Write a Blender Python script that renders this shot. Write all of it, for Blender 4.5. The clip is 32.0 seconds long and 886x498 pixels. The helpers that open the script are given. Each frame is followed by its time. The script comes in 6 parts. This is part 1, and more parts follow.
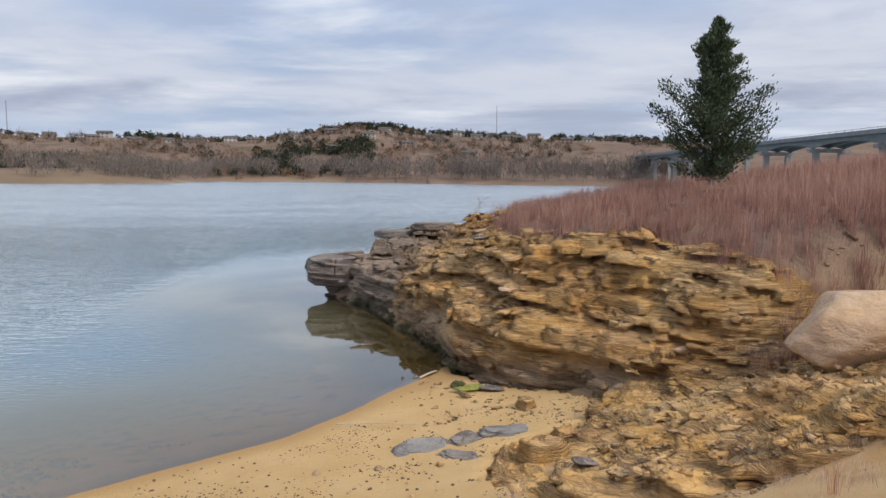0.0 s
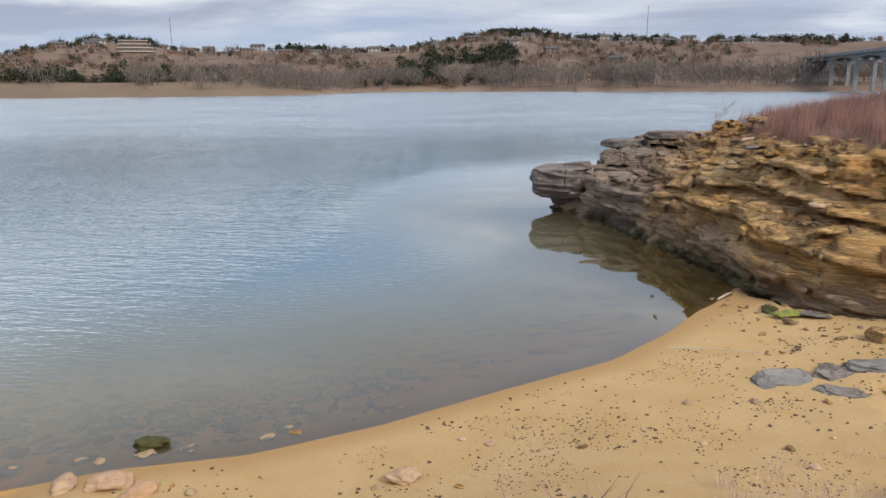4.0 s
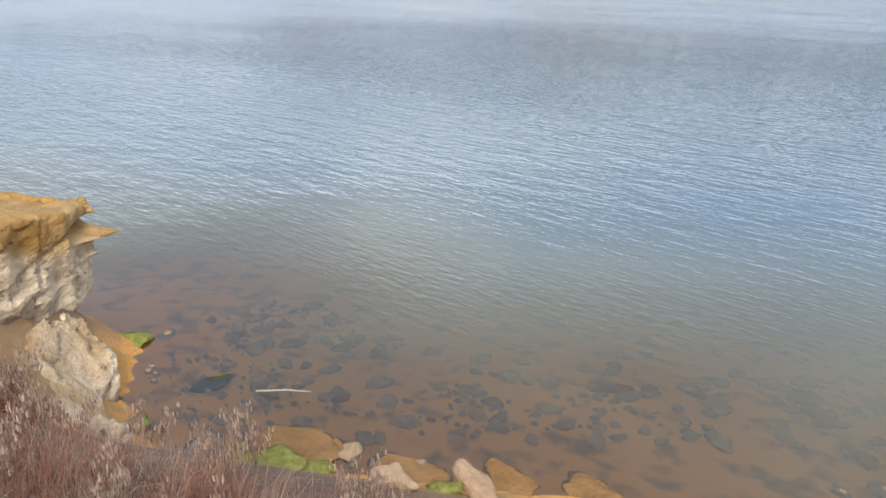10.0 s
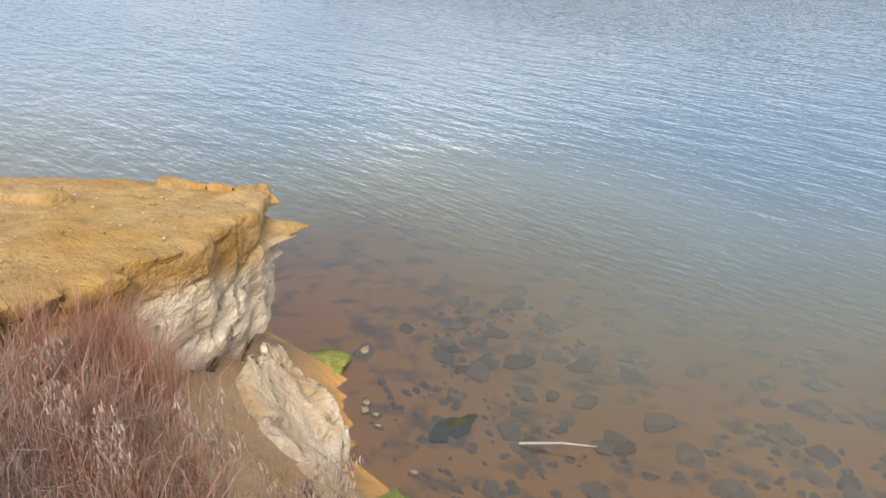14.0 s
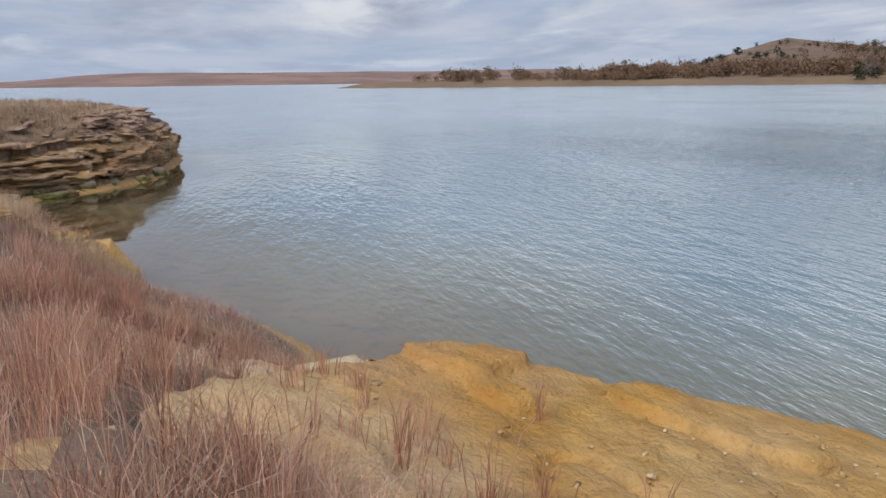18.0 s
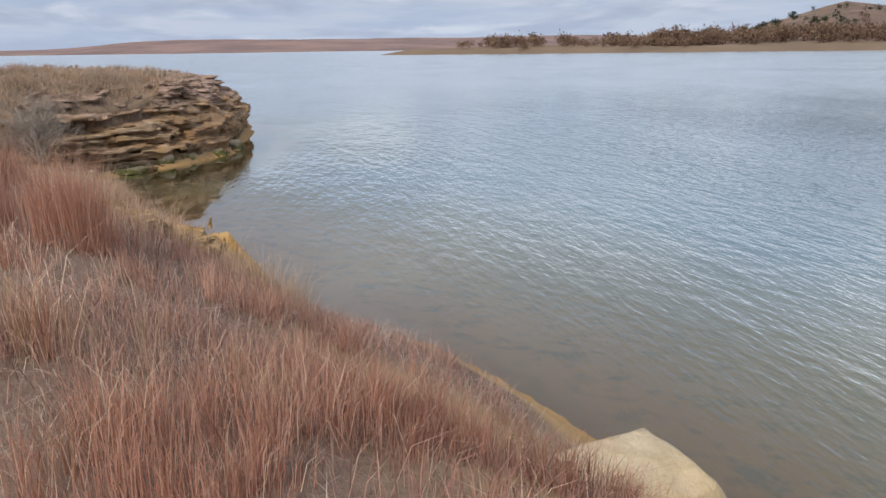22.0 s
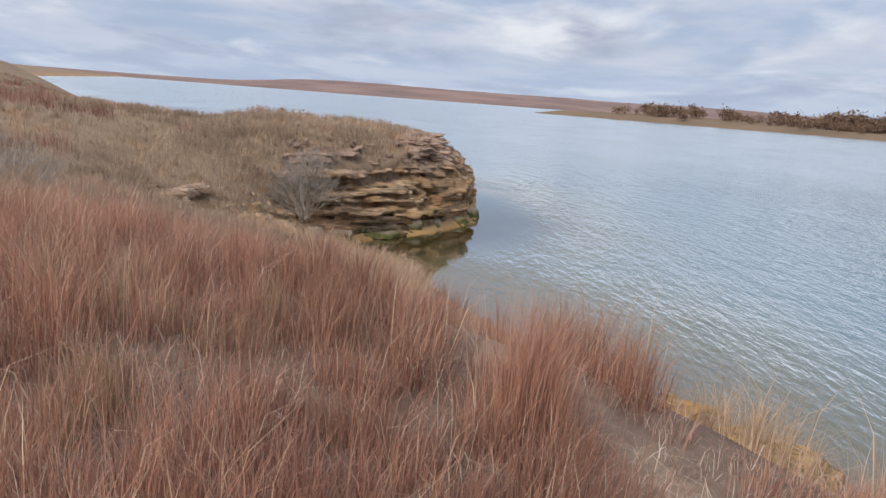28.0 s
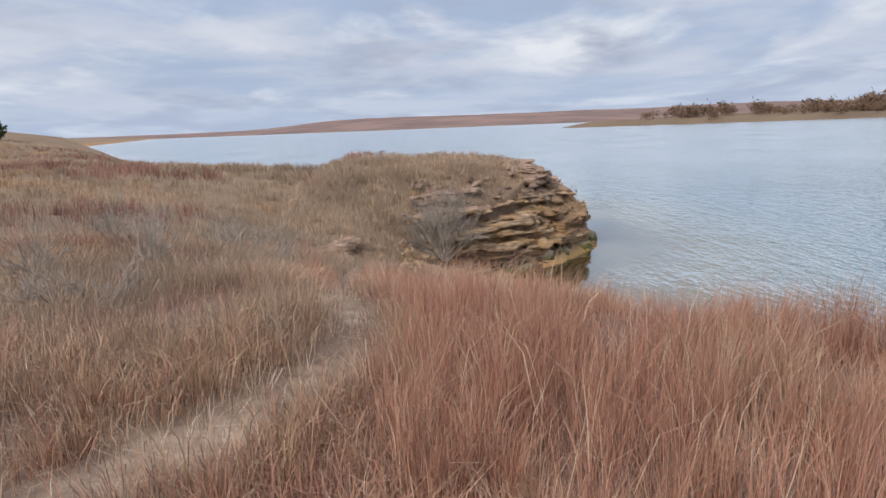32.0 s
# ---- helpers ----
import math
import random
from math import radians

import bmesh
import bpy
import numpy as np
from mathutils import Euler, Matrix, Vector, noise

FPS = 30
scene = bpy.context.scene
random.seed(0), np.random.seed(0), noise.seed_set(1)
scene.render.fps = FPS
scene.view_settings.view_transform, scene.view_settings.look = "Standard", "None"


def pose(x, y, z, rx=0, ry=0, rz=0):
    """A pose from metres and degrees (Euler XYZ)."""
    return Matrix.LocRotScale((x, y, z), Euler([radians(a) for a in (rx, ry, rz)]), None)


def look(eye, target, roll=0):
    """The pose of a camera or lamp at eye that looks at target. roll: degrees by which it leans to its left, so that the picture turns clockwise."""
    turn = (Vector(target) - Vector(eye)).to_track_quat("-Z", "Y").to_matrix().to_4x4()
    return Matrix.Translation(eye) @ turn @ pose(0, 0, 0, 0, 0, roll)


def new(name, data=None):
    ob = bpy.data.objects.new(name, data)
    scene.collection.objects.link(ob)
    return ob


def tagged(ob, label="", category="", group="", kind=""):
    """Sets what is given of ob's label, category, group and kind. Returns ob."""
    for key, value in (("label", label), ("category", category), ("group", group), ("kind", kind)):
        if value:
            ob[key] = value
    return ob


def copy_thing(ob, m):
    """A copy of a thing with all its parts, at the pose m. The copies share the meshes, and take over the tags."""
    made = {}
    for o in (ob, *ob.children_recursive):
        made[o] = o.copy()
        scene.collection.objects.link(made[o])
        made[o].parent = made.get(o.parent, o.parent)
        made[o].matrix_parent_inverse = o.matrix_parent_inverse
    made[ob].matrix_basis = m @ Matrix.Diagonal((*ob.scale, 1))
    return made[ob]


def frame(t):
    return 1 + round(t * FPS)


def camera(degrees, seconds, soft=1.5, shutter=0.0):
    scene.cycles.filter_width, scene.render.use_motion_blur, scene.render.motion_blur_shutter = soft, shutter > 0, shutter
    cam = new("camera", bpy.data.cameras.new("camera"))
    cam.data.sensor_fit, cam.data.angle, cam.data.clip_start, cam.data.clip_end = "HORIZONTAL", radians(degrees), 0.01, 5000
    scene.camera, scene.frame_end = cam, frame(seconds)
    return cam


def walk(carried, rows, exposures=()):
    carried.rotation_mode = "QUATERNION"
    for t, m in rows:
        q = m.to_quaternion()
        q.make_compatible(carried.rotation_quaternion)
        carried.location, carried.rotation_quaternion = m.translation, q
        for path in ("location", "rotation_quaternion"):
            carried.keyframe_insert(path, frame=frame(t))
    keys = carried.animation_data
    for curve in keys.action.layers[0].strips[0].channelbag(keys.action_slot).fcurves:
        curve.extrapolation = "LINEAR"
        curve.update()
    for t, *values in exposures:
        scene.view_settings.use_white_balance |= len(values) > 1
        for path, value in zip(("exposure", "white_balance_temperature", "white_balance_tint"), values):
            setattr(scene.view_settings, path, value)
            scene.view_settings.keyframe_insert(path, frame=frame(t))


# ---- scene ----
cam = camera(62.4, 32.0)
PATH = [
    (0, (-1.067, -0.064, 5.073), (-0.931, 1.922, 4.873), 0.4),
    (0.5, (-1.41, 0.056, 5.031), (-1.377, 2.042, 4.795), -0.0),
    (1, (-1.82, 0.247, 4.995), (-1.869, 2.229, 4.732), -1.0),
    (1.5, (-2.264, 0.411, 4.97), (-2.352, 2.39, 4.694), -1.1),
    (2, (-2.762, 0.54, 4.955), (-2.875, 2.514, 4.65), -0.9),
    (2.5, (-3.235, 0.641, 4.956), (-3.376, 2.606, 4.613), -0.8),
    (3, (-3.712, 0.706, 4.951), (-3.888, 2.66, 4.565), -0.8),
    (3.5, (-4.223, 0.811, 4.95), (-4.437, 2.753, 4.522), -0.7),
    (5.5, (-6.256, 1.247, 4.945), (-6.521, 3.178, 4.497), -0.3),
    (6, (-6.783, 1.325, 4.943), (-7.078, 3.257, 4.521), -0.4),
    (6.5, (-7.32, 1.38, 4.936), (-7.659, 3.309, 4.533), -0.4),
    (7, (-7.883, 1.442, 4.937), (-8.282, 3.359, 4.531), -0.7),
    (7.5, (-8.448, 1.496, 4.926), (-8.911, 3.395, 4.503), -0.7),
    (8, (-9.003, 1.586, 4.906), (-9.548, 3.458, 4.46), -1.0),
    (8.5, (-9.539, 1.631, 4.886), (-10.179, 3.468, 4.421), -0.7),
    (9, (-10.078, 1.601, 4.834), (-10.934, 3.347, 4.366), -0.9),
    (10, (-11.118, 1.572, 4.761), (-12.324, 3.002, 4.053), 1.1),
    (10.5, (-11.595, 1.568, 4.751), (-12.862, 2.897, 3.958), 1.2),
    (11, (-12.039, 1.538, 4.744), (-13.315, 2.828, 3.901), 1.1),
    (11.5, (-12.462, 1.55, 4.72), (-13.725, 2.827, 3.841), 1.0),
    (12, (-12.906, 1.591, 4.692), (-14.146, 2.872, 3.786), 0.7),
    (12.5, (-13.375, 1.617, 4.672), (-14.584, 2.913, 3.745), 0.3),
    (13, (-13.855, 1.621, 4.658), (-15.027, 2.95, 3.73), 0.4),
    (13.5, (-14.307, 1.588, 4.642), (-15.461, 2.944, 3.731), 0.1),
    (15.5, (-16.176, 1.417, 4.397), (-17.703, 2.495, 3.686), -0.7),
    (16, (-16.591, 1.321, 4.363), (-18.255, 2.229, 3.726), -1.4),
    (16.5, (-17.004, 1.203, 4.354), (-18.76, 1.969, 3.78), -1.4),
    (17, (-17.41, 1.059, 4.332), (-19.228, 1.714, 3.815), -1.1),
    (17.5, (-17.819, 0.905, 4.32), (-19.679, 1.472, 3.849), -0.9),
    (18, (-18.19, 0.717, 4.282), (-20.072, 1.226, 3.834), -0.7),
    (18.5, (-18.591, 0.516, 4.243), (-20.485, 0.981, 3.797), -0.8),
    (19, (-18.987, 0.285, 4.227), (-20.882, 0.731, 3.77), -1.0),
    (19.5, (-19.398, 0.09, 4.222), (-21.289, 0.529, 3.742), -1.0),
    (20, (-19.782, -0.152, 4.221), (-21.668, 0.288, 3.721), -1.0),
    (20.5, (-20.169, -0.391, 4.218), (-22.053, 0.039, 3.702), -1.0),
    (21, (-20.559, -0.646, 4.225), (-22.444, -0.233, 3.699), -1.1),
    (21.5, (-20.971, -0.845, 4.24), (-22.857, -0.448, 3.709), -1.1),
    (22, (-21.395, -1.046, 4.258), (-23.281, -0.644, 3.728), -0.8),
    (22.5, (-21.831, -1.257, 4.291), (-23.716, -0.843, 3.768), -0.2),
    (23, (-22.255, -1.502, 4.32), (-24.147, -1.1, 3.81), 0.4),
    (23.5, (-22.684, -1.775, 4.356), (-24.587, -1.412, 3.858), 1.0),
    (24, (-23.084, -2.095, 4.394), (-25.001, -1.803, 3.906), 1.5),
    (24.5, (-23.465, -2.448, 4.438), (-25.394, -2.231, 3.955), 2.1),
    (25, (-23.83, -2.811, 4.491), (-25.767, -2.659, 4.014), 2.7),
    (25.5, (-24.154, -3.192, 4.55), (-26.097, -3.089, 4.087), 3.3),
    (26, (-24.414, -3.585, 4.603), (-26.365, -3.507, 4.166), 3.7),
    (26.5, (-24.607, -3.989, 4.645), (-26.564, -3.921, 4.239), 3.9),
    (28.5, (-25.065, -5.723, 4.841), (-27.023, -5.66, 4.44), 4.3),
    (29, (-25.139, -6.119, 4.892), (-27.103, -6.085, 4.517), 2.6),
    (29.5, (-25.209, -6.511, 4.931), (-27.181, -6.483, 4.6), 2.0),
    (30, (-25.303, -6.913, 4.931), (-27.279, -6.921, 4.626), 1.8),
    (30.5, (-25.444, -7.353, 4.933), (-27.42, -7.388, 4.632), 1.1),
    (31, (-25.563, -7.813, 4.924), (-27.54, -7.841, 4.618), -0.6),
    (31.5, (-25.654, -8.263, 4.917), (-27.628, -8.294, 4.6), -1.7),
    (32, (-25.742, -8.707, 4.886), (-27.714, -8.743, 4.554), -2.3),
]
walk(cam, [(t, look(e, a, r)) for t, e, a, r in PATH],
     [(0, 0.0), (8.5, 0.02), (10.5, 0.22), (12, 0.32), (13.5, 0.32), (16, 0.0), (17.5, -0.22), (20.5, -0.19), (23, 0.0), (32, -0.03)])

# ---------------------------------------------------------------- light
SUN_DIR = Vector((0.55, -0.55, 0.62)).normalized()
world = bpy.data.worlds.new("sky")
scene.world = world
world.use_nodes = True


def sky():
    nt = world.node_tree
    nt.nodes.clear()
    N, L = nt.nodes.new, nt.links.new
    out, bg = N("ShaderNodeOutputWorld"), N("ShaderNodeBackground")
    tex = N("ShaderNodeTexSky")
    tex.sky_type, tex.sun_disc = "NISHITA", False
    tex.sun_elevation = math.asin(SUN_DIR.z)
    tex.sun_rotation = math.atan2(SUN_DIR.x, SUN_DIR.y)
    gain = N("ShaderNodeVectorMath")
    gain.operation = "SCALE"
    gain.inputs[3].default_value = 0.10
    L(tex.outputs[0], gain.inputs[0])
    co = N("ShaderNodeTexCoord")
    sep = N("ShaderNodeSeparateXYZ")
    L(co.outputs["Generated"], sep.inputs[0])
    up = N("ShaderNodeMath")
    up.operation = "MAXIMUM"
    L(sep.outputs[2], up.inputs[0])
    up.inputs[1].default_value = 0.0
    add = N("ShaderNodeMath")
    add.operation = "ADD"
    L(up.outputs[0], add.inputs[0])
    add.inputs[1].default_value = 0.10
    flat = []
    for k in (0, 1):
        d = N("ShaderNodeMath")
        d.operation = "DIVIDE"
        L(sep.outputs[k], d.inputs[0])
        L(add.outputs[0], d.inputs[1])
        flat.append(d)
    com = N("ShaderNodeCombineXYZ")
    L(flat[0].outputs[0], com.inputs[0])
    L(flat[1].outputs[0], com.inputs[1])

    def cloud(scale, detail, rough, seed, lo, hi, stretch):
        mp = N("ShaderNodeMapping")
        mp.inputs["Location"].default_value = (seed, seed * 0.7, 0)
        mp.inputs["Rotation"].default_value = (0, 0, 0.35)
        mp.inputs["Scale"].default_value = (scale * stretch, scale, scale)
        L(com.outputs[0], mp.inputs[0])
        no = N("ShaderNodeTexNoise")
        no.inputs["Scale"].default_value = 1.0
        no.inputs["Detail"].default_value = detail
        no.inputs["Roughness"].default_value = rough
        no.inputs["Distortion"].default_value = 0.25
        L(mp.outputs[0], no.inputs["Vector"])
        mr = N("ShaderNodeMapRange")
        mr.interpolation_type = "SMOOTHSTEP"
        mr.inputs[1].default_value, mr.inputs[2].default_value = lo, hi
        L(no.outputs[0], mr.inputs[0])
        return mr.outputs[0]

    def mix(fac, a, b):
        m = N("ShaderNodeMix")
        m.data_type = "RGBA"
        for sock, v in ((m.inputs[0], fac), (m.inputs[6], a), (m.inputs[7], b)):
            if isinstance(v, (tuple, float)):
                sock.default_value = v
            else:
                L(v, sock)
        return m.outputs[2]

    veil = mix(0.88, gain.outputs[0], (0.41, 0.50, 0.69, 1))
    broad = cloud(0.55, 5, 0.55, 3.1, 0.36, 0.62, 1.0)
    c1 = mix(broad, veil, (0.63, 0.67, 0.77, 1))
    puffs = cloud(0.8, 6, 0.55, 9.7, 0.50, 0.70, 0.6)
    c2 = mix(puffs, c1, (0.80, 0.83, 0.89, 1))
    dark = cloud(0.7, 6, 0.55, 21.3, 0.47, 0.66, 0.7)
    c3 = mix(dark, c2, (0.40, 0.45, 0.58, 1))
    # pale haze towards the horizon
    hz = N("ShaderNodeMapRange")
    hz.interpolation_type = "SMOOTHSTEP"
    hz.inputs[1].default_value, hz.inputs[2].default_value = 0.10, 0.0
    hz.inputs[3].default_value, hz.inputs[4].default_value = 0.0, 0.55
    L(up.outputs[0], hz.inputs[0])
    c4 = mix(hz.outputs[0], c3, (0.47, 0.57, 0.75, 1))
    # an overcast sky is brighter towards the zenith
    zen = N("ShaderNodeMapRange")
    zen.interpolation_type = "SMOOTHSTEP"
    zen.inputs[1].default_value, zen.inputs[2].default_value = 0.12, 0.34
    zen.inputs[3].default_value, zen.inputs[4].default_value = 1.0, 1.22
    L(up.outputs[0], zen.inputs[0])
    lift = N("ShaderNodeVectorMath")
    lift.operation = "SCALE"
    L(c4, lift.inputs[0])
    L(zen.outputs[0], lift.inputs[3])
    L(lift.outputs[0], bg.inputs[0])
    bg.inputs[1].default_value = 1.0
    L(bg.outputs[0], out.inputs[0])


sky()
sun_data = bpy.data.lights.new("sun", "SUN")
sun_data.energy, sun_data.angle, sun_data.color = 2.75, radians(18), (1.0, 0.93, 0.82)
sun = new("sun", sun_data)
sun.matrix_world = look(SUN_DIR * 60, (0, 0, 0))
scene.view_settings.exposure = 0.0


# ---------------------------------------------------------------- materials
class Mat:
    """A node material with a Principled shader and a few shorthands."""

    def __init__(self, name, rough=0.8):
        self.m = bpy.data.materials.new(name)
        self.m.use_nodes = True
        self.t = self.m.node_tree
        self.p = self.t.nodes["Principled BSDF"]
        self.p.inputs["Roughness"].default_value = rough
        self.p.inputs["Specular IOR Level"].default_value = 0.25
        self.geo = self.t.nodes.new("ShaderNodeNewGeometry")

    def n(self, kind):
        return self.t.nodes.new(kind)

    def link(self, a, b):
        self.t.links.new(a, b)

    def pos(self, scale=(1, 1, 1), rot=(0, 0, 0)):
        mp = self.n("ShaderNodeMapping")
        mp.inputs["Scale"].default_value = scale
        mp.inputs["Rotation"].default_value = rot
        self.link(self.geo.outputs["Position"], mp.inputs[0])
        return mp.outputs[0]

    def noise(self, scale=1.0, detail=4, rough=0.55, vec=None, lo=0.3, hi=0.7, dist=0.0):
        no = self.n("ShaderNodeTexNoise")
        no.inputs["Scale"].default_value = scale
        no.inputs["Detail"].default_value = detail
        no.inputs["Roughness"].default_value = rough
        no.inputs["Distortion"].default_value = dist
        self.link(vec or self.geo.outputs["Position"], no.inputs["Vector"])
        mr = self.n("ShaderNodeMapRange")
        mr.inputs[1].default_value, mr.inputs[2].default_value = lo, hi
        self.link(no.outputs[0], mr.inputs[0])
        return mr.outputs[0]

    def mix(self, fac, a, b):
        m = self.n("ShaderNodeMix")
        m.data_type = "RGBA"
        for sock, v in ((m.inputs[0], fac), (m.inputs[6], a), (m.inputs[7], b)):
            if isinstance(v, (tuple, list)):
                sock.default_value = (*v[:3], 1)
            elif isinstance(v, (int, float)):
                sock.default_value = v
            else:
                self.link(v, sock)
        return m.outputs[2]

    def math(self, op, a, b=0.0, clamp=False):
        m = self.n("ShaderNodeMath")
        m.operation, m.use_clamp = op, clamp
        for sock, v in ((m.inputs[0], a), (m.inputs[1], b)):
            if isinstance(v, (int, float)):
                sock.default_value = v
            else:
                self.link(v, sock)
        return m.outputs[0]

    def attr(self, name):
        a = self.n("ShaderNodeAttribute")
        a.attribute_name = name
        return a.outputs["Fac"]

    def rand(self):
        return self.n("ShaderNodeObjectInfo").outputs["Random"]

    def island(self):
        return self.geo.outputs["Random Per Island"]

    def color(self, c):
        if isinstance(c, (tuple, list)):
            self.p.inputs["Base Color"].default_value = (*c[:3], 1)
        else:
            self.link(c, self.p.inputs["Base Color"])
        return self

    def bump(self, height, strength=0.5, dist=0.02):
        b = self.n("ShaderNodeBump")
        b.inputs["Strength"].default_value = strength
        b.inputs["Distance"].default_value = dist
        self.link(height, b.inputs["Height"])
        self.link(b.outputs[0], self.p.inputs["Normal"])
        return self


def rock_material(name, warm, tan, pale, grey, grey_amount, bed=1.0, relief=0.035, pitted=0.0):
    k = Mat(name, 0.88)
    beds = k.noise(1.0, 6, 0.62, k.pos((0.55, 0.55, 0.8 + 8.2 * bed), (0.05, -0.06, 0)), 0.32, 0.68, 0.25)
    thin = k.noise(1.0, 4, 0.6, k.pos((1.2 + 2.5 * (1 - bed), 1.2 + 2.5 * (1 - bed), 4 + 30.0 * bed), (0.05, -0.06, 0)), 0.35, 0.66, 0.15)
    blotch = k.noise(0.8, 5, 0.6, None, 0.38, 0.64)
    grain = k.noise(26, 4, 0.65)
    c = k.mix(beds, warm, tan)
    c = k.mix(k.math("MULTIPLY", blotch, 0.55), c, pale)
    c = k.mix(k.math("MULTIPLY", thin, 0.4), c, tuple(v * 0.38 for v in warm))
    lam = k.noise(1.0, 5, 0.6, k.pos((0.9, 0.9, 2 + 15 * bed), (0.09, -0.05, 0)), 0.0, 1.0, 0.5)
    seam = k.math("SUBTRACT", 1.0, k.math("MULTIPLY", k.math("ABSOLUTE", k.math("SUBTRACT", lam, 0.5)), 26.0 - 8 * bed), True)
    lam2 = k.noise(1.0, 4, 0.6, k.pos((1.6, 1.6, 3 + 32 * bed), (-0.06, 0.05, 0)), 0.0, 1.0, 0.4)
    seam2 = k.math("SUBTRACT", 1.0, k.math("MULTIPLY", k.math("ABSOLUTE", k.math("SUBTRACT", lam2, 0.5)), 22.0), True)
    seams = k.math("MULTIPLY", k.math("MAXIMUM", seam, k.math("MULTIPLY", seam2, 0.7)), k.noise(0.7, 3, 0.5, None, 0.3, 0.55))
    massive = bed < 0.3
    if massive:
        vo = k.n("ShaderNodeTexVoronoi")
        vo.feature = "DISTANCE_TO_EDGE"
        vo.inputs["Scale"].default_value = 2.1
        wob = k.n("ShaderNodeTexNoise")
        wob.inputs["Scale"].default_value = 3.5
        wob.inputs["Detail"].default_value = 4
        k.link(k.geo.outputs["Position"], wob.inputs["Vector"])
        add = k.n("ShaderNodeVectorMath")
        add.operation = "ADD"
        k.link(k.geo.outputs["Position"], add.inputs[0])
        k.link(wob.outputs["Color"], add.inputs[1])
        wob.inputs["Roughness"].default_value = 0.7
        k.link(add.outputs[0], vo.inputs["Vector"])
        crack = k.math("SUBTRACT", 1.0, k.math("MULTIPLY", vo.outputs["Distance"], 45.0), True)
        seams = k.math("MULTIPLY", crack, k.math("MULTIPLY", k.noise(1.3, 4, 0.6, None, 0.55, 0.7), 0.25))
        pits = k.noise(4.5, 5, 0.6, None, 0.25, 0.75)
        bed = 1.0
    iron = k.noise(0.45, 4, 0.6, None, 0.46, 0.66)
    c = k.mix(k.math("MULTIPLY", iron, 0.45), c, tuple(v * f for v, f in zip(warm, (0.62, 0.5, 0.55))))
    c = k.mix(k.math("MULTIPLY", k.attr("weather"), grey_amount), c, k.mix(thin, grey, tuple(v * 1.7 for v in grey)))
    lichen = k.noise(3.1, 4, 0.6, None, 0.58, 0.7)
    c = k.mix(k.math("MULTIPLY", lichen, 0.25), c, (0.14, 0.12, 0.10))
    if pitted:
        holes = k.math("MULTIPLY", k.noise(7.5, 3, 0.6, k.pos((1, 1, 0.7)), 0.60, 0.68, 0.6), k.noise(1.7, 3, 0.5, None, 0.42, 0.58))
        holes = k.math("MULTIPLY", holes, k.attr("weather"))
        # the shade inside the pits is put into the colour
        c = k.mix(k.math("MULTIPLY", holes, pitted), c, (0.20, 0.135, 0.08))
    wet = k.attr("wet")
    c = k.mix(k.math("MULTIPLY", wet, k.noise(2.2, 3, 0.6, None, 0.25, 0.6)), c, k.mix(grain, (0.055, 0.06, 0.025), (0.13, 0.13, 0.045)))
    c = k.mix(k.math("MULTIPLY", grain, 0.35), c, k.mix(0.5, c, (0.10, 0.07, 0.04)))
    c = k.mix(k.math("MULTIPLY", seams, 0.65 * min(1.0, bed)), c, (0.06, 0.042, 0.03))
    k.color(c)
    hh = k.math("ADD", k.math("MULTIPLY", k.math("SUBTRACT", thin, k.math("MULTIPLY", seams, 1.6 * min(1.0, bed))), 1.0), k.math("ADD", k.math("MULTIPLY", beds, 1.2), k.math("MULTIPLY", grain, 0.35)))
    if massive:
        hh = k.math("ADD", hh, k.math("MULTIPLY", pits, 0.5))
    if pitted:
        hh = k.math("SUBTRACT", hh, k.math("MULTIPLY", holes, 1.5))
    k.bump(hh, 0.8, relief)
    return k.m


M_ROCK = rock_material("layered_sandstone", (0.86, 0.47, 0.125), (0.75, 0.47, 0.205), (0.82, 0.62, 0.38), (0.25, 0.21, 0.185), 0.85, 1.0, 0.055)
M_CAPE = rock_material("ochre_sandstone", (0.58, 0.295, 0.055), (0.58, 0.36, 0.115), (0.63, 0.45, 0.25), (0.66, 0.545, 0.39), 0.9, 0.06, 0.04, 0.8)
M_FAR_ROCK = rock_material("ledge_sandstone", (0.72, 0.41, 0.15), (0.62, 0.42, 0.27), (0.78, 0.63, 0.48), (0.44, 0.30, 0.235), 0.8, 1.0, 0.05)
M_PALE = rock_material("pale_boulder_stone", (0.66, 0.42, 0.23), (0.64, 0.45, 0.29), (0.74, 0.58, 0.43), (0.6, 0.5, 0.4), 0.3, 0.1)
def foot_material():
    k = Mat("algae_footed_stone", 0.8)
    up = k.n("ShaderNodeSeparateXYZ")
    k.link(k.geo.outputs["Position"], up.inputs[0])
    stain = k.math("MULTIPLY", k.math("SUBTRACT", k.math("ADD", 0.55, k.math("MULTIPLY", k.noise(2.0, 4, 0.6), 0.5)), k.math("MULTIPLY", up.outputs[2], 2.2)), 2.0, True)
    c = k.mix(k.noise(3.0, 5, 0.6), (0.32, 0.24, 0.165), (0.50, 0.40, 0.29))
    c = k.mix(stain, c, k.mix(k.noise(9, 4, 0.6), (0.075, 0.075, 0.022), (0.19, 0.18, 0.055)))
    k.color(c)
    k.bump(k.noise(14, 5, 0.65), 0.7, 0.03)
    return k.m


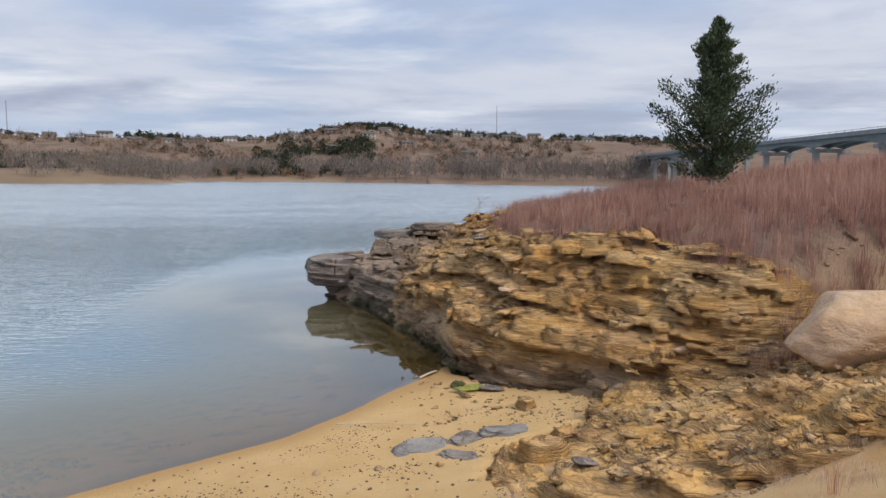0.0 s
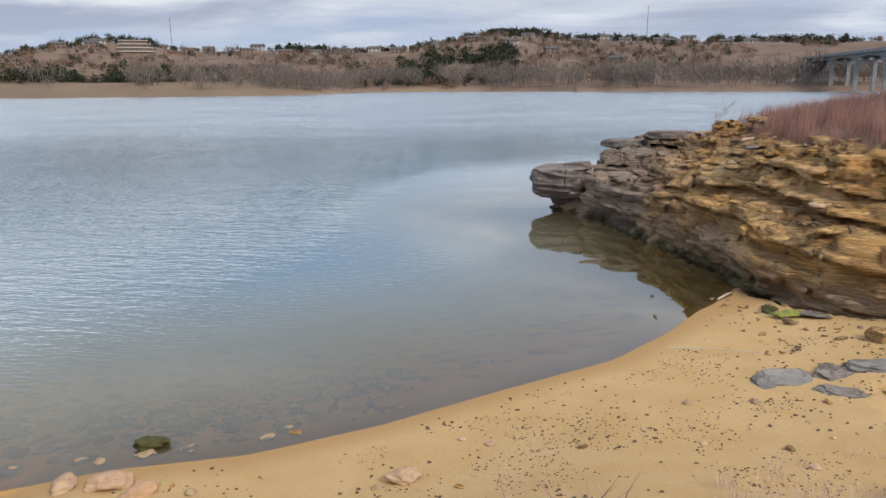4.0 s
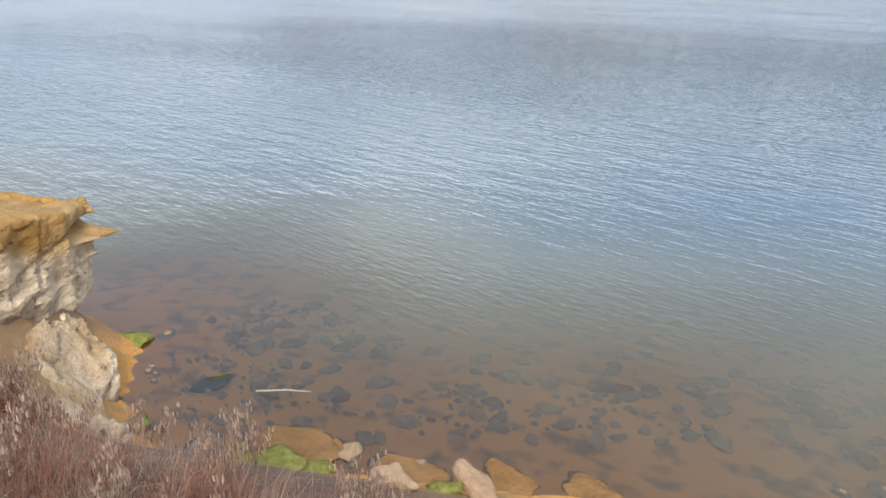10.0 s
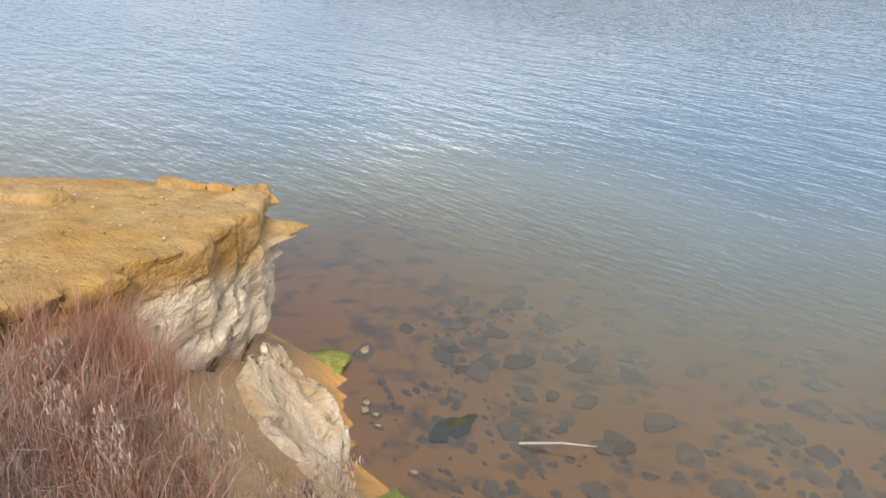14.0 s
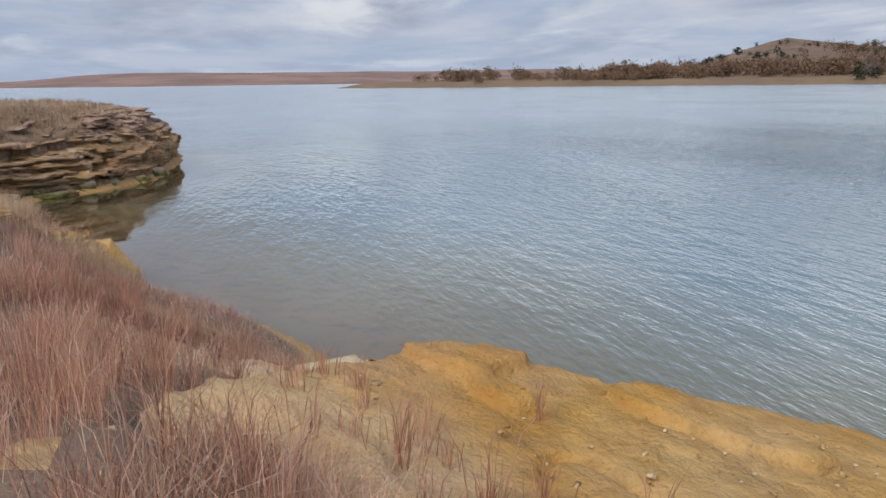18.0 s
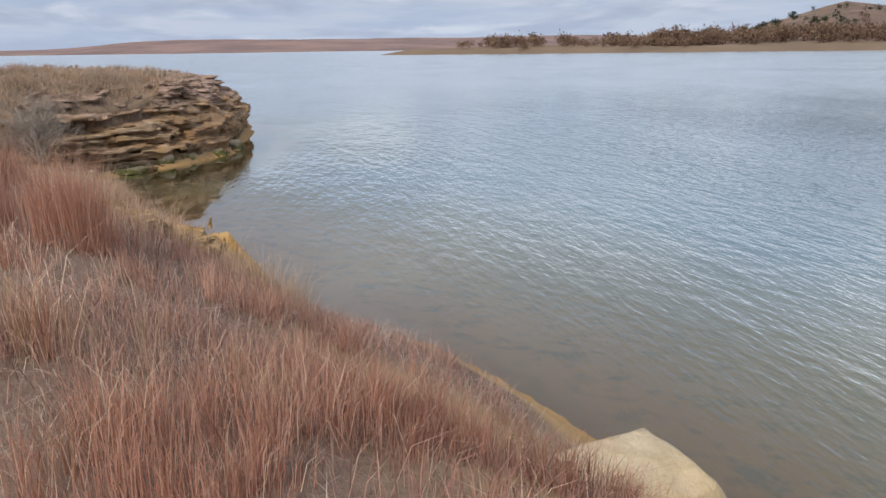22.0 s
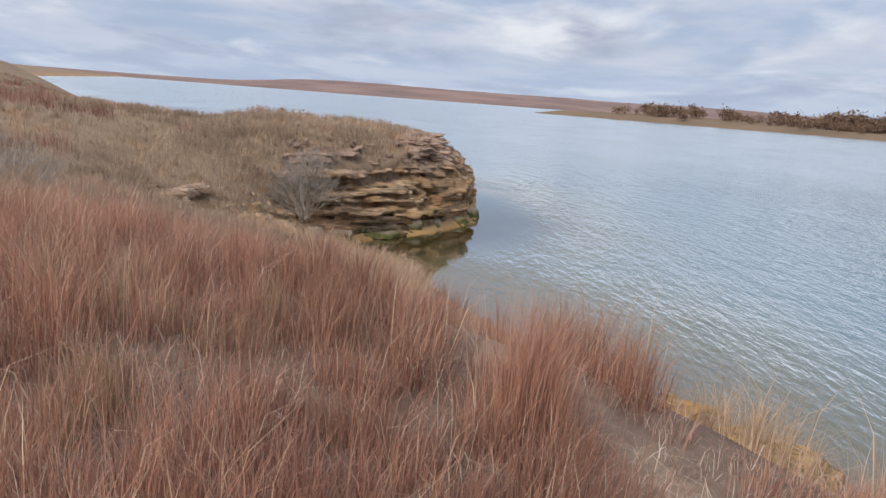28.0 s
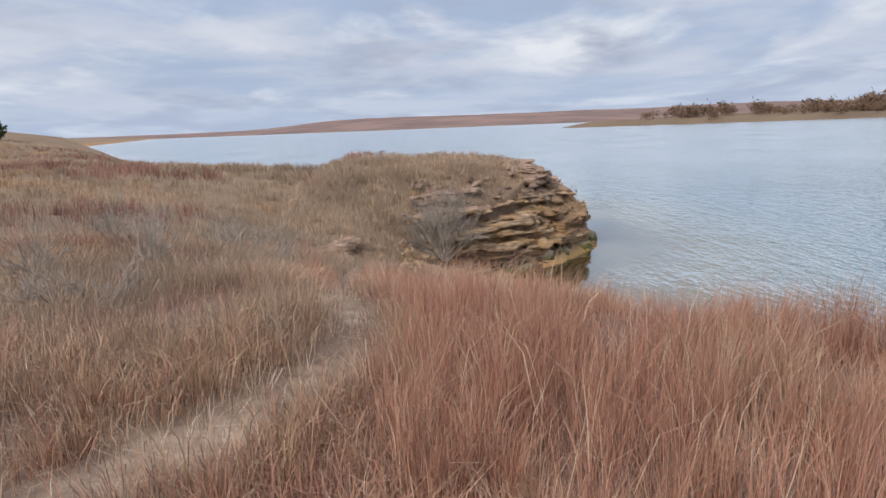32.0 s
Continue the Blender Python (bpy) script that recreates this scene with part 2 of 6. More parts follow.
M_FOOT = foot_material()
M_CREAM = rock_material("cream_sandstone", (0.62, 0.44, 0.20), (0.66, 0.52, 0.33), (0.72, 0.61, 0.45), (0.6, 0.5, 0.4), 0.3, 0.06, 0.02)
M_SLATE = rock_material("blue_grey_stone", (0.27, 0.265, 0.26), (0.42, 0.365, 0.29), (0.46, 0.45, 0.44), (0.19, 0.19, 0.19), 0.5)
M_TIP = rock_material("grey_weathered_sandstone", (0.36, 0.29, 0.24), (0.30, 0.265, 0.24), (0.48, 0.43, 0.39), (0.24, 0.215, 0.20), 0.5)
M_WET = rock_material("wet_orange_stone", (0.38, 0.19, 0.06), (0.34, 0.205, 0.09), (0.42, 0.27, 0.13), (0.2, 0.15, 0.1), 0.3, 0.08)


def ground_material():
    k = Mat("earth_and_sand", 0.95)
    n1 = k.noise(0.9, 6, 0.6)
    n2 = k.noise(14, 5, 0.65)
    n3 = k.noise(60, 3, 0.6)
    soil = k.mix(n1, (0.15, 0.095, 0.068), (0.25, 0.165, 0.12))
    soil = k.mix(k.math("MULTIPLY", n2, 0.6), soil, (0.30, 0.23, 0.18))
    sand = k.mix(n1, (0.57, 0.365, 0.15), (0.66, 0.45, 0.22))
    sand = k.mix(k.math("MULTIPLY", n3, 0.35), sand, (0.36, 0.23, 0.11))
    wet_sand = (0.45, 0.275, 0.115)
    trail = k.mix(k.noise(5, 5, 0.7, None, 0.35, 0.65), (0.27, 0.185, 0.135), (0.52, 0.41, 0.31))
    bed = k.mix(k.noise(2.4, 5, 0.6, None, 0.5, 0.66), (0.70, 0.36, 0.11), (0.32, 0.21, 0.11))
    far = k.mix(k.noise(0.012, 6, 0.6), (0.155, 0.10, 0.073), (0.235, 0.16, 0.115))
    far = k.mix(k.noise(0.05, 5, 0.6, None, 0.5, 0.62), far, (0.12, 0.09, 0.06))
    c = k.mix(k.attr("ochre"), soil, k.mix(n1, (0.50, 0.30, 0.13), (0.58, 0.41, 0.22)))
    c = k.mix(k.attr("meadow"), c, k.mix(k.noise(0.35, 6, 0.65), (0.34, 0.24, 0.155), (0.22, 0.15, 0.10)))
    c = k.mix(k.attr("beach"), c, sand)
    c = k.mix(k.attr("trail"), c, trail)
    c = k.mix(k.attr("damp"), c, wet_sand)
    c = k.mix(k.attr("bed"), c, bed)
    c = k.mix(k.attr("amber"), c, k.mix(n1, (0.17, 0.12, 0.022), (0.26, 0.17, 0.035)))
    # unseen deep bed, coloured dark to give the waves their dark streaks
    c = k.mix(k.attr("deep"), c, (0.055, 0.10, 0.12))
    c = k.mix(k.attr("far"), c, far)
    c = k.mix(k.attr("west"), c, k.mix(k.noise(0.006, 6, 0.65, None, 0.4, 0.6), (0.30, 0.195, 0.165), (0.20, 0.135, 0.12)))
    c = k.mix(k.attr("bank"), c, (0.29, 0.205, 0.13))
    c = k.mix(k.attr("flats"), c, k.mix(k.noise(0.03, 5, 0.6), (0.235, 0.165, 0.105), (0.17, 0.12, 0.08)))
    k.color(c)
    k.bump(k.math("ADD", n2, k.math("MULTIPLY", n3, 0.5)), 0.55, 0.03)
    return k.m


def water_material():
    m = bpy.data.materials.new("lake_water")
    m.use_nodes = True
    t = m.node_tree
    t.nodes.clear()
    N, L = t.nodes.new, t.links.new
    out = N("ShaderNodeOutputMaterial")
    geo = N("ShaderNodeNewGeometry")

    def noise(scale, sx, sy, rz, detail, rough=0.5):
        mp = N("ShaderNodeMapping")
        mp.inputs["Scale"].default_value = (sx, sy, 1)
        mp.inputs["Rotation"].default_value = (0, 0, rz)
        L(geo.outputs["Position"], mp.inputs[0])
        no = N("ShaderNodeTexNoise")
        no.inputs["Scale"].default_value = scale
        no.inputs["Detail"].default_value = detail
        no.inputs["Roughness"].default_value = rough
        L(mp.outputs[0], no.inputs["Vector"])
        return no.outputs[0]

    def m2(op, a, b):
        x = N("ShaderNodeMath")
        x.operation = op
        for sock, v in ((x.inputs[0], a), (x.inputs[1], b)):
            if isinstance(v, (int, float)):
                sock.default_value = v
            else:
                L(v, sock)
        return x.outputs[0]

    chop = noise(1.0, 1.5, 4.2, 0.42, 3, 0.55)
    fine = noise(1.0, 2.6, 8.5, 0.30, 2)
    gust = noise(0.045, 1, 2.0, 0.4, 3)
    near_at = N("ShaderNodeAttribute")
    near_at.attribute_name = "ripple"
    open_at = N("ShaderNodeAttribute")
    open_at.attribute_name = "open"
    roll = noise(1.0, 0.42, 1.25, 0.38, 3, 0.6)
    gusty = m2("ADD", m2("MULTIPLY", gust, 1.7), 0.15)
    hgt = m2("ADD", m2("MULTIPLY", m2("MULTIPLY", fine, 0.026), near_at.outputs["Fac"]), m2("MULTIPLY", m2("MULTIPLY", chop, 0.135), m2("MULTIPLY", gusty, open_at.outputs["Fac"])))
    hgt = m2("ADD", hgt, m2("MULTIPLY", m2("MULTIPLY", roll, 0.22), m2("MULTIPLY", gusty, open_at.outputs["Fac"])))
    bump = N("ShaderNodeBump")
    bump.inputs["Strength"].default_value = 1.0
    bump.inputs["Distance"].default_value = 1.0
    L(hgt, bump.inputs["Height"])
    soft = N("ShaderNodeBump")
    soft.inputs["Strength"].default_value = 0.20
    soft.inputs["Distance"].default_value = 1.0
    L(hgt, soft.inputs["Height"])
    deep_at = N("ShaderNodeAttribute")
    deep_at.attribute_name = "depth"
    murk = N("ShaderNodeMix")
    murk.data_type = "RGBA"
    L(deep_at.outputs["Fac"], murk.inputs[0])
    murk.inputs[6].default_value = (0.215, 0.20, 0.115, 1)
    murk.inputs[7].default_value = (0.10, 0.172, 0.212, 1)
    body = N("ShaderNodeBsdfDiffuse")
    L(murk.outputs[2], body.inputs[0])
    L(bump.outputs[0], body.inputs["Normal"])
    clear = N("ShaderNodeBsdfTransparent")
    clear.inputs[0].default_value = (0.88, 0.86, 0.78, 1)
    cloudy_at = N("ShaderNodeAttribute")
    cloudy_at.attribute_name = "cloudy"
    under = N("ShaderNodeMixShader")
    L(cloudy_at.outputs["Fac"], under.inputs[0])
    L(clear.outputs[0], under.inputs[1])
    L(body.outputs[0], under.inputs[2])
    gloss = N("ShaderNodeBsdfGlossy")
    gloss.inputs["Color"].default_value = (0.96, 0.985, 0.975, 1)
    slick = N("ShaderNodeAttribute")
    slick.attribute_name = "unrest"
    L(slick.outputs["Fac"], gloss.inputs["Roughness"])
    L(soft.outputs[0], gloss.inputs["Normal"])
    fr = N("ShaderNodeFresnel")
    fr.inputs[0].default_value = 1.5
    L(bump.outputs[0], fr.inputs["Normal"])
    top = N("ShaderNodeMixShader")
    more = m2("MULTIPLY", fr.outputs[0], 1.38)
    more.node.use_clamp = True
    L(more, top.inputs[0])
    L(under.outputs[0], top.inputs[1])
    L(gloss.outputs[0], top.inputs[2])
    L(top.outputs[0], out.inputs[0])
    return m


def simple(name, a, b, scale=6.0, rough=0.85, bump=0.3, dist=0.01, metal=0.0, island=False):
    k = Mat(name, rough)
    k.p.inputs["Metallic"].default_value = metal
    n = k.noise(scale, 5, 0.6)
    c = k.mix(n, a, b)
    if island:
        c = k.mix(k.math("MULTIPLY", k.island(), 0.7), c, tuple(v * 0.45 for v in a))
    k.color(c)
    if bump:
        k.bump(k.noise(scale * 6, 4, 0.6), bump, dist)
    return k.m


def grass_material(name, low, mid, high, rough=0.75):
    k = Mat(name, rough)
    tone, up = k.attr("tone"), k.attr("up")
    c = k.mix(k.math("MULTIPLY", tone, 2.0, True), low, mid)
    c = k.mix(k.math("SUBTRACT", k.math("MULTIPLY", tone, 2.0), 1.0, True), c, high)
    c = k.mix(k.math("MULTIPLY", up, 0.35), c, (0.48, 0.33, 0.24))
    k.color(c)
    # thin blades let light through
    glow = k.n("ShaderNodeBsdfTranslucent")
    k.link(c, glow.inputs["Color"])
    both = k.n("ShaderNodeMixShader")
    both.inputs[0].default_value = 0.18
    k.link(k.p.outputs[0], both.inputs[1])
    k.link(glow.outputs[0], both.inputs[2])
    k.link(both.outputs[0], k.t.nodes["Material Output"].inputs["Surface"])
    return k.m


M_GROUND = ground_material()
M_WATER = water_material()
M_RED_GRASS = grass_material("bluestem_blades", (0.23, 0.105, 0.072), (0.58, 0.285, 0.195), (0.76, 0.55, 0.43))
M_TAN_GRASS = grass_material("tan_grass_blades", (0.28, 0.185, 0.11), (0.55, 0.375, 0.245), (0.76, 0.59, 0.43))
M_MAUVE_GRASS = grass_material("mauve_grass_blades", (0.14, 0.065, 0.054), (0.38, 0.195, 0.158), (0.54, 0.345, 0.27))
M_OLIVE_GRASS = grass_material("olive_meadow_blades", (0.21, 0.165, 0.12), (0.42, 0.325, 0.235), (0.62, 0.495, 0.38))
M_FORB = grass_material("dry_forb_stems", (0.21, 0.145, 0.11), (0.46, 0.325, 0.25), (0.76, 0.64, 0.54))
M_CEDAR = simple("cedar_needles", (0.045, 0.072, 0.036), (0.13, 0.165, 0.09), 5, 0.8, 0, 0, 0, True)
M_BARK = simple("grey_bark", (0.11, 0.085, 0.07), (0.2, 0.17, 0.15), 9, 0.9, 0.6)
M_TWIG = simple("bare_twigs", (0.25, 0.205, 0.17), (0.43, 0.375, 0.325), 4, 0.9, 0)
M_FARBARE = simple("bare_far_crowns", (0.16, 0.132, 0.118), (0.26, 0.215, 0.19), 0.05, 0.95, 0, 0, 0, True)
M_FARGREEN = simple("dark_far_junipers", (0.028, 0.04, 0.022), (0.055, 0.06, 0.035), 0.05, 0.95, 0, 0, 0, True)
M_FARBROWN = simple("rusty_far_brush", (0.17, 0.105, 0.072), (0.30, 0.20, 0.135), 0.05, 0.95, 0, 0, 0, True)
M_CONCRETE = simple("weathered_concrete", (0.19, 0.195, 0.20), (0.27, 0.27, 0.265), 0.4, 0.85, 0.2)
M_STEEL = simple("grey_girder_paint", (0.16, 0.175, 0.175), (0.22, 0.235, 0.23), 0.3, 0.6, 0.1)
M_WALL = simple("pale_house_siding", (0.38, 0.35, 0.32), (0.5, 0.48, 0.45), 0.2, 0.8, 0)
M_WALL_B = simple("brown_house_siding", (0.20, 0.14, 0.11), (0.27, 0.2, 0.16), 0.2, 0.8, 0)
M_ROOF = simple("dark_shingle_roof", (0.08, 0.075, 0.075), (0.14, 0.125, 0.12), 0.3, 0.9, 0)
M_PANE = simple("window_glass", (0.04, 0.05, 0.06), (0.05, 0.06, 0.07), 1, 0.15, 0)
M_DRIFT = simple("bleached_driftwood", (0.42, 0.36, 0.29), (0.56, 0.5, 0.42), 12, 0.85, 0.5)
M_DARKWOOD = simple("dark_rusty_slab_stone", (0.11, 0.062, 0.045), (0.20, 0.115, 0.075), 3, 0.9, 0.6)
M_MOSS = simple("algae_stone", (0.035, 0.036, 0.012), (0.10, 0.09, 0.026), 7, 0.7, 0.6)
M_ALGAE = simple("fresh_algae", (0.16, 0.17, 0.03), (0.36, 0.36, 0.10), 12, 0.8, 0.6)
M_BEDSTONE = simple("brown_bed_stone", (0.28, 0.19, 0.11), (0.46, 0.33, 0.20), 5, 0.8, 0.3)
M_SILT = simple("silted_bed_stone", (0.24, 0.175, 0.11), (0.38, 0.285, 0.185), 4, 0.85, 0.3)
M_PEBBLE = simple("dark_pebble_stone", (0.06, 0.045, 0.03), (0.16, 0.11, 0.07), 5, 0.8, 0.3)


# ---------------------------------------------------------------- helpers
def part(name, bm, material, parent=None, label=""):
    me = bpy.data.meshes.new(name)
    bm.to_mesh(me)
    bm.free()
    me.materials.append(material)
    ob = new(name, me)
    if parent is not None:
        ob.parent = parent
    if label:
        ob["label"] = label
    return ob


def array_mesh(name, verts, loops, sizes, material, attrs=None, smooth=True, parent=None):
    """A mesh object from numpy arrays: places, corner indices, corners per face."""
    me = bpy.data.meshes.new(name)
    me.vertices.add(len(verts))
    me.vertices.foreach_set("co", np.asarray(verts, np.float32).ravel())
    me.loops.add(len(loops))
    me.loops.foreach_set("vertex_index", np.asarray(loops, np.int32))
    sizes = np.asarray(sizes, np.int32)
    me.polygons.add(len(sizes))
    me.polygons.foreach_set("loop_start", np.concatenate(([0], np.cumsum(sizes)[:-1])).astype(np.int32))
    if smooth:
        me.polygons.foreach_set("use_smooth", np.ones(len(sizes), bool))
    me.update(calc_edges=True)
    for key, val in (attrs or {}).items():
        a = me.attributes.new(key, "FLOAT", "POINT")
        a.data.foreach_set("value", np.asarray(val, np.float32))
    me.materials.append(material)
    ob = new(name, me)
    if parent is not None:
        ob.parent = parent
    return ob


def empty(name, place=(0, 0, 0), turn=0.0):
    ob = new(name)
    ob.location = place
    ob.rotation_euler = (0, 0, turn)
    return ob


def sm(u):
    u = np.clip(u, 0, 1)
    return u * u * (3 - 2 * u)


def hash3(i, j, k):
    h = (i.astype(np.int64) * 374761393 + j.astype(np.int64) * 668265263 + k.astype(np.int64) * 2147483647) & 0xFFFFFFFF
    h = ((h ^ (h >> 13)) * 1274126177) & 0xFFFFFFFF
    return ((h ^ (h >> 16)) & 0xFFFF) / 32767.5 - 1.0


def vnoise(x, y, z=None):
    """Smooth value noise, about -1 to 1."""
    x, y = np.asarray(x, float), np.asarray(y, float)
    z = np.zeros_like(x) if z is None else np.broadcast_to(np.asarray(z, float), x.shape)
    xi, yi, zi = np.floor(x), np.floor(y), np.floor(z)
    u, v, w = sm(x - xi), sm(y - yi), sm(z - zi)
    r = 0
    for a in (0, 1):
        for b in (0, 1):
            for c in (0, 1):
                f = (u if a else 1 - u) * (v if b else 1 - v) * (w if c else 1 - w)
                r = r + f * hash3(xi + a, yi + b, zi + c)
    return r


def fbm(x, y, z=None, octaves=4):
    r, amp = 0, 1.0
    for o in range(octaves):
        f = 2.0 ** o
        r = r + amp * vnoise(np.asarray(x) * f + 17.3 * o, np.asarray(y) * f - 9.1 * o, None if z is None else np.asarray(z) * f)
        amp *= 0.5
    return r / 1.9


def seg_dist(x, y, line):
    """Distance from points to an open polyline."""
    best = np.full(np.shape(x), 1e9)
    for (ax, ay), (bx, by) in zip(line[:-1], line[1:]):
        dx, dy = bx - ax, by - ay
        u = np.clip(((x - ax) * dx + (y - ay) * dy) / (dx * dx + dy * dy), 0, 1)
        best = np.minimum(best, np.hypot(x - ax - u * dx, y - ay - u * dy))
    return best


def inside(x, y, poly):
    r = np.zeros(np.shape(x), bool)
    for (ax, ay), (bx, by) in zip(poly, poly[1:] + poly[:1]):
        if ay != by:
            r ^= ((ay > y) != (by > y)) & (x < (bx - ax) * (y - ay) / (by - ay) + ax)
    return r


# ---------------------------------------------------------------- the plan
NEAR = [(900, 100), (140, 78), (60, 62), (24, 50), (9, 42), (1, 37.5), (-3.4, 33), (-4.3, 31), (-3.7, 29.8), (-2.4, 28.2), (-1.6, 26),
        (-0.35, 21.8), (0.6, 20), (0.04, 18.4), (-1.15, 16.8), (-1.9, 15.5), (-3.2, 13.8), (-5.1, 12.3), (-6.9, 10.8), (-8.5, 9.75),
        (-10.2, 9.15), (-12.3, 7.9), (-14.2, 6.6), (-15.9, 5.5), (-17.4, 4.5), (-18.8, 4.75), (-19.9, 5.6), (-21.2, 5.5), (-22.6, 4.2),
        (-24.0, 2.9), (-26.5, 2.35), (-28.5, 2.0), (-29.9, 1.5), (-31.2, 0.85), (-32.4, -0.1), (-33.3, -0.9), (-34.2, -1.3)]
NEAR_W = [(-34.2, -1.3), (-38.9, -3.0), (-42.6, -4.7), (-46, -7.8), (-48, -8.7), (-49.3, -6.6), (-51.5, -4.6), (-54.3, -3.1), (-57, -2.9), (-61, -2.75), (-65.6, -2.65),
          (-67.8, -4.4), (-70, -9.5), (-78, -18), (-92, -30), (-130, -52), (-200, -90), (-400, -220), (-2200, -900)]
NEAR_LINE = NEAR + NEAR_W[1:]
NEAR_POLY = NEAR_LINE + [(-2600, -4400), (4400, -4400), (4400, 100)]
FAR_LINE = [(900, 360), (135, 372), (60, 402), (0, 470), (-60, 508), (-116, 505), (-122, 430), (-119, 382), (-165, 352), (-220, 335), (-285, 330),
            (-345, 316), (-385, 270), (-425, 215), (-470, 150), (-525, 80), (-548, 56), (-560, 66), (-640, 150), (-900, 420), (-1500, 700)]
FAR_POLY = FAR_LINE + [(-2200, 900), (-2600, 4400), (4400, 4400), (4400, 360)]
WEST_LINE = [(-2200, -900), (-1900, -500), (-1680, -200), (-1720, 40), (-1650, 330), (-1800, 600), (-1500, 700)]
WEST_POLY = WEST_LINE + [(-2200, 900), (-2600, 4400), (-4400, 4400), (-4400, -4400), (-2600, -4400)]
ROCK_BASE = [(3.5, 36.0), (-1.5, 34.8), (-3.9, 32.4), (-4.4, 31), (-3.7, 29.7), (-2.4, 28.0), (-1.6, 26), (-0.4, 21.8), (0.45, 18.4), (1.4, 16.8), (2.7, 15.8), (3.3, 14.4), (3.0, 13.4),
             (1.9, 12.9), (0.7, 12.3), (0.25, 10.7), (1.0, 9.3), (2.2, 8.2)]
ROCK_POLY = ROCK_BASE + [(12, 6), (30, 6), (30, 36)]
CAPE = [(-18.2, 0.3), (-18.5, 1.4), (-19.0, 2.4), (-19.3, 3.1), (-19.35, 3.6), (-19.55, 4.0), (-19.9, 4.6), (-20.25, 5.2), (-20.5, 5.6), (-21.0, 5.5), (-21.9, 4.85),
        (-22.3, 4.0), (-22.45, 3.55), (-22.8, 2.6), (-22.95, 1.7), (-22.6, 1.0), (-21.8, 0.3), (-20.6, -0.4), (-19.2, -0.4)]
POINT_BASE = [(-44.2, -8.4), (-46, -8.6), (-48, -8.9), (-49.2, -6.7), (-51.4, -4.7), (-54.3, -3.2), (-57, -3.0), (-61, -2.85), (-65.6, -2.75), (-67.6, -4.4), (-70, -9.5)]
POINT_POLY = POINT_BASE + [(-70, -14), (-44, -14)]
TRAIL = [(-14, 0.4), (-18, -0.6), (-21.5, -1.6), (-24.2, -2.5), (-25.6, -3.05), (-26.6, -3.45), (-27.6, -3.8), (-28.9, -4.1), (-30.4, -5.0), (-32.0, -6.4)]
TRAIL_B = [(-26.6, -11.4), (-28.2, -10.45), (-28.8, -10.15), (-29.2, -9.85), (-29.6, -9.7), (-30.1, -9.5), (-31.1, -9.45), (-32.3, -9.8), (-35.6, -10.3), (-40, -10.6)]
TRAIL_W, TRAIL_BW = 0.20, 0.26


def signed(x, y, line, poly):
    d = seg_dist(x, y, line)
    return np.where(inside(x, y, poly), d, -d)


def bank_height(x, y, dn):
    """The earth bank: concave behind the beach, convex and steep farther west."""
    start = sm((x + 12) / 5)
    late = sm((-29.5 - x) / 5)
    width = 4.8 + 2.8 * sm((x + 12) / 4) + 5.4 * sm((x + 5) / 6) + 5.4 * late
    top = 2.95 + 0.55 * start - 0.28 * np.exp(-((x + 20.5) / 4.0) ** 2) + 0.35 * sm((-y - 3) / 4) + 0.09 * np.clip(x - 2, 0, 12) * sm((y - 2) / 6)
    u = np.clip(dn / width, 0, 1)
    hollow = 0.16 * u + 0.84 * u ** 2.5
    round_ = 1 - (1 - u) ** (2.2 - 0.95 * sm((-23.2 - x) / 2.5))
    mixw = sm((x + 19) / 8)
    return top * (hollow * mixw + round_ * (1 - mixw)) + 0.03 * np.clip(dn - width, 0, 60)


def rock_height(x, y):
    """The smooth height of the first outcrop: a broken slope above the beach, and low ledges before it."""
    d = signed(x, y, ROCK_BASE, ROCK_POLY)
    tipness = sm((y - 18) / 14)
    slope = np.interp(d, [-1, 0, 0.45, 1.8, 3.2, 4.6, 6, 8, 12, 24], [-3, 0, 1.45, 2.5, 3.3, 3.9, 4.2, 4.45, 5.3, 7.2])
    low = np.interp(d, [-1, 0, 0.45, 1.0, 2.4, 5, 9], [-3, 0, 1.3, 1.6, 2.3, 3.0, 3.9])
    slope = slope * (1 - tipness) + np.where(d < 0, slope, low) * tipness
    earth = bank_height(x, y, signed(x, y, NEAR_LINE[:38], NEAR_POLY))
    shelf = np.where(d < 0, earth + d * 2.5, earth + 0.16 * sm(d / 0.4) - 0.5 * sm((5.0 - y) / 2))
    front = sm((15.0 - y) / 2.2)
    return slope * (1 - front) + shelf * front, d


def green_edge(x):
    """Where the growth on the shelf ends and bare rock begins."""
    return np.interp(x, [-24, -22.8, -21.5, -19.8, -19.0, -17.8, -16], [-0.1, 0.1, 0.45, 1.5, 2.1, 2.6, 2.6])


def cape_top(x, y):
    return 2.84 - 0.195 * y + 0.05 * (x + 21) + 0.05 * vnoise(x * 0.7, y * 0.7)


def point_height(x, y):
    d = signed(x, y, POINT_BASE, POINT_POLY)
    nose = sm((-52.0 - x) / 3)
    a = np.interp(d, [-1, 0, 0.3, 1.2, 2.6, 5, 9], [-3, 0, 0.8, 1.35, 2.25, 3.05, 3.4])
    b = np.interp(d, [-1, 0, 0.25, 0.8, 1.8, 5, 9], [-3, 0, 1.2, 1.9, 2.65, 3.2, 3.4])
    return a * (1 - nose) + b * nose, d


HEADING = [-60, -20, -13, -6, -3, 0, 3, 6, 9, 13, 17, 25, 28, 31, 34, 37, 40, 45, 48, 51, 54, 58, 64, 70, 76, 90]
RIDGE = [42, 42, 45, 48, 49, 56, 56, 48, 42, 38, 38, 35, 44, 46, 41, 32, 26, 27, 34, 41, 26, 11, 6, 4, 4, 4]


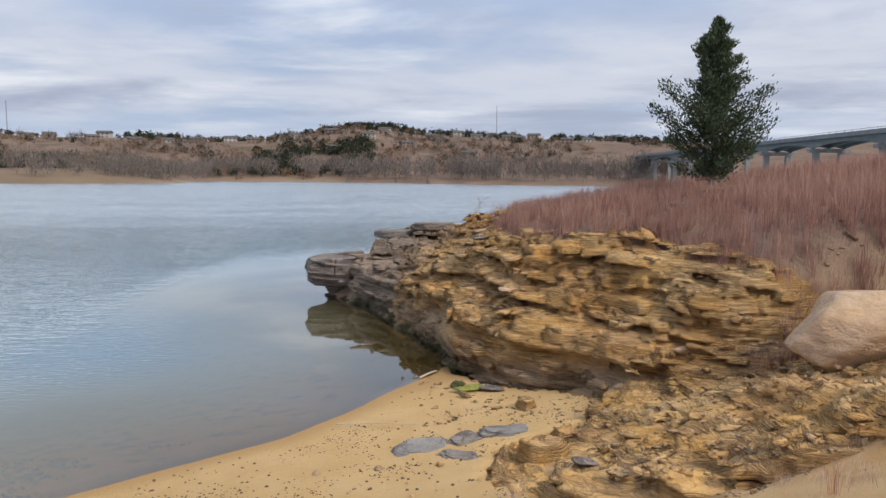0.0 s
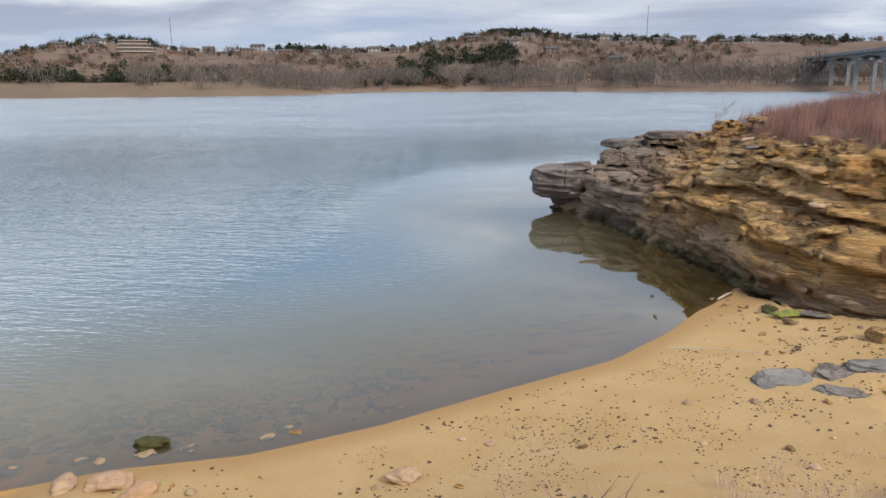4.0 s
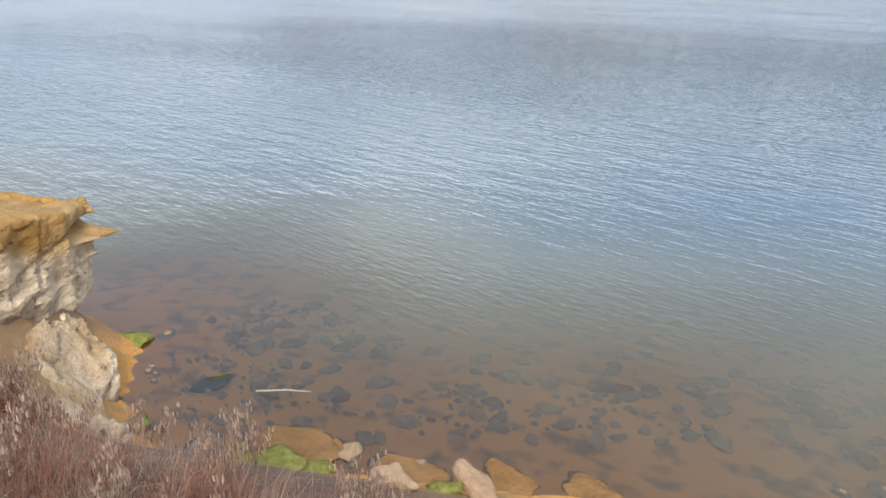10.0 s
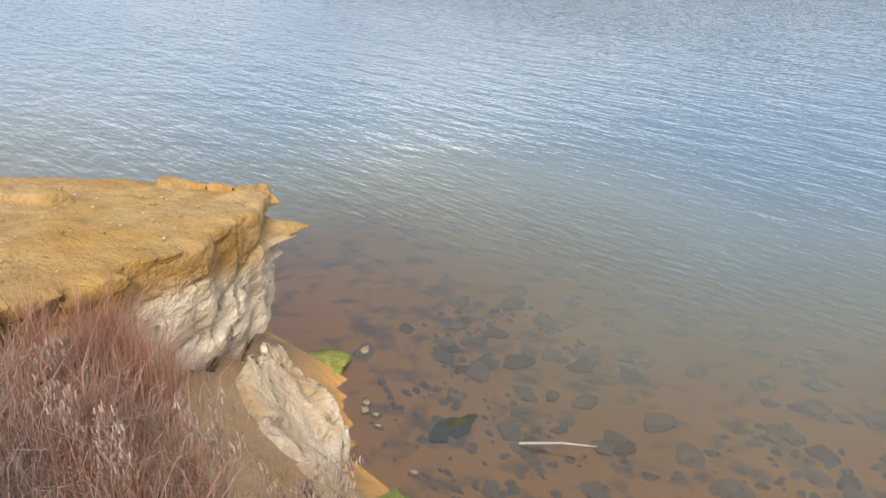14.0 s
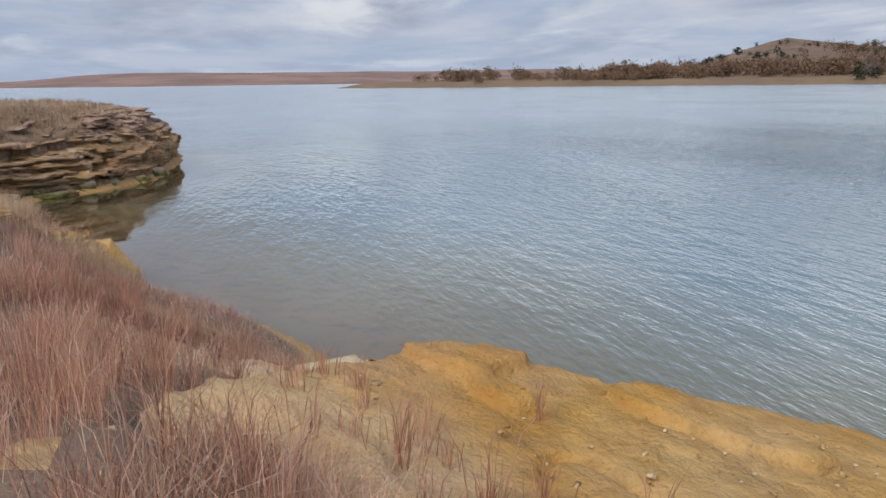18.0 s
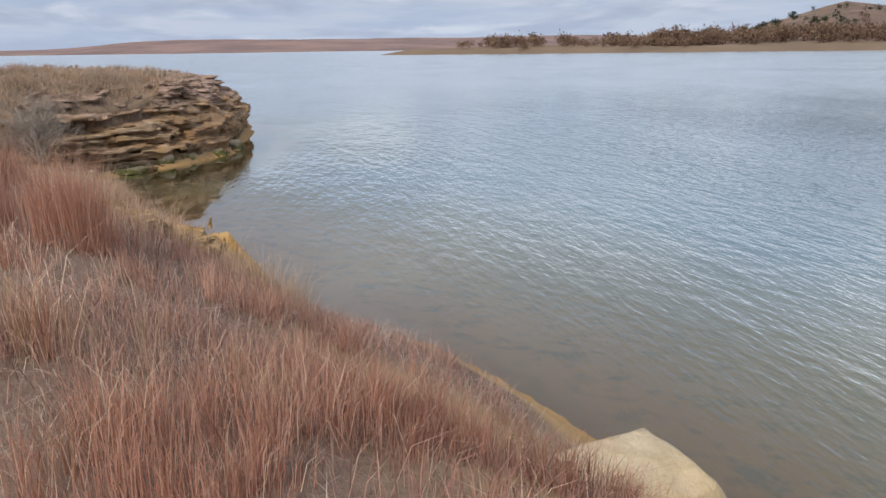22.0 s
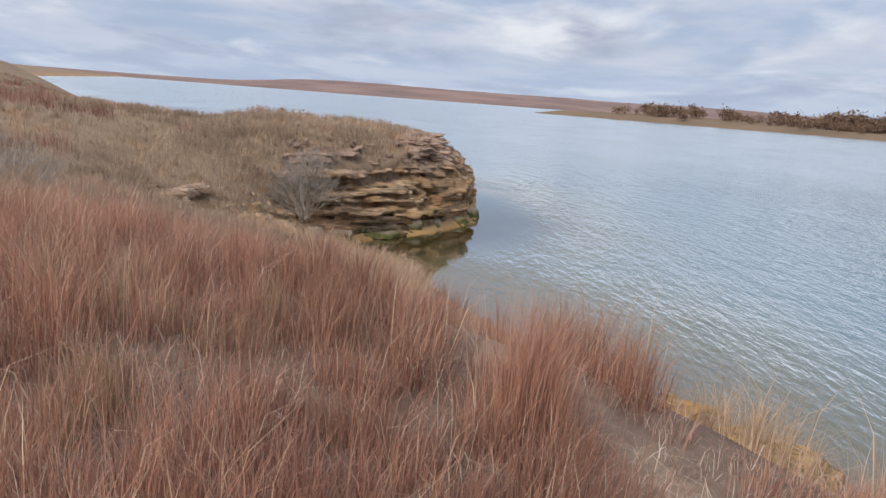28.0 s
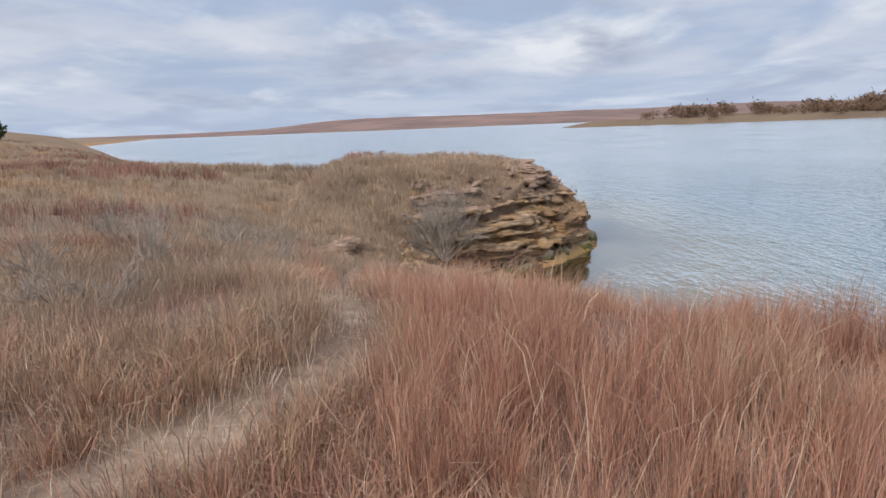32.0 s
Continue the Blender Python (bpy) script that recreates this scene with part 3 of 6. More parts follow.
def ground_height(x, y):
    dn = signed(x, y, NEAR_LINE, NEAR_POLY)
    # near bank: a plateau behind a bank whose width changes along the shore
    west = sm((-33 - x) / 8)
    bank = bank_height(x, y, dn)
    wtop = np.interp(dn, [0, 1.2, 4, 7, 11, 16, 30, 80, 300], [0, 0.65, 1.4, 2.35, 3.05, 3.4, 3.75, 5.0, 14])
    z = bank * (1 - west) + wtop * west
    z = z + 3.6 * np.exp(-(((x + 125) / 30) ** 2 + ((y + 80) / 26) ** 2)) * sm(dn / 8)
    # the slope with the cedar
    rh, rd = rock_height(x, y)
    on = sm((y - 12.5) / 3.0) * sm((x - 0.2) / 2.0) * (dn < 400)
    on = np.where((y > 24) & (rd > -0.5), 1.0, on)
    cover = rh - 0.45 + 0.62 * sm((rd - 2.6 - 2.2 * sm((y - 24) / 5)) / 1.2)
    z = np.where(rd > 0, z * (1 - on) + cover * on, z)
    z = np.where((rd > 0.1) & (rd < 3.2), np.minimum(z, np.where(y > 17, -0.55, -0.1) + 1.05 * rd), z)
    z = np.where((rd > 0.1) & (y < 14.5) & (y > 5) & (x > 0), np.minimum(z, rh - 0.10), z)
    ph, pd = point_height(x, y)
    z = np.where((pd > 0), np.where((pd > 2.2) | ((y < -10.0) & (x > -53)), z + np.maximum(ph + 0.04 - z, 0) * sm((-44 - x) / 6), np.minimum(z, ph - 0.25)), z)
    inc = inside(x, y, CAPE)
    cd = seg_dist(x, y, CAPE + CAPE[:1])
    ct = cape_top(x, y)
    lap = 0.42 * sm((green_edge(x) + 0.3 - y + 0.35 * vnoise(x * 1.3, y * 1.3)) / 0.6) - 0.36
    z = np.where(inc & ((cd > 0.6) | ((y < green_edge(x) - 0.3) & (x > -22.2))), ct + lap, np.where(inc, np.where((x < -21.6) & (y < 2.2), ct - 0.30, np.minimum(z, 0.4)), z))
    south = sm((1.0 - y) / 0.8) * (x > -24.5) * (x < -16.5)
    z = np.where(~inc, z * (1 - south * sm((1.2 - cd) / 1.2)) + np.minimum(ct, 2.78) * south * sm((1.2 - cd) / 1.2), z)
    side = sm((2.0 - cd) / 2.0) * (x < -21.8) * (x > -26) * sm((1.9 - y) / 0.8) * (~inc)
    z = z + np.maximum(np.minimum(ct, 2.7) - 0.42 - z, 0) * side
    z = z + 0.05 * fbm(x * 0.6, y * 0.6) * sm(dn / 3) + 0.012 * vnoise(x * 4, y * 4) * sm(dn / 2)
    cut = (x > -34.9) & (x < -30.0) & (dn > 0)
    z = np.where(cut, np.minimum(z, 0.3 + 0.25 * np.clip(dn, 0, 1) + 3.0 * np.clip(-1.95 - y, 0, 2) + 2.0 * np.clip(x + 31.4, 0, 2) + 2.0 * np.clip(-33.8 - x, 0, 2)), z)
    # the bank dips towards the ledge
    z = np.where(dn > 0, np.maximum(np.minimum(z, 0.15), z - 0.42 * np.exp(-((x + 29.2) / 1.9) ** 2 - ((y + 1.1) / 1.2) ** 2)), z)
    # under water
    bedz = -np.interp(-dn, [0, 1.2, 3, 6, 12, 30], [0, 0.12, 0.3, 0.75, 2.0, 4.0]) * (1 - 0.25 * sm((-10 - x) / 3) * sm((x + 20) / 3))
    z = np.where(dn < 0, bedz + 0.05 * fbm(x * 1.1, y * 1.1) * sm(-dn / 2), z)
    # far shores and hills
    df = signed(x, y, FAR_LINE, FAR_POLY)
    dw = signed(x, y, WEST_LINE, WEST_POLY)
    r = np.hypot(x + 8, y - 1)
    hd = np.degrees(np.arctan2(-(x + 8), y - 1))
    ridge = np.interp(hd, HEADING, RIDGE)
    rise = sm((r - 520) / 420)
    hill = ridge * (rise * 0.96 + 0.04 * sm(df / 100)) * (1 - 0.25 * sm((r - 1050) / 500)) + 4.0 * fbm(x / 90, y / 90) * sm(df / 150) * sm(ridge / 30)
    low = 3.0 * sm(df / 18) + 2.5 * sm(df / 70) * (0.5 + 0.5 * vnoise(x / 60, y / 60))
    low = low + 2.5 * sm(df / 85) * sm((hd - 16) / 4) * sm((46 - hd) / 6)
    zf = np.where(df > 0, low + hill, -4.0)
    zw = np.where(dw > 0, 3 * sm(dw / 20) + (32 + 10 * fbm(x / 420, y / 420)) * sm(dw / 650) * (1 - 0.65 * sm((-y - 350) / 500)), -4.0)
    z = np.where(df > 0, np.maximum(z, zf), z)
    z = np.where(dw > 0, np.maximum(z, zw), z)
    return z, dn, np.maximum(df, dw)


def spread(a, b, step, far_lo, far_hi, grow):
    mid = list(np.arange(a, b + step / 2, step))
    lo, hi, s = [a], [b], step
    while lo[-1] > far_lo:
        s = min(s * grow, 22.0 if lo[-1] > -1250 else 160)
        lo.append(lo[-1] - s)
    s = step
    while hi[-1] < far_hi:
        s = min(s * grow, 22.0 if hi[-1] < 1250 else 160)
        hi.append(hi[-1] + s)
    return np.array(lo[:0:-1] + mid + hi[1:])


def grid_mesh(name, xs, ys, material, fn, smooth=True):
    X, Y = np.meshgrid(xs, ys, indexing="ij")
    Z, attrs = fn(X, Y)
    n, m = X.shape
    idx = np.arange(n * m).reshape(n, m)
    quads = np.stack([idx[:-1, :-1], idx[1:, :-1], idx[1:, 1:], idx[:-1, 1:]], -1).reshape(-1)
    V = np.stack([X, Y, Z], -1).reshape(-1, 3)
    return array_mesh(name, V, quads, np.full((n - 1) * (m - 1), 4), material, {k: v.ravel() for k, v in attrs.items()}, smooth)


# ---------------------------------------------------------------- ground and water
SHEET = {}


def ground_sheet(X, Y):
    Z, dn, df = ground_height(X, Y)
    SHEET.update(x=X[:, 0], y=Y[0], z=Z, d=dn)
    beach = sm((X + 12.5) / 3) * sm((6.8 - dn + 0.9 * vnoise(X, Y)) / 1.5) * sm((6 - X) / 2)
    beach = beach * sm((0.6 - signed(X, Y, ROCK_BASE, ROCK_POLY)) / 0.5) * (Y < 21)
    beach = np.maximum(beach, sm((1.0 - dn) / 0.6) * (X < -20) * (X > -48))
    trail = np.maximum(sm((TRAIL_W - seg_dist(X, Y, TRAIL) + 0.12 * vnoise(X * 2, Y * 2)) / 0.2), sm((TRAIL_BW - seg_dist(X, Y, TRAIL_B) + 0.2 * vnoise(X * 2, Y * 2)) / 0.2))
    damp = sm((0.75 - np.abs(dn) + 0.5 * sm((X + 1.5) / 2)) / 0.7) * (X < 3)
    # amber bottom by the rocks; its dark colour also deepens their reflection
    amber = sm((4.5 - np.minimum(seg_dist(X, Y, ROCK_BASE[4:11]), seg_dist(X, Y, POINT_BASE[:8]))) / 3.0) * sm(-dn / 0.3)
    ochre = sm((X + 1) / 2) * sm((15 - Y) / 2) * sm((Y - 3) / 3) * (X < 14)
    ochre = np.maximum(ochre, 0.8 * sm((-22.3 - X) / 1) * sm((X + 28) / 2) * sm((4.0 - dn) / 1.5))
    ochre = np.maximum(ochre, 0.85 * sm((X + 19.9) / 0.3) * sm((-17.1 - X) / 0.4) * sm((Y - 2.7 + 0.3 * vnoise(X * 2, Y * 2)) / 0.5) * (Y < 5))
    west = (signed(X, Y, WEST_LINE, WEST_POLY) > 0) * 1.0
    meadow = sm((-40 - X) / 10) * (dn > 0) * (west < 1)
    return Z, {"meadow": meadow, "deep": sm((-dn - 5) / 5) * (df < 0), "west": west, "amber": amber, "ochre": ochre, "beach": beach, "trail": trail, "damp": damp, "bed": np.maximum(sm(-dn / 1.5), sm((0.35 - dn) / 0.4) * (X < -11) * (X > -22)) * (df < 0), "far": (df > 0) * 1.0, "bank": sm((12 - df) / 6) * (df > 0) * (0.4 + 0.6 * vnoise(X / 40, Y / 40)),
               "flats": sm((85 - df) / 30) * (df > 0) * sm((np.degrees(np.arctan2(-(X + 8), Y)) - 15) / 4) * (X > -1200)}


ground = grid_mesh("ground", spread(-66, 15, 0.2, -4400, 4400, 1.16), spread(-16, 40, 0.2, -4400, 4400, 1.16), M_GROUND, ground_sheet)
tagged(ground, "sandy shore, dry earth bank and far brown hills", "ground", kind="structure")


def on_sheet(x, y, key="z"):
    """Height of the ground sheet (or distance from the shore) at places, by its own lattice."""
    x, y = np.asarray(x, float), np.asarray(y, float)
    gx, gy, g = SHEET["x"], SHEET["y"], SHEET[key]
    i = np.clip(np.searchsorted(gx, x) - 1, 0, len(gx) - 2)
    j = np.clip(np.searchsorted(gy, y) - 1, 0, len(gy) - 2)
    u, v = (x - gx[i]) / (gx[i + 1] - gx[i]), (y - gy[j]) / (gy[j + 1] - gy[j])
    return (g[i, j] * (1 - u) + g[i + 1, j] * u) * (1 - v) + (g[i, j + 1] * (1 - u) + g[i + 1, j + 1] * u) * v


def water_sheet(X, Y):
    """Clear shallows, murky open water; still in the lee of the rocks and along the beach, ruffled farther out."""
    d = -signed(X, Y, NEAR_LINE, NEAR_POLY)
    far = np.hypot(X + 15, Y)
    lee = np.minimum(seg_dist(X, Y, ROCK_BASE[2:11]), seg_dist(X, Y, POINT_BASE[:6]) * 1.8)
    calm = np.clip((9.0 - lee) / 8.0, 0, 1) ** 1.5
    cove = sm((X + 13.5) / 4.0)
    west = sm((-21.5 - X) / 3.0)
    wind = sm((d - 2.0 + 1.6 * west - 5.5 * cove) / (9 + 3 * cove - 4 * west)) * (1 - 0.9 * calm)
    waves = np.clip(wind, 0.004, 1) * np.clip(45 / np.maximum(far, 1), 0.55, 1) * (0.35 + 0.65 * sm((far - 6) / 26))
    ripple = np.clip(sm((d - 0.8 + 0.6 * west - 3.2 * cove) / (4.0 - 2.0 * west)) * (1 - 0.98 * calm), 0.01, 1) * np.clip(16 / np.maximum(far, 1), 0.10, 1)
    cloudy = np.interp(d, [-1, 0, 0.5, 2.0, 5.0, 8.0], [0, 0.06, 0.2, 0.45, 0.8, 1.0])
    clear_ = np.interp(d, [-1, 0, 0.8, 2.2, 3.6, 6.5], [0, 0.0, 0.03, 0.2, 0.5, 0.95])
    w = sm((-11.5 - X) / 3) * sm((X + 24) / 2)
    depth = sm((d - 1.5) / 9)
    unrest = 0.015 + 0.03 * wind + 0.19 * sm((far - 28) / 75)
    still = np.minimum(seg_dist(X, Y, ROCK_BASE[7:11]), seg_dist(X, Y, POINT_BASE[:6]))
    # murk is thinned beside the rocks so that their reflection comes out dark
    murky = (cloudy * (1 - w) + clear_ * w) * (1 - 0.85 * np.clip((4.0 - still) / 3.0, 0, 1))
    return np.zeros_like(X), {"depth": depth, "cloudy": murky, "ripple": ripple, "unrest": unrest, "open": waves}


water = grid_mesh("water", spread(-62, 8, 0.5, -2700, 2500, 1.3), spread(-12, 40, 0.5, -1500, 2500, 1.3), M_WATER, water_sheet)
tagged(water, "grey-blue lake water with small wind ripples", "lake", kind="structure")


# ---------------------------------------------------------------- layered rock
def surface_net(F, origin, step):
    """A closed skin round the positive part of a field on a lattice (dual, one place a cell)."""
    pos = F > 0
    n = np.array(F.shape) - 1
    c = np.zeros(n, np.int8)
    for a in (0, 1):
        for b in (0, 1):
            for d in (0, 1):
                c += pos[a:a + n[0], b:b + n[1], d:d + n[2]]
    I, J, K = np.nonzero((c > 0) & (c < 8))
    ids = np.full(n, -1, np.int32)
    ids[I, J, K] = np.arange(len(I))
    acc, cnt = np.zeros((len(I), 3)), np.zeros(len(I))
    corners = [(0, 0, 0), (1, 0, 0), (0, 1, 0), (1, 1, 0), (0, 0, 1), (1, 0, 1), (0, 1, 1), (1, 1, 1)]
    for p in range(8):
        for ax in range(3):
            if corners[p][ax]:
                continue
            A = corners[p]
            B = tuple(A[k] + (k == ax) for k in range(3))
            fa, fb = F[I + A[0], J + A[1], K + A[2]], F[I + B[0], J + B[1], K + B[2]]
            cut = (fa > 0) != (fb > 0)
            t = np.where(cut, fa / np.where(cut, fa - fb, 1), 0)
            for k in range(3):
                acc[:, k] += np.where(cut, A[k] + (t if k == ax else 0), 0)
            cnt += cut
    V = (np.stack([I, J, K], 1) + acc / cnt[:, None]) * np.asarray(step) + np.asarray(origin)
    quads = []
    for ax in range(3):
        lo = [slice(None)] * 3
        hi = [slice(None)] * 3
        lo[ax], hi[ax] = slice(0, -1), slice(1, None)
        a, b = pos[tuple(lo)], pos[tuple(hi)]
        P = np.stack(np.nonzero(a != b), 1)
        u, v = (ax + 1) % 3, (ax + 2) % 3
        ok = (P[:, u] > 0) & (P[:, v] > 0) & (P[:, u] < n[u]) & (P[:, v] < n[v])
        P = P[ok]
        flip = ~a[tuple(P.T)]
        q = []
        for du, dv in ((1, 1), (0, 1), (0, 0), (1, 0)):
            Q = P.copy()
            Q[:, u] -= du
            Q[:, v] -= dv
            q.append(ids[tuple(Q.T)])
        q = np.stack(q, 1)
        q[flip] = q[flip][:, ::-1]
        quads.append(q)
    Q = np.concatenate(quads)
    return V, Q[(Q >= 0).all(1)]


TOPS = {}


def beds(seed, lo, hi, thin, thick):
    """Random layers: their upper edges and how far each stands out."""
    r = np.random.RandomState(seed)
    edges, outs, z = [], [], lo
    while z < hi:
        z += r.uniform(thin, thick) * (0.5 if r.rand() < 0.4 else 1.0)
        edges.append(z)
        outs.append(r.uniform(-1, 1))
    return np.array(edges), np.array(outs + [0.0])


def outcrop(name, field, box, step, seed, thin, thick, material, label, attrs, bands, under=0.0, tilt=(0.035, -0.02), cliff=None, blocky=1.0, bulge=0.0, groove=0.0):
    """field(x, y) gives the smooth height and the reach of the beds; the rock is split into its bands of layers."""
    (x0, x1), (y0, y1), (z0, z1) = box
    xs, ys, zs = np.arange(x0, x1, step[0]), np.arange(y0, y1, step[1]), np.arange(z0, z1, step[2])
    X, Y = np.meshgrid(xs, ys, indexing="ij")
    Hs, reach = field(X, Y)
    edges, outs = beds(seed, z0 - 1, z1 + 1, thin, thick)
    F = (Hs[:, :, None] - zs[None, None, :]).astype(np.float32)
    gx, gy = np.gradient(Hs, step[0], step[1])
    slant = np.clip(np.hypot(gx, gy), 1.0, 2.8)
    near = np.nonzero(np.abs(F) < 1.3 * slant[:, :, None])
    px, py, pz = xs[near[0]], ys[near[1]], zs[near[2]]
    warp = 0.20 * vnoise(px * 0.35, py * 0.35) + 0.07 * vnoise(px * 1.3, py * 1.3)
    zz = pz + warp + tilt[0] * (px - x0) + tilt[1] * (py - y0)
    k = np.searchsorted(edges, zz)
    top = edges[np.minimum(k, len(edges) - 1)]
    inlay = np.clip((top - zz) / 0.035, 0, 1)
    patch = vnoise(px * 0.55 + 5.3 * k, py * 0.55 - 3.1 * k) * 0.9 + vnoise(px * 1.9 + 2.7 * k, py * 1.9 + 1.9 * k) * 0.45
    amp = (reach * slant)[near[0], near[1]]
    cracks = np.abs(vnoise(px * 0.8 + 0.4 * k, py * 0.8)) < 0.035
    jx = px * 1.15 + 0.9 * vnoise(px * 0.7, py * 0.7) + 0.37 * k
    jy = py * 0.95 + 0.9 * vnoise(px * 0.7 + 9, py * 0.7) - 0.61 * k
    block = hash3(np.floor(jx), np.floor(jy), np.floor(k * 1.0)) + 0.5 * hash3(np.floor(jx * 2.3), np.floor(jy * 2.3), np.floor(k * 1.0) + 7)
    seam = np.minimum(np.abs(jx - np.round(jx)), np.abs(jy - np.round(jy))) < 0.045
    F[near] += amp * (outs[np.minimum(k, len(outs) - 1)] * 0.45 + patch * 0.62 + block * 0.58 * blocky - 0.45 * blocky * seam) - 0.18 * (1 - inlay) * amp * 2 - 0.10 * cracks
    F[near] += 0.13 * fbm(px * 2.4, py * 2.4, pz * 4.5, 3) - under * np.clip(1 - np.abs(pz - 0.25) / 0.6, 0, 1) * amp * 2.2
    if groove:
        zg = groove + 0.14 * vnoise(px * 0.4, py * 0.4 + 8)
        F[near] -= amp * (1.5 * np.exp(-((pz - zg) / 0.13) ** 2) + 0.9 * np.exp(-((pz - zg - 0.85 - 0.2 * vnoise(px * 0.5, py * 0.5)) / 0.10) ** 2)) * (0.55 + 0.45 * vnoise(px * 0.6 + 3, py * 0.6))
    if bulge:
        F[near] += bulge * amp * 3.3 * (vnoise(px * 0.42 + 3, py * 0.42, pz * 0.8) + 0.5 * vnoise(px * 1.1, py * 1.1 + 6, pz * 1.6))
    if cliff is not None:
        F = cliff(xs, ys, zs, edges, outs)
    V, Q = surface_net(F, (x0, y0, z0), step)
    thing = empty(name, (float(np.mean(xs)), float(np.mean(ys)), 0.0))
    base = np.array(thing.location)
    A = attrs(V)
    TOPS[name] = (V[:, 0].copy(), V[:, 1].copy(), V[:, 2].copy())
    zq = V[Q].mean(1)
    level = np.digitize(zq[:, 2] + tilt[0] * (zq[:, 0] - x0) + tilt[1] * (zq[:, 1] - y0) + 0.1 * vnoise(zq[:, 0] * 0.35, zq[:, 1] * 0.35), bands)
    for b in range(len(bands) + 1):
        q = Q[level == b]
        if len(q) < 8:
            continue
        used, inv = np.unique(q, return_inverse=True)
        array_mesh("rock_layer", V[used] - base, inv.ravel(), np.full(len(q), 4), material, {n: v[used] for n, v in A.items()}, True, thing)
    tagged(thing, label, "rock outcrop")
    return thing


def top_of(name, x, y, cell=0.2):
    """The highest rock surface round each place."""
    vx, vy, vz = TOPS[name]
    i0, j0 = vx.min(), vy.min()
    g = np.full((int((vx.max() - i0) / cell) + 2, int((vy.max() - j0) / cell) + 2), -1.0)
    np.maximum.at(g, (((vx - i0) / cell).astype(int), ((vy - j0) / cell).astype(int)), vz)
    i = np.clip(((np.asarray(x) - i0) / cell).astype(int), 0, g.shape[0] - 1)
    j = np.clip(((np.asarray(y) - j0) / cell).astype(int), 0, g.shape[1] - 1)
    return g[i, j]


def rock_field(X, Y):
    h, d = rock_height(X, Y)
    # overhanging grey tip block and a bay under it
    reach = 0.30 * sm(d / 0.2 + 1) * (1 - 0.55 * sm((14.5 - Y) / 2))
    inner = d - 3.2 - 2.4 * sm((Y - 24) / 5)
    h = h - 0.6 * sm(inner / 1.4) * (Y > 13)
    reach = reach * (1 - 0.85 * sm(inner / 1.0) * (Y > 13))
    h = np.where((X < -1.9) & (Y > 29.2), h - 1.0, h)
    return h, reach


def rock_attrs(V):
    x, y, z = V.T
    tip = sm((y - 22) / 7 + 0.5 * vnoise(x * 0.5, y * 0.5)) * sm((2.5 - x) / 3)
    foot = sm((1.15 - z + 0.35 * vnoise(x * 0.8, y * 0.8)) / 0.6) * sm((y - 13.5) / 1.5)
    return {"weather": np.clip(np.maximum(tip * 0.95, foot * 0.6), 0, 1), "wet": sm((0.38 - z) / 0.3) * sm((y - 17) / 2)}


outcrop("rock_outcrop", rock_field, ((-5.6, 11.0), (7.4, 37.0), (-0.6, 5.4)), (0.07, 0.07, 0.042), 11, 0.05, 0.42, M_ROCK,
        "broken slope of ochre and grey layered sandstone above the beach", rock_attrs, [0.5, 1.0, 1.5, 2.0, 2.5, 3.0, 3.6], 0.6, (0.035, -0.045), None, 0.85, 0.28, 1.0)


TIP = [(-4.75, 30.9), (-4.45, 30.1), (-3.6, 29.75), (-2.75, 29.55), (-2.45, 30.2), (-2.3, 31.4), (-2.9, 32.4), (-4.3, 32.1)]


def tip_cliff(xs, ys, zs, edges, outs):
    """A massive laminated block: an upright face, a flat top and a foot undercut by the waves."""
    X, Y, Z = (v.astype(np.float32) for v in np.meshgrid(xs, ys, zs, indexing="ij"))
    x2, y2 = X[:, :, 0], Y[:, :, 0]
    d = seg_dist(x2, y2, TIP + TIP[:1])
    d = np.where(inside(x2, y2, TIP), d, -d)[:, :, None]
    zz = Z + 0.05 * vnoise(X * 0.8, Y * 0.8, Z * 0) + 0.03 * (X + 3.5)
    k = np.clip(np.searchsorted(edges, zz), 0, len(outs) - 1)
    under = 0.62 * sm((0.52 - Z) / 0.12) + 0.25 * sm((1.0 - Z) / 0.7)
    joint = 0.10 * (np.abs(X + 3.45 + 0.06 * vnoise(X, Y, Z * 3)) < 0.03) * (Z > 0.9)
    bite = 0.10 * vnoise(X * 1.3 + 0.7 * k, Y * 1.3, Z * 0.5) + 0.05 * vnoise(X * 3.5 + 1.9 * k, Y * 3.5, Z * 2)
    wall = d + 0.07 * outs[k] + bite - under - joint
    top = 1.66 + 0.05 * (X + 3.5) + 0.12 * np.round(1.4 * vnoise(x2 * 0.9, y2 * 0.9 + 4))[:, :, None] * sm((X + 4.2) / 0.5)
    return np.minimum(top - Z, wall).astype(np.float32)


outcrop("tip_block", lambda X, Y: (np.zeros_like(X), np.zeros_like(X)), ((-5.4, -1.9), (29.0, 32.9), (-0.4, 2.2)), (0.05, 0.05, 0.032), 41, 0.05, 0.2, M_TIP,
        "grey weathered sandstone block overhanging the water at the rock tip", lambda V: {"weather": 0.3 + 0.3 * vnoise(V[:, 0], V[:, 1]), "wet": sm((0.30 - V[:, 2]) / 0.25)}, [0.5, 1.1], cliff=tip_cliff)


APRON = [(-19.9, 5.0), (-19.2, 4.95), (-18.75, 4.75), (-18.45, 4.5), (-17.95, 4.35), (-17.5, 4.3), (-17.2, 3.9), (-17.3, 3.2), (-17.9, 2.7), (-18.6, 3.0), (-19.2, 4.0)]


def cape_field(X, Y):
    return cape_top(X, Y), np.full(X.shape, 0.03)


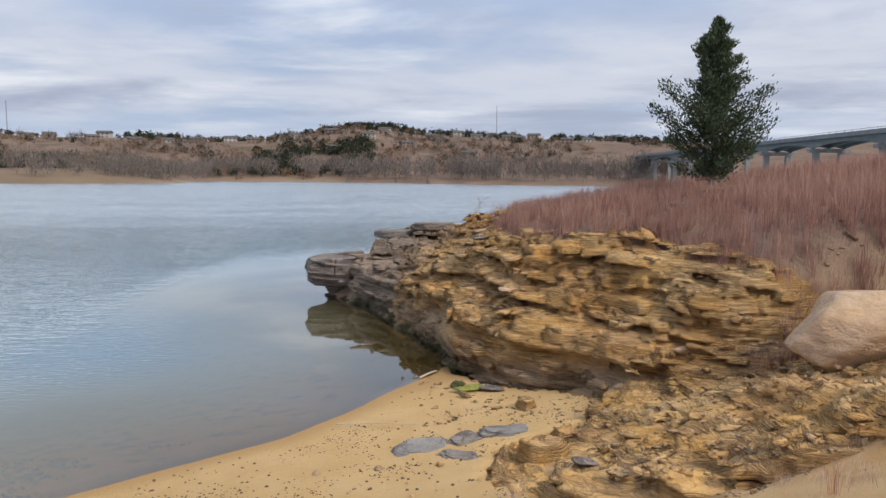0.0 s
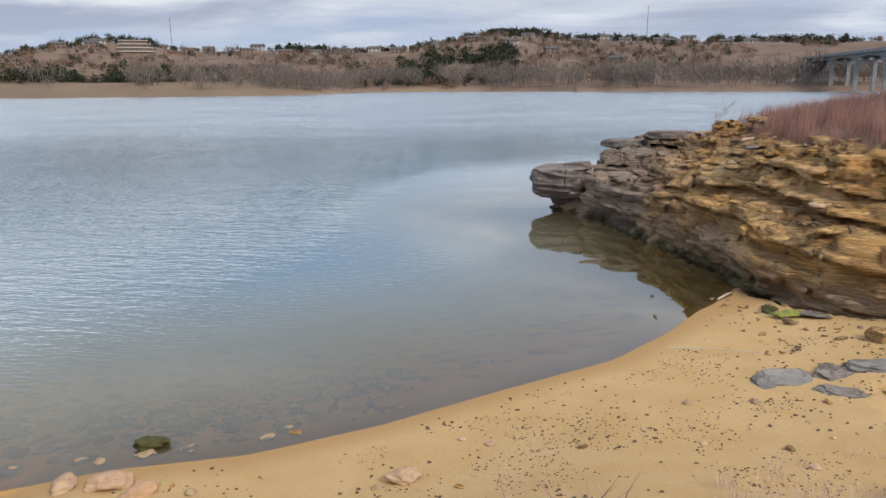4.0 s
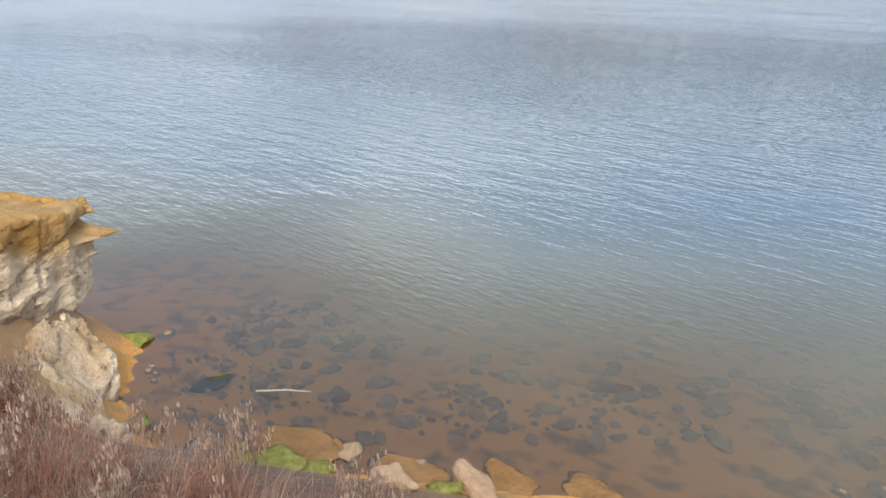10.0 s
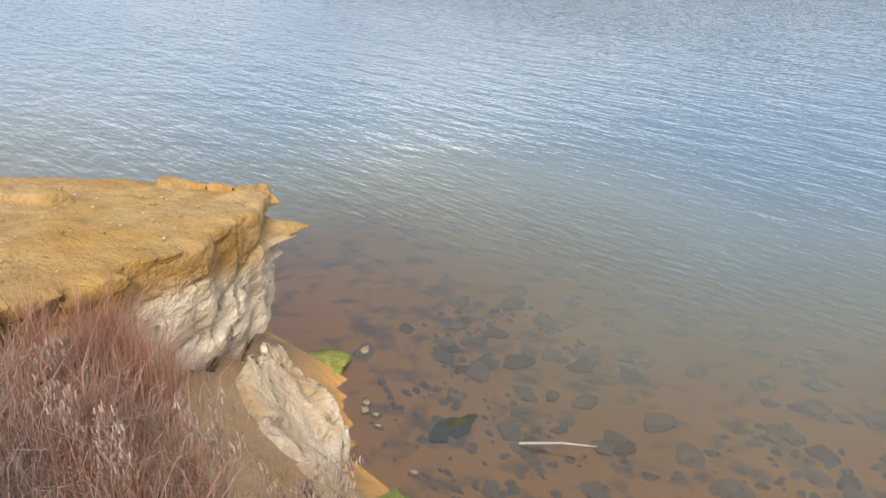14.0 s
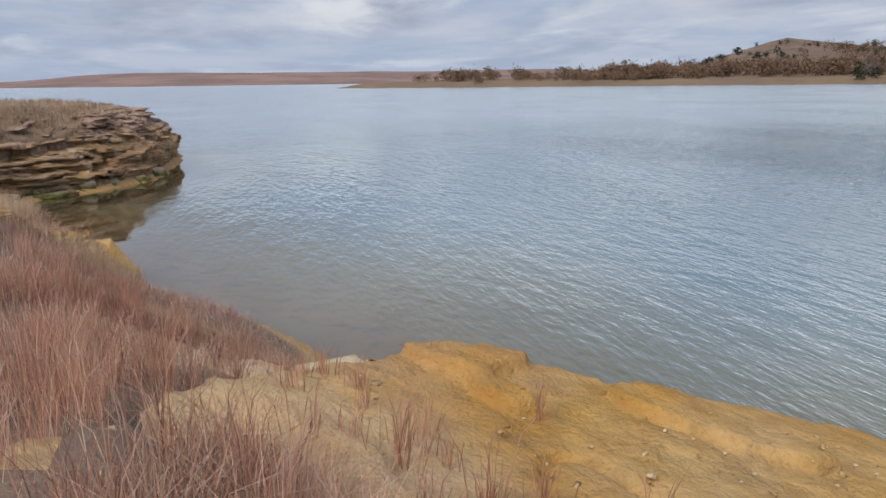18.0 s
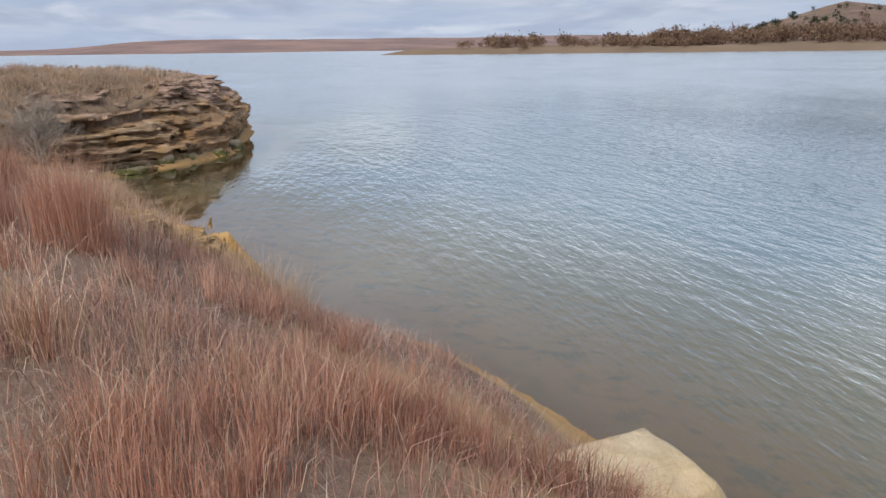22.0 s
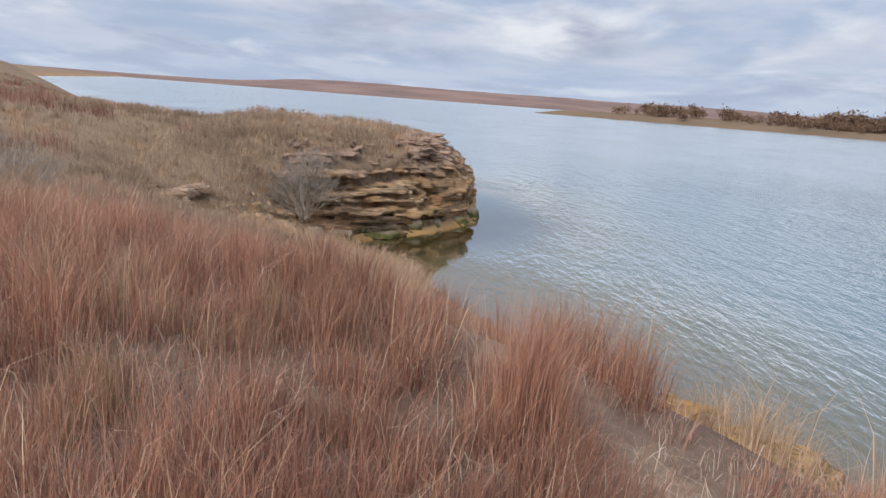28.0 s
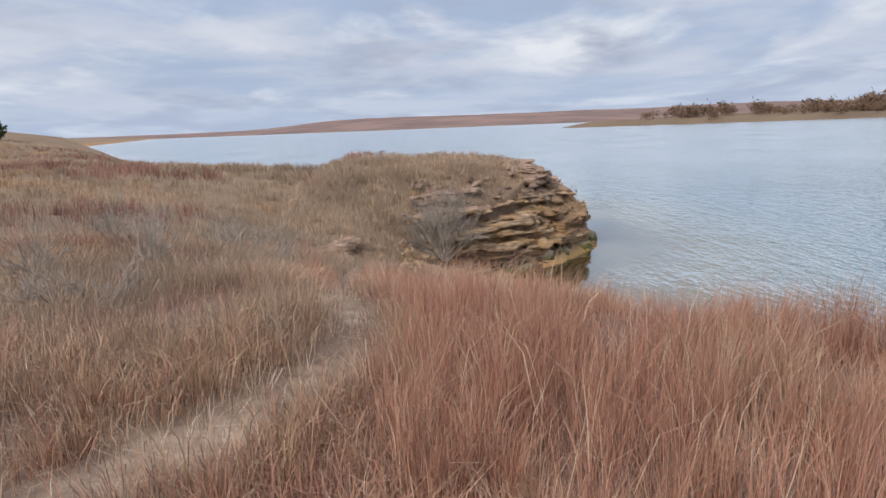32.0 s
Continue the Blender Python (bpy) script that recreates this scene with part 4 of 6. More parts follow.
def terraces(x, y):
    """Thin sheets of the bedded top: broken steps a few centimetres high."""
    along = 0.8 * x + 0.6 * y
    across = 0.8 * y - 0.6 * x
    w = vnoise(along * 0.32 + 7, across * 0.7) + 0.25 * vnoise(along * 1.4, across * 2.2 + 2)
    thin = vnoise(along * 1.1 + 3, across * 2.4) + 0.3 * vnoise(along * 4.0, across * 5.0)
    return 0.09 * np.round(1.5 * w) + 0.022 * np.round(1.6 * thin)


def cape_cliff(xs, ys, zs, edges, outs):
    """The shelf as a block: a flat bedded top with crisp broken edges, a planar cleft face, an alcove at its foot and a beak at its corner."""
    X, Y, Z = (v.astype(np.float32) for v in np.meshgrid(xs, ys, zs, indexing="ij"))
    x2, y2 = X[:, :, 0], Y[:, :, 0]
    d = seg_dist(x2, y2, CAPE + CAPE[:1])
    d = np.where(inside(x2, y2, CAPE), d, -d)[:, :, None]
    wander = 0.10 * vnoise(x2 * 2.2, y2 * 2.2)[:, :, None] + 0.05 * vnoise(x2 * 6.0, y2 * 6.0)[:, :, None]
    k = np.searchsorted(edges, zs + 0.0)
    ledge = outs[np.minimum(k, len(outs) - 1)][None, None, :]
    # facets: cells of a sheared lattice, each set a little in or out
    u = X * 1.5 + 0.5 * Z + 0.5 * vnoise(X * 1.2, Y * 1.2, Z * 1.2)
    v = Y * 1.3 - 0.4 * Z
    w = Z * 2.1 + 0.35 * X + 0.5 * vnoise(X * 1.1 + 9, Y * 1.1, Z * 1.1)
    facet = hash3(np.floor(u), np.floor(v), np.floor(w)) + 0.5 * hash3(np.floor(u * 2.7), np.floor(v * 2.7), np.floor(w * 2.7) + 5)
    cleft = np.minimum(np.abs(u - np.round(u)), np.abs(w - np.round(w))) < 0.05
    knobs = vnoise(X * 7, Y * 7, Z * 7)
    chunk = vnoise(X * 1.1, Y * 1.1, Z * 1.3)
    lump = vnoise(X * 3.1, Y * 3.1, Z * 3.4)
    alcove = 0.42 * np.exp(-((X + 19.45) ** 2 + (Y - 3.85) ** 2) / 0.22) * np.clip(1 - np.abs(Z - 0.72) / 0.30, 0, 1)
    under = 0.30 * np.clip(1 - np.abs(Z - 0.30) / 0.35, 0, 1) * sm((Y - 4.4) / 0.8)
    beak = 0.29 * np.exp(-((X + 20.32) ** 2 + (Y - 5.62) ** 2) / 0.16) * np.clip(1 - np.abs(Z - 1.44) / 0.10, 0, 1)
    notch = 0.32 * np.exp(-((X + 20.45) ** 2 + (Y - 5.38) ** 2) / 0.10) * np.clip(1 - np.abs(Z - 1.62) / 0.08, 0, 1)
    knob = 0.10 * np.exp(-((X + 20.62) ** 2 + (Y - 5.33) ** 2) / 0.05)
    wall = d - 0.04 + wander + 0.07 * chunk + 0.045 * facet - 0.07 * cleft + 0.03 * ledge + 0.025 * knobs + 0.03 * lump - alcove - under + beak - notch + 0.08 * (Z - 1.0)
    step_ = terraces(x2, y2)[:, :, None]
    bare = sm((Y - green_edge(X) + 0.1) / 0.5)
    split = 0.09 * np.clip(1 - np.abs(vnoise(x2 * 0.9 + 2, y2 * 0.9 + 5))[:, :, None] / 0.025, 0, 1)
    roof = cape_top(x2, y2)[:, :, None] + (step_ - split) * bare + 0.006 * knobs + knob
    block = np.minimum(roof - Z, wall * 1.6)
    da = seg_dist(x2, y2, APRON + APRON[:1])
    da = np.where(inside(x2, y2, APRON), da, -da)[:, :, None]
    foot_top = np.clip(on_sheet(x2, y2), 0.30, 0.78)[:, :, None] + 0.08 + 0.15 * chunk + 0.06 * facet - 0.06 * cleft
    return np.maximum(block, np.minimum(foot_top - Z, (da + 0.12 * chunk + 0.05 * facet - 0.05 * cleft) * 1.5)).astype(np.float32)


def cape_attrs(V):
    x, y, z = V.T
    t = cape_top(x, y)
    side = np.maximum(inside(x, y, APRON) * (z < 1.0) * (0.3 + 0.3 * vnoise(x * 2, y * 2)), sm((t - 0.22 - z + 0.15 * vnoise(x * 1.3, y * 1.3)) / 0.3) * sm((x + 21.8) / 1.2))
    dust = 0.35 * sm((2.3 - y + 0.16 * (x + 21) + 0.9 * vnoise(x * 0.8, y * 0.8)) / 1.3)
    side = np.maximum(side, dust)
    side = np.where(inside(x, y, APRON) & (z < 1.05) & (y > 2.9), 0.6 + 0.3 * vnoise(x * 2, y * 2), side)
    return {"weather": side, "wet": sm((0.32 - z + 0.15 * vnoise(x, y)) / 0.25)}


outcrop("rock_cape", cape_field, ((-24.4, -16.9), (-1.0, 6.3), (-0.4, 3.2)), (0.045, 0.045, 0.036), 5, 0.25, 0.6, M_CAPE,
        "yellow sandstone shelf with a pale cliff face over the shallows", cape_attrs, [0.5, 1.1, 1.7, 2.1], cliff=cape_cliff)


def point_field(X, Y):
    h, d = point_height(X, Y)
    h = np.where(d > 3.6, h - 0.3, h)
    h = np.where((Y < -10.2) & (X > -53), h - 0.7, h)
    return h, 0.30 * sm(d / 0.2 + 1)


def point_attrs(V):
    x, y, z = V.T
    return {"weather": np.clip(sm((z - 1.7 + 0.6 * vnoise(x * 0.6, y * 0.6)) / 0.6), 0, 1), "wet": sm((0.52 - z + 0.2 * vnoise(x, y)) / 0.3)}


outcrop("rock_point", point_field, ((-71, -43.8), (-13, -1.8), (-0.5, 3.6)), (0.095, 0.095, 0.045), 23, 0.07, 0.24, M_FAR_ROCK,
        "jutting point of thin brown and ochre sandstone ledges", point_attrs, [0.4, 0.8, 1.2, 1.6, 2.0, 2.4, 2.8], 0.8, blocky=1.2, bulge=0.2, groove=0.75)


LEDGE = [(-28.5, -3.5), (-28.8, -2.7), (-29.7, -2.2), (-30.6, -1.85), (-31.6, -1.95), (-32.6, -2.05), (-33.6, -2.15), (-34.4, -2.4), (-34.7, -3.4), (-31.5, -3.8)]


def ledge_field(X, Y):
    d = seg_dist(X, Y, LEDGE + LEDGE[:1])
    d = np.where(inside(X, Y, LEDGE), d, -d)
    g = on_sheet(X, Y)
    return np.where(d > 0, np.minimum(np.maximum(g + 0.26, 1.25 + 0.15 * vnoise(X, Y)), 2.6), g - 0.1 + d * 2.0) - 0.3 * sm((-3.5 - Y) / 0.5), np.full(X.shape, 0.2)


outcrop("shore_ledge", ledge_field, ((-35.2, -28.0), (-4.2, -0.6), (-0.4, 3.0)), (0.07, 0.07, 0.05), 31, 0.12, 0.3, M_ROCK,
        "broken yellow sandstone edge below the red grass", lambda V: {"weather": np.zeros(len(V)), "wet": sm((0.3 - V[:, 2]) / 0.2)}, [0.6, 1.2])


# ---------------------------------------------------------------- grass
rng = np.random.RandomState(7)


def blades(name, P, H, W, out, tone, material, label, parent=None, curve=0.30):
    """Many bent grass blades in one mesh: P roots, H heights, W widths, out sideways reach of the tip (x, y)."""
    n = len(P)
    a = rng.uniform(0, 2 * np.pi, n)
    side = np.stack([np.cos(a), np.sin(a), np.zeros(n)], 1) * (W / 2)[:, None]
    tip = np.concatenate([out, np.zeros((n, 1))], 1)
    mid = P + tip * curve
    mid[:, 2] += H * 0.58
    end = P + tip
    end[:, 2] += H * np.clip(1 - 0.25 * (out ** 2).sum(1) / np.maximum(H, 0.05) ** 2, 0.5, 1)
    low = P.copy()
    low[:, 2] -= 0.03
    V = np.stack([low - side, low + side, mid - side * 0.8, mid + side * 0.8, end], 1).reshape(-1, 3)
    b = np.arange(n)[:, None] * 5
    L = np.concatenate([b + np.array([0, 1, 3, 2]), b + np.array([2, 3, 4])], 1).ravel()
    S = np.tile([4, 3], n)
    up = np.tile([0, 0, 0.5, 0.5, 1.0], n)
    ob = array_mesh(name, V, L, S, material, {"tone": np.repeat(tone, 5), "up": up}, False, parent)
    if label:
        tagged(ob, label, "grass", kind="stuff")
    return ob


def scatter(n, x0, x1, y0, y1):
    return rng.uniform(x0, x1, n), rng.uniform(y0, y1, n)


def bunches(cx, cy, per, spread_, h0, h1, width, lean, tone_c, tone_j, wind=(0.10, 0.05)):
    """Blades in bunches round the given centres."""
    k = len(cx)
    n = k * per
    ci = np.repeat(np.arange(k), per)
    ang, rad = rng.uniform(0, 2 * np.pi, n), np.abs(rng.normal(0, 1, n)) * spread_
    x, y = cx[ci] + rad * np.cos(ang), cy[ci] + rad * np.sin(ang)
    z = on_sheet(x, y)
    hc = rng.uniform(h0, h1, k)
    H = hc[ci] * rng.uniform(0.55, 1.08, n)
    push = rng.normal(0, 1, (n, 2)) * lean * H[:, None]
    push += np.stack([np.cos(ang), np.sin(ang)], 1) * (rad / max(spread_, 1e-6) * lean * 0.8 * H)[:, None]
    push += np.array(wind) * H[:, None]
    tone = np.clip(tone_c[ci] + rng.normal(0, tone_j, n), 0, 1)
    return np.stack([x, y, z], 1), H, rng.uniform(0.6, 1.3, n) * width, push, tone


def land(x, y):
    z, dn = on_sheet(x, y), on_sheet(x, y, "d")
    t = np.minimum(seg_dist(x, y, TRAIL) - TRAIL_W, seg_dist(x, y, TRAIL_B) - TRAIL_BW)
    return z, dn, t


# red bluestem on the bank that the path runs along
cx, cy = scatter(6000, -37, -18.5, -13.5, 2.2)
z, dn, t = land(cx, cy)
on_cape = inside(cx, cy, CAPE) & (cy > green_edge(cx) - 0.1 + 0.4 * vnoise(cx * 1.3, cy * 1.3))
thick = 0.6 * vnoise(cx * 0.55, cy * 0.55 + 4) + 0.6 * vnoise(cx * 1.3, cy * 1.3 + 9)
open_east = sm((cx + 20.5) / 2.0)
keep = (dn > 0.9 + 0.9 * sm((cx + 32.5) / 1) * sm((-23.5 - cx) / 1)) & (t > 0.11) & ~on_cape & (thick > -0.62 + 0.42 * sm((cy + 5.5) / 2.0) + 0.30 * open_east)
keep &= (cx < -24.2) | (cy < green_edge(cx) - 0.35)
keep &= ~((cx > -34.8) & (cx < -28.3) & (cy > -3.5))
keep &= cx < -19.0 + 0.3 * cy
edge = (cx > -31.8) & (cx < -25.0) & (cy > -4.0 - 0.12 * (cx + 28))
keep &= ~edge | (rng.rand(len(cx)) < 0.22)
keep &= ~((cx > -31.5) & (cx < -27.4) & (cy > -2.3)) | (rng.rand(len(cx)) < 0.1)
keep &= (cy > -9.3 + 0.25 * (cx + 30)) | (rng.rand(len(cx)) < 0.03)
cx, cy = cx[keep], cy[keep]
tone = 0.44 + 0.30 * vnoise(cx * 0.7, cy * 0.7) + rng.normal(0, 0.12, len(cx))
tall = 0.60 + 0.26 * sm((cy + 5.5) / 2.5) * sm((-24.0 - cx) / 2.0) + 0.16 * vnoise(cx * 0.5 + 3, cy * 0.5) + 0.28 * np.clip(thick[keep], -0.6, 0.8)
tall = tall * np.where(edge[keep], 0.5, 1.0)
straw = vnoise(cx * 0.45 + 7, cy * 0.45) + rng.normal(0, 0.25, len(cx)) > 0.62
for q, mat, name, label in ((~straw, M_RED_GRASS, "grass", "dense rust-red bluestem grass on the shore bank"), (straw, M_TAN_GRASS, "straw_grass", "straw-coloured grass patches among the red bluestem")):
    blades(name, *bunches(cx[q], cy[q], 84, 0.11, 0.45 * tall[q], 0.82 * tall[q], 0.0034, 0.20, tone[q], 0.20), mat, label)
# tall tussocks standing apart at the edge of the bank
for ex, ey, k in ((-27.25, -3.35, 7), (-27.05, -2.62, 8), (-28.6, -4.75, 9), (-25.9, -4.2, 8)):
    ex, ey = rng.normal(ex, 0.09, k), rng.normal(ey, 0.10, k)
    ob = blades("red_tussock", *bunches(ex, ey, 110, 0.09, 0.65, 0.92, 0.0034, 0.12, np.full(k, 0.5), 0.22), M_RED_GRASS, "")
    tagged(ob, "tall rust-red bluestem tussock at the edge of the bank", "grass", "tussocks along the bank", kind="stuff")
# pale straws among them
pick = rng.rand(len(cx)) < 0.5
blades("pale_straw", *bunches(cx[pick], cy[pick], 7, 0.12, 0.5 * tall[pick], 0.98 * tall[pick], 0.0042, 0.34, np.full(pick.sum(), 0.93), 0.07), M_TAN_GRASS,
       "pale dry straws standing among the red grass")
low_x, low_y = scatter(7500, -40, -17, -13.5, 2.0)
z, dn, t = land(low_x, low_y)
keep = (dn > 0.9 + 0.5 * (low_x > -32) * (low_x < -24)) & (t > 0.02) & ~(inside(low_x, low_y, CAPE) & (low_y > green_edge(low_x) - 0.2)) & ((vnoise(low_x * 0.8, low_y * 0.8 + 9) > -0.3) | (low_x < -27))
keep &= ~inside(low_x, low_y, LEDGE)
low_x, low_y = low_x[keep], low_y[keep]
blades("low_grass", *bunches(low_x, low_y, 20, 0.16, 0.10, 0.34, 0.005, 0.5, 0.5 + 0.3 * vnoise(low_x, low_y), 0.2), M_MAUVE_GRASS, "short mauve-brown grass between the taller tussocks")
# low litter on all the near bank
cx, cy = scatter(9000, -40, -9, -13, 4.6)
z, dn, t = land(cx, cy)
keep = (dn > 0.8) & (t > -0.12 - 0.3 * rng.rand(len(cx))) & ~(inside(cx, cy, CAPE) & (cy > green_edge(cx) + 0.1)) & ~(inside(cx, cy, APRON) & (z < 0.98)) & ~inside(cx, cy, LEDGE)
cx, cy = cx[keep], cy[keep]
blades("dry_litter", *bunches(cx, cy, 13, 0.14, 0.06, 0.26, 0.005, 0.75, 0.55 + 0.3 * vnoise(cx, cy), 0.2), M_FORB, "low mat of grey-brown dead grass and stems")
# grey and mauve growth on the bank over the shallows
cx, cy = scatter(4200, -21.6, -8.5, 0.3, 6.2)
z, dn, t = land(cx, cy)
keep = (dn > 0.9) & (dn < 4.6) & ~(inside(cx, cy, CAPE) & (cy > green_edge(cx))) & ~(inside(cx, cy, APRON) & (z < 0.98))
keep &= (vnoise(cx * 0.9, cy * 0.9 + 2) > 0.05) | (cx > -19.2)
keep &= (cx > -17.4) | (cx < -19.7) | (cy < 3.0)
keep &= (cx < -17.2) | (dn > 1.9)
cx, cy = cx[keep], cy[keep]
half = rng.rand(len(cx)) < 0.6
blades("bank_weeds", *bunches(cx[half], cy[half], 40, 0.13, 0.2, 0.5, 0.0045, 0.42, 0.5 + 0.35 * vnoise(cx[half], cy[half]), 0.22), M_FORB, "tangled grey-mauve dead weeds on the bank")
half = ~half
blades("bank_grass", *bunches(cx[half], cy[half], 40, 0.10, 0.3, 0.6, 0.0045, 0.28, 0.3 + 0.3 * vnoise(cx[half], cy[half]), 0.2), M_RED_GRASS, "reddish grass tufts on the bank over the shallows")
tx, ty = rng.normal(-18.95, 0.17, 22), rng.normal(2.95, 0.24, 22)
bx, by = np.array([-20.6, -19.7, -19.1, -21.3, -22.2, -20.0]), np.array([0.8, 1.3, 1.6, 0.5, 0.0, 0.4])
qx, qy = np.repeat(bx, 9) + rng.normal(0, 0.28, 54), np.repeat(by, 9) + rng.normal(0, 0.2, 54)
blades("red_tussock", *bunches(qx, qy, 44, 0.10, 0.3, 0.6, 0.004, 0.28, np.full(54, 0.32), 0.2), M_RED_GRASS, "rust-red tussocks along the inner edge of the shelf")
blades("red_tussock", *bunches(tx, ty, 70, 0.10, 0.6, 0.95, 0.0046, 0.14, np.full(22, 0.4), 0.16), M_RED_GRASS, "tall rust-red tussock beside the pale cliff")
# mauve grass behind the first rocks
cx, cy = scatter(10500, 1.5, 26, 13.0, 42)
rh, rd = rock_height(cx, cy)
z, dn, t = land(cx, cy)
keep = (rd > 2.5 + 2.2 * sm((cy - 24) / 5) + 0.5 * vnoise(cx * 0.5, cy * 0.5)) & (dn > 1.5) & (np.hypot(cx - 8.7, cy - 21.9) > 1.0)
cx, cy = cx[keep], cy[keep]
tone = 0.45 + 0.3 * vnoise(cx * 0.3, cy * 0.3) + rng.normal(0, 0.1, len(cx))
blades("hill_grass", *bunches(cx, cy, 26, 0.15, 0.35, 0.85, 0.009, 0.17, tone, 0.16), M_MAUVE_GRASS, "mauve-brown bluestem covering the slope behind the rocks")
# dry tufts on the near slope at the start
cx, cy = scatter(900, -7, 9, 2.5, 9.5)
z, dn, t = land(cx, cy)
keep = (dn > 4.5) & (vnoise(cx * 0.9, cy * 0.9) > -0.1)
cx, cy = cx[keep], cy[keep]
blades("start_tufts", *bunches(cx, cy, 26, 0.09, 0.08, 0.3, 0.004, 0.6, 0.55 + 0.3 * vnoise(cx, cy), 0.2), M_FORB, "low dry tufts and dead stems on the stony slope")
# thin cover on the plateau behind the path
cx, cy = scatter(5200, -26, 12, -14, 3.5)
z, dn, t = land(cx, cy)
keep = (dn > 5.0) & (t > 0.0) & ~inside(cx, cy, CAPE)
cx, cy = cx[keep], cy[keep]
blades("plateau_grass", *bunches(cx, cy, 12, 0.2, 0.10, 0.34, 0.008, 0.5, 0.5 + 0.3 * vnoise(cx, cy), 0.2), M_MAUVE_GRASS, "short mauve-brown grass over the plateau")
# the wide mixed meadow on the point and beyond
cx, cy = scatter(19000, -112, -25, -62, -3)
far_w = np.hypot(cx + 26, cy + 8)
z, dn, t = land(cx, cy)
ph, pd = point_height(cx, cy)
keep = (dn > 0.7) & (t > 0.1) & ((pd < 0) | (pd > 2.5) | ((pd > 0.3) & (cx > -53) & (cy < -9.8))) & (rng.rand(len(cx)) < np.clip(26 / far_w, 0.2, 1)) & (cy > -16 - 0.75 * (-33 - cx)) & ((cx < -36) | (cy < -8.6 + 0.25 * (cx + 30)))
cx, cy, far_w = cx[keep], cy[keep], far_w[keep]
patch = vnoise(cx * 0.16, cy * 0.3) + 0.5 * vnoise(cx * 0.6, cy * 0.6)
for lo, hi, mat, h0, h1, name, label in ((-9, -0.25, M_TAN_GRASS, 0.2, 0.45, "meadow_grass", "tan and olive dry grass on the low point"),
                                         (-0.25, 0.35, M_OLIVE_GRASS, 0.2, 0.5, "grey_meadow_weeds", "grey-brown weeds and thin brush in the meadow"),
                                         (0.35, 9, M_MAUVE_GRASS, 0.3, 0.62, "rusty_meadow_grass", "rusty grass patches on the low point")):
    q = (patch > lo) & (patch <= hi)
    tone = 0.4 + 0.35 * vnoise(cx[q] * 0.25, cy[q] * 0.4) + rng.normal(0, 0.12, q.sum())
    P, H, W, O, T = bunches(cx[q], cy[q], 19, 0.20, h0, h1, 0.011, 0.35, tone, 0.15)
    W = W * np.clip(np.hypot(P[:, 0] + 26, P[:, 1] + 8) / 18, 0.45, 2.6)
    blades(name, P, H, W, O, T, mat, label)
tx, ty = scatter(2600, -58, -37, -14.5, -7.0)
z, dn, t = land(tx, ty)
ph, pd = point_height(tx, ty)
k = (dn > 0.5) & ((pd < 0) | (pd > 1.7) | (ty < -9.5)) & (t > 0.05)
tx, ty = tx[k], ty[k]
blades("point_grass", *bunches(tx, ty, 22, 0.18, 0.15, 0.42, 0.011, 0.4, 0.45 + 0.35 * vnoise(tx * 0.5, ty * 0.5), 0.2), M_OLIVE_GRASS, "short olive-brown growth running down to the ledges")
tx, ty = scatter(9000, -40, -25.5, -15.5, -7.0)
z, dn, t = land(tx, ty)
k = (t > 0.02) & (dn > 0.6) & ((ty < -8.8 + 0.25 * (tx + 30)) | (tx < -35)) & (vnoise(tx * 1.1, ty * 1.1) > -0.55)
tx, ty = tx[k], ty[k]
kind_ = vnoise(tx * 0.5 + 2, ty * 0.5) + rng.normal(0, 0.3, len(tx))
for lo, hi, mat, name, label in ((-9, -0.15, M_OLIVE_GRASS, "olive_cover", "low olive-brown growth covering the near meadow"),
                                 (-0.15, 0.55, M_TAN_GRASS, "straw_cover", "low straw-coloured dead grass covering the near meadow"),
                                 (0.55, 9, M_RED_GRASS, "rusty_cover", "thin rust-red grass in the near meadow")):
    q = (kind_ > lo) & (kind_ <= hi)
    blades(name, *bunches(tx[q], ty[q], 30, 0.14, 0.10, 0.38, 0.0055, 0.45, 0.45 + 0.3 * vnoise(tx[q] * 0.7, ty[q] * 0.7), 0.2), mat, label)
# the orange tuft row before the point
cx, cy = scatter(760, -44, -34.5, -10.8, -5.2)
z, dn, t = land(cx, cy)
keep = (dn > 0.5) & (dn < 3.0)
cx, cy = cx[keep], cy[keep]
blades("amber_grass", *bunches(cx, cy, 46, 0.16, 0.4, 0.7, 0.008, 0.3, np.full(len(cx), 0.75), 0.15, (0.25, 0.1)), M_TAN_GRASS, "amber drooping grass along the cove edge")
tx, ty = scatter(90, -34.5, -28.5, -3.2, -0.9)
k = on_sheet(tx, ty, "d") > 0.5
blades("ledge_tufts", *bunches(tx[k], ty[k], 40, 0.10, 0.35, 0.75, 0.005, 0.25, np.full(k.sum(), 0.7), 0.2), M_TAN_GRASS, "amber and straw tufts over the yellow ledge")
# tufts on the yellow shelf and at the beach
tx = np.array([-22.2, -21.6, -20.9, -21.9, -19.8, -19.4, -20.4, -22.9, -23.0, -22.9, -21.3, -20.6, 0.3, 0.8, 3.4, 2.9, 4.2, 1.6, 5.0])
ty = np.array([0.9, 1.5, 1.9, 2.3, 2.0, 2.6, 2.9, 1.0, 2.1, 1.9, 0.9, 2.2, 8.1, 7.8, 6.8, 6.2, 6.6, 6.9, 7.4])
mx = rng.uniform(-22.8, -19.6, 26)
my = green_edge(mx) + rng.uniform(0.1, 1.1, 26)
tx, ty = np.append(tx, mx), np.append(ty, my)
P, H, W, O, T = bunches(tx, ty, 24, 0.06, 0.15, 0.48, 0.005, 0.25, np.full(len(tx), 0.3), 0.2)
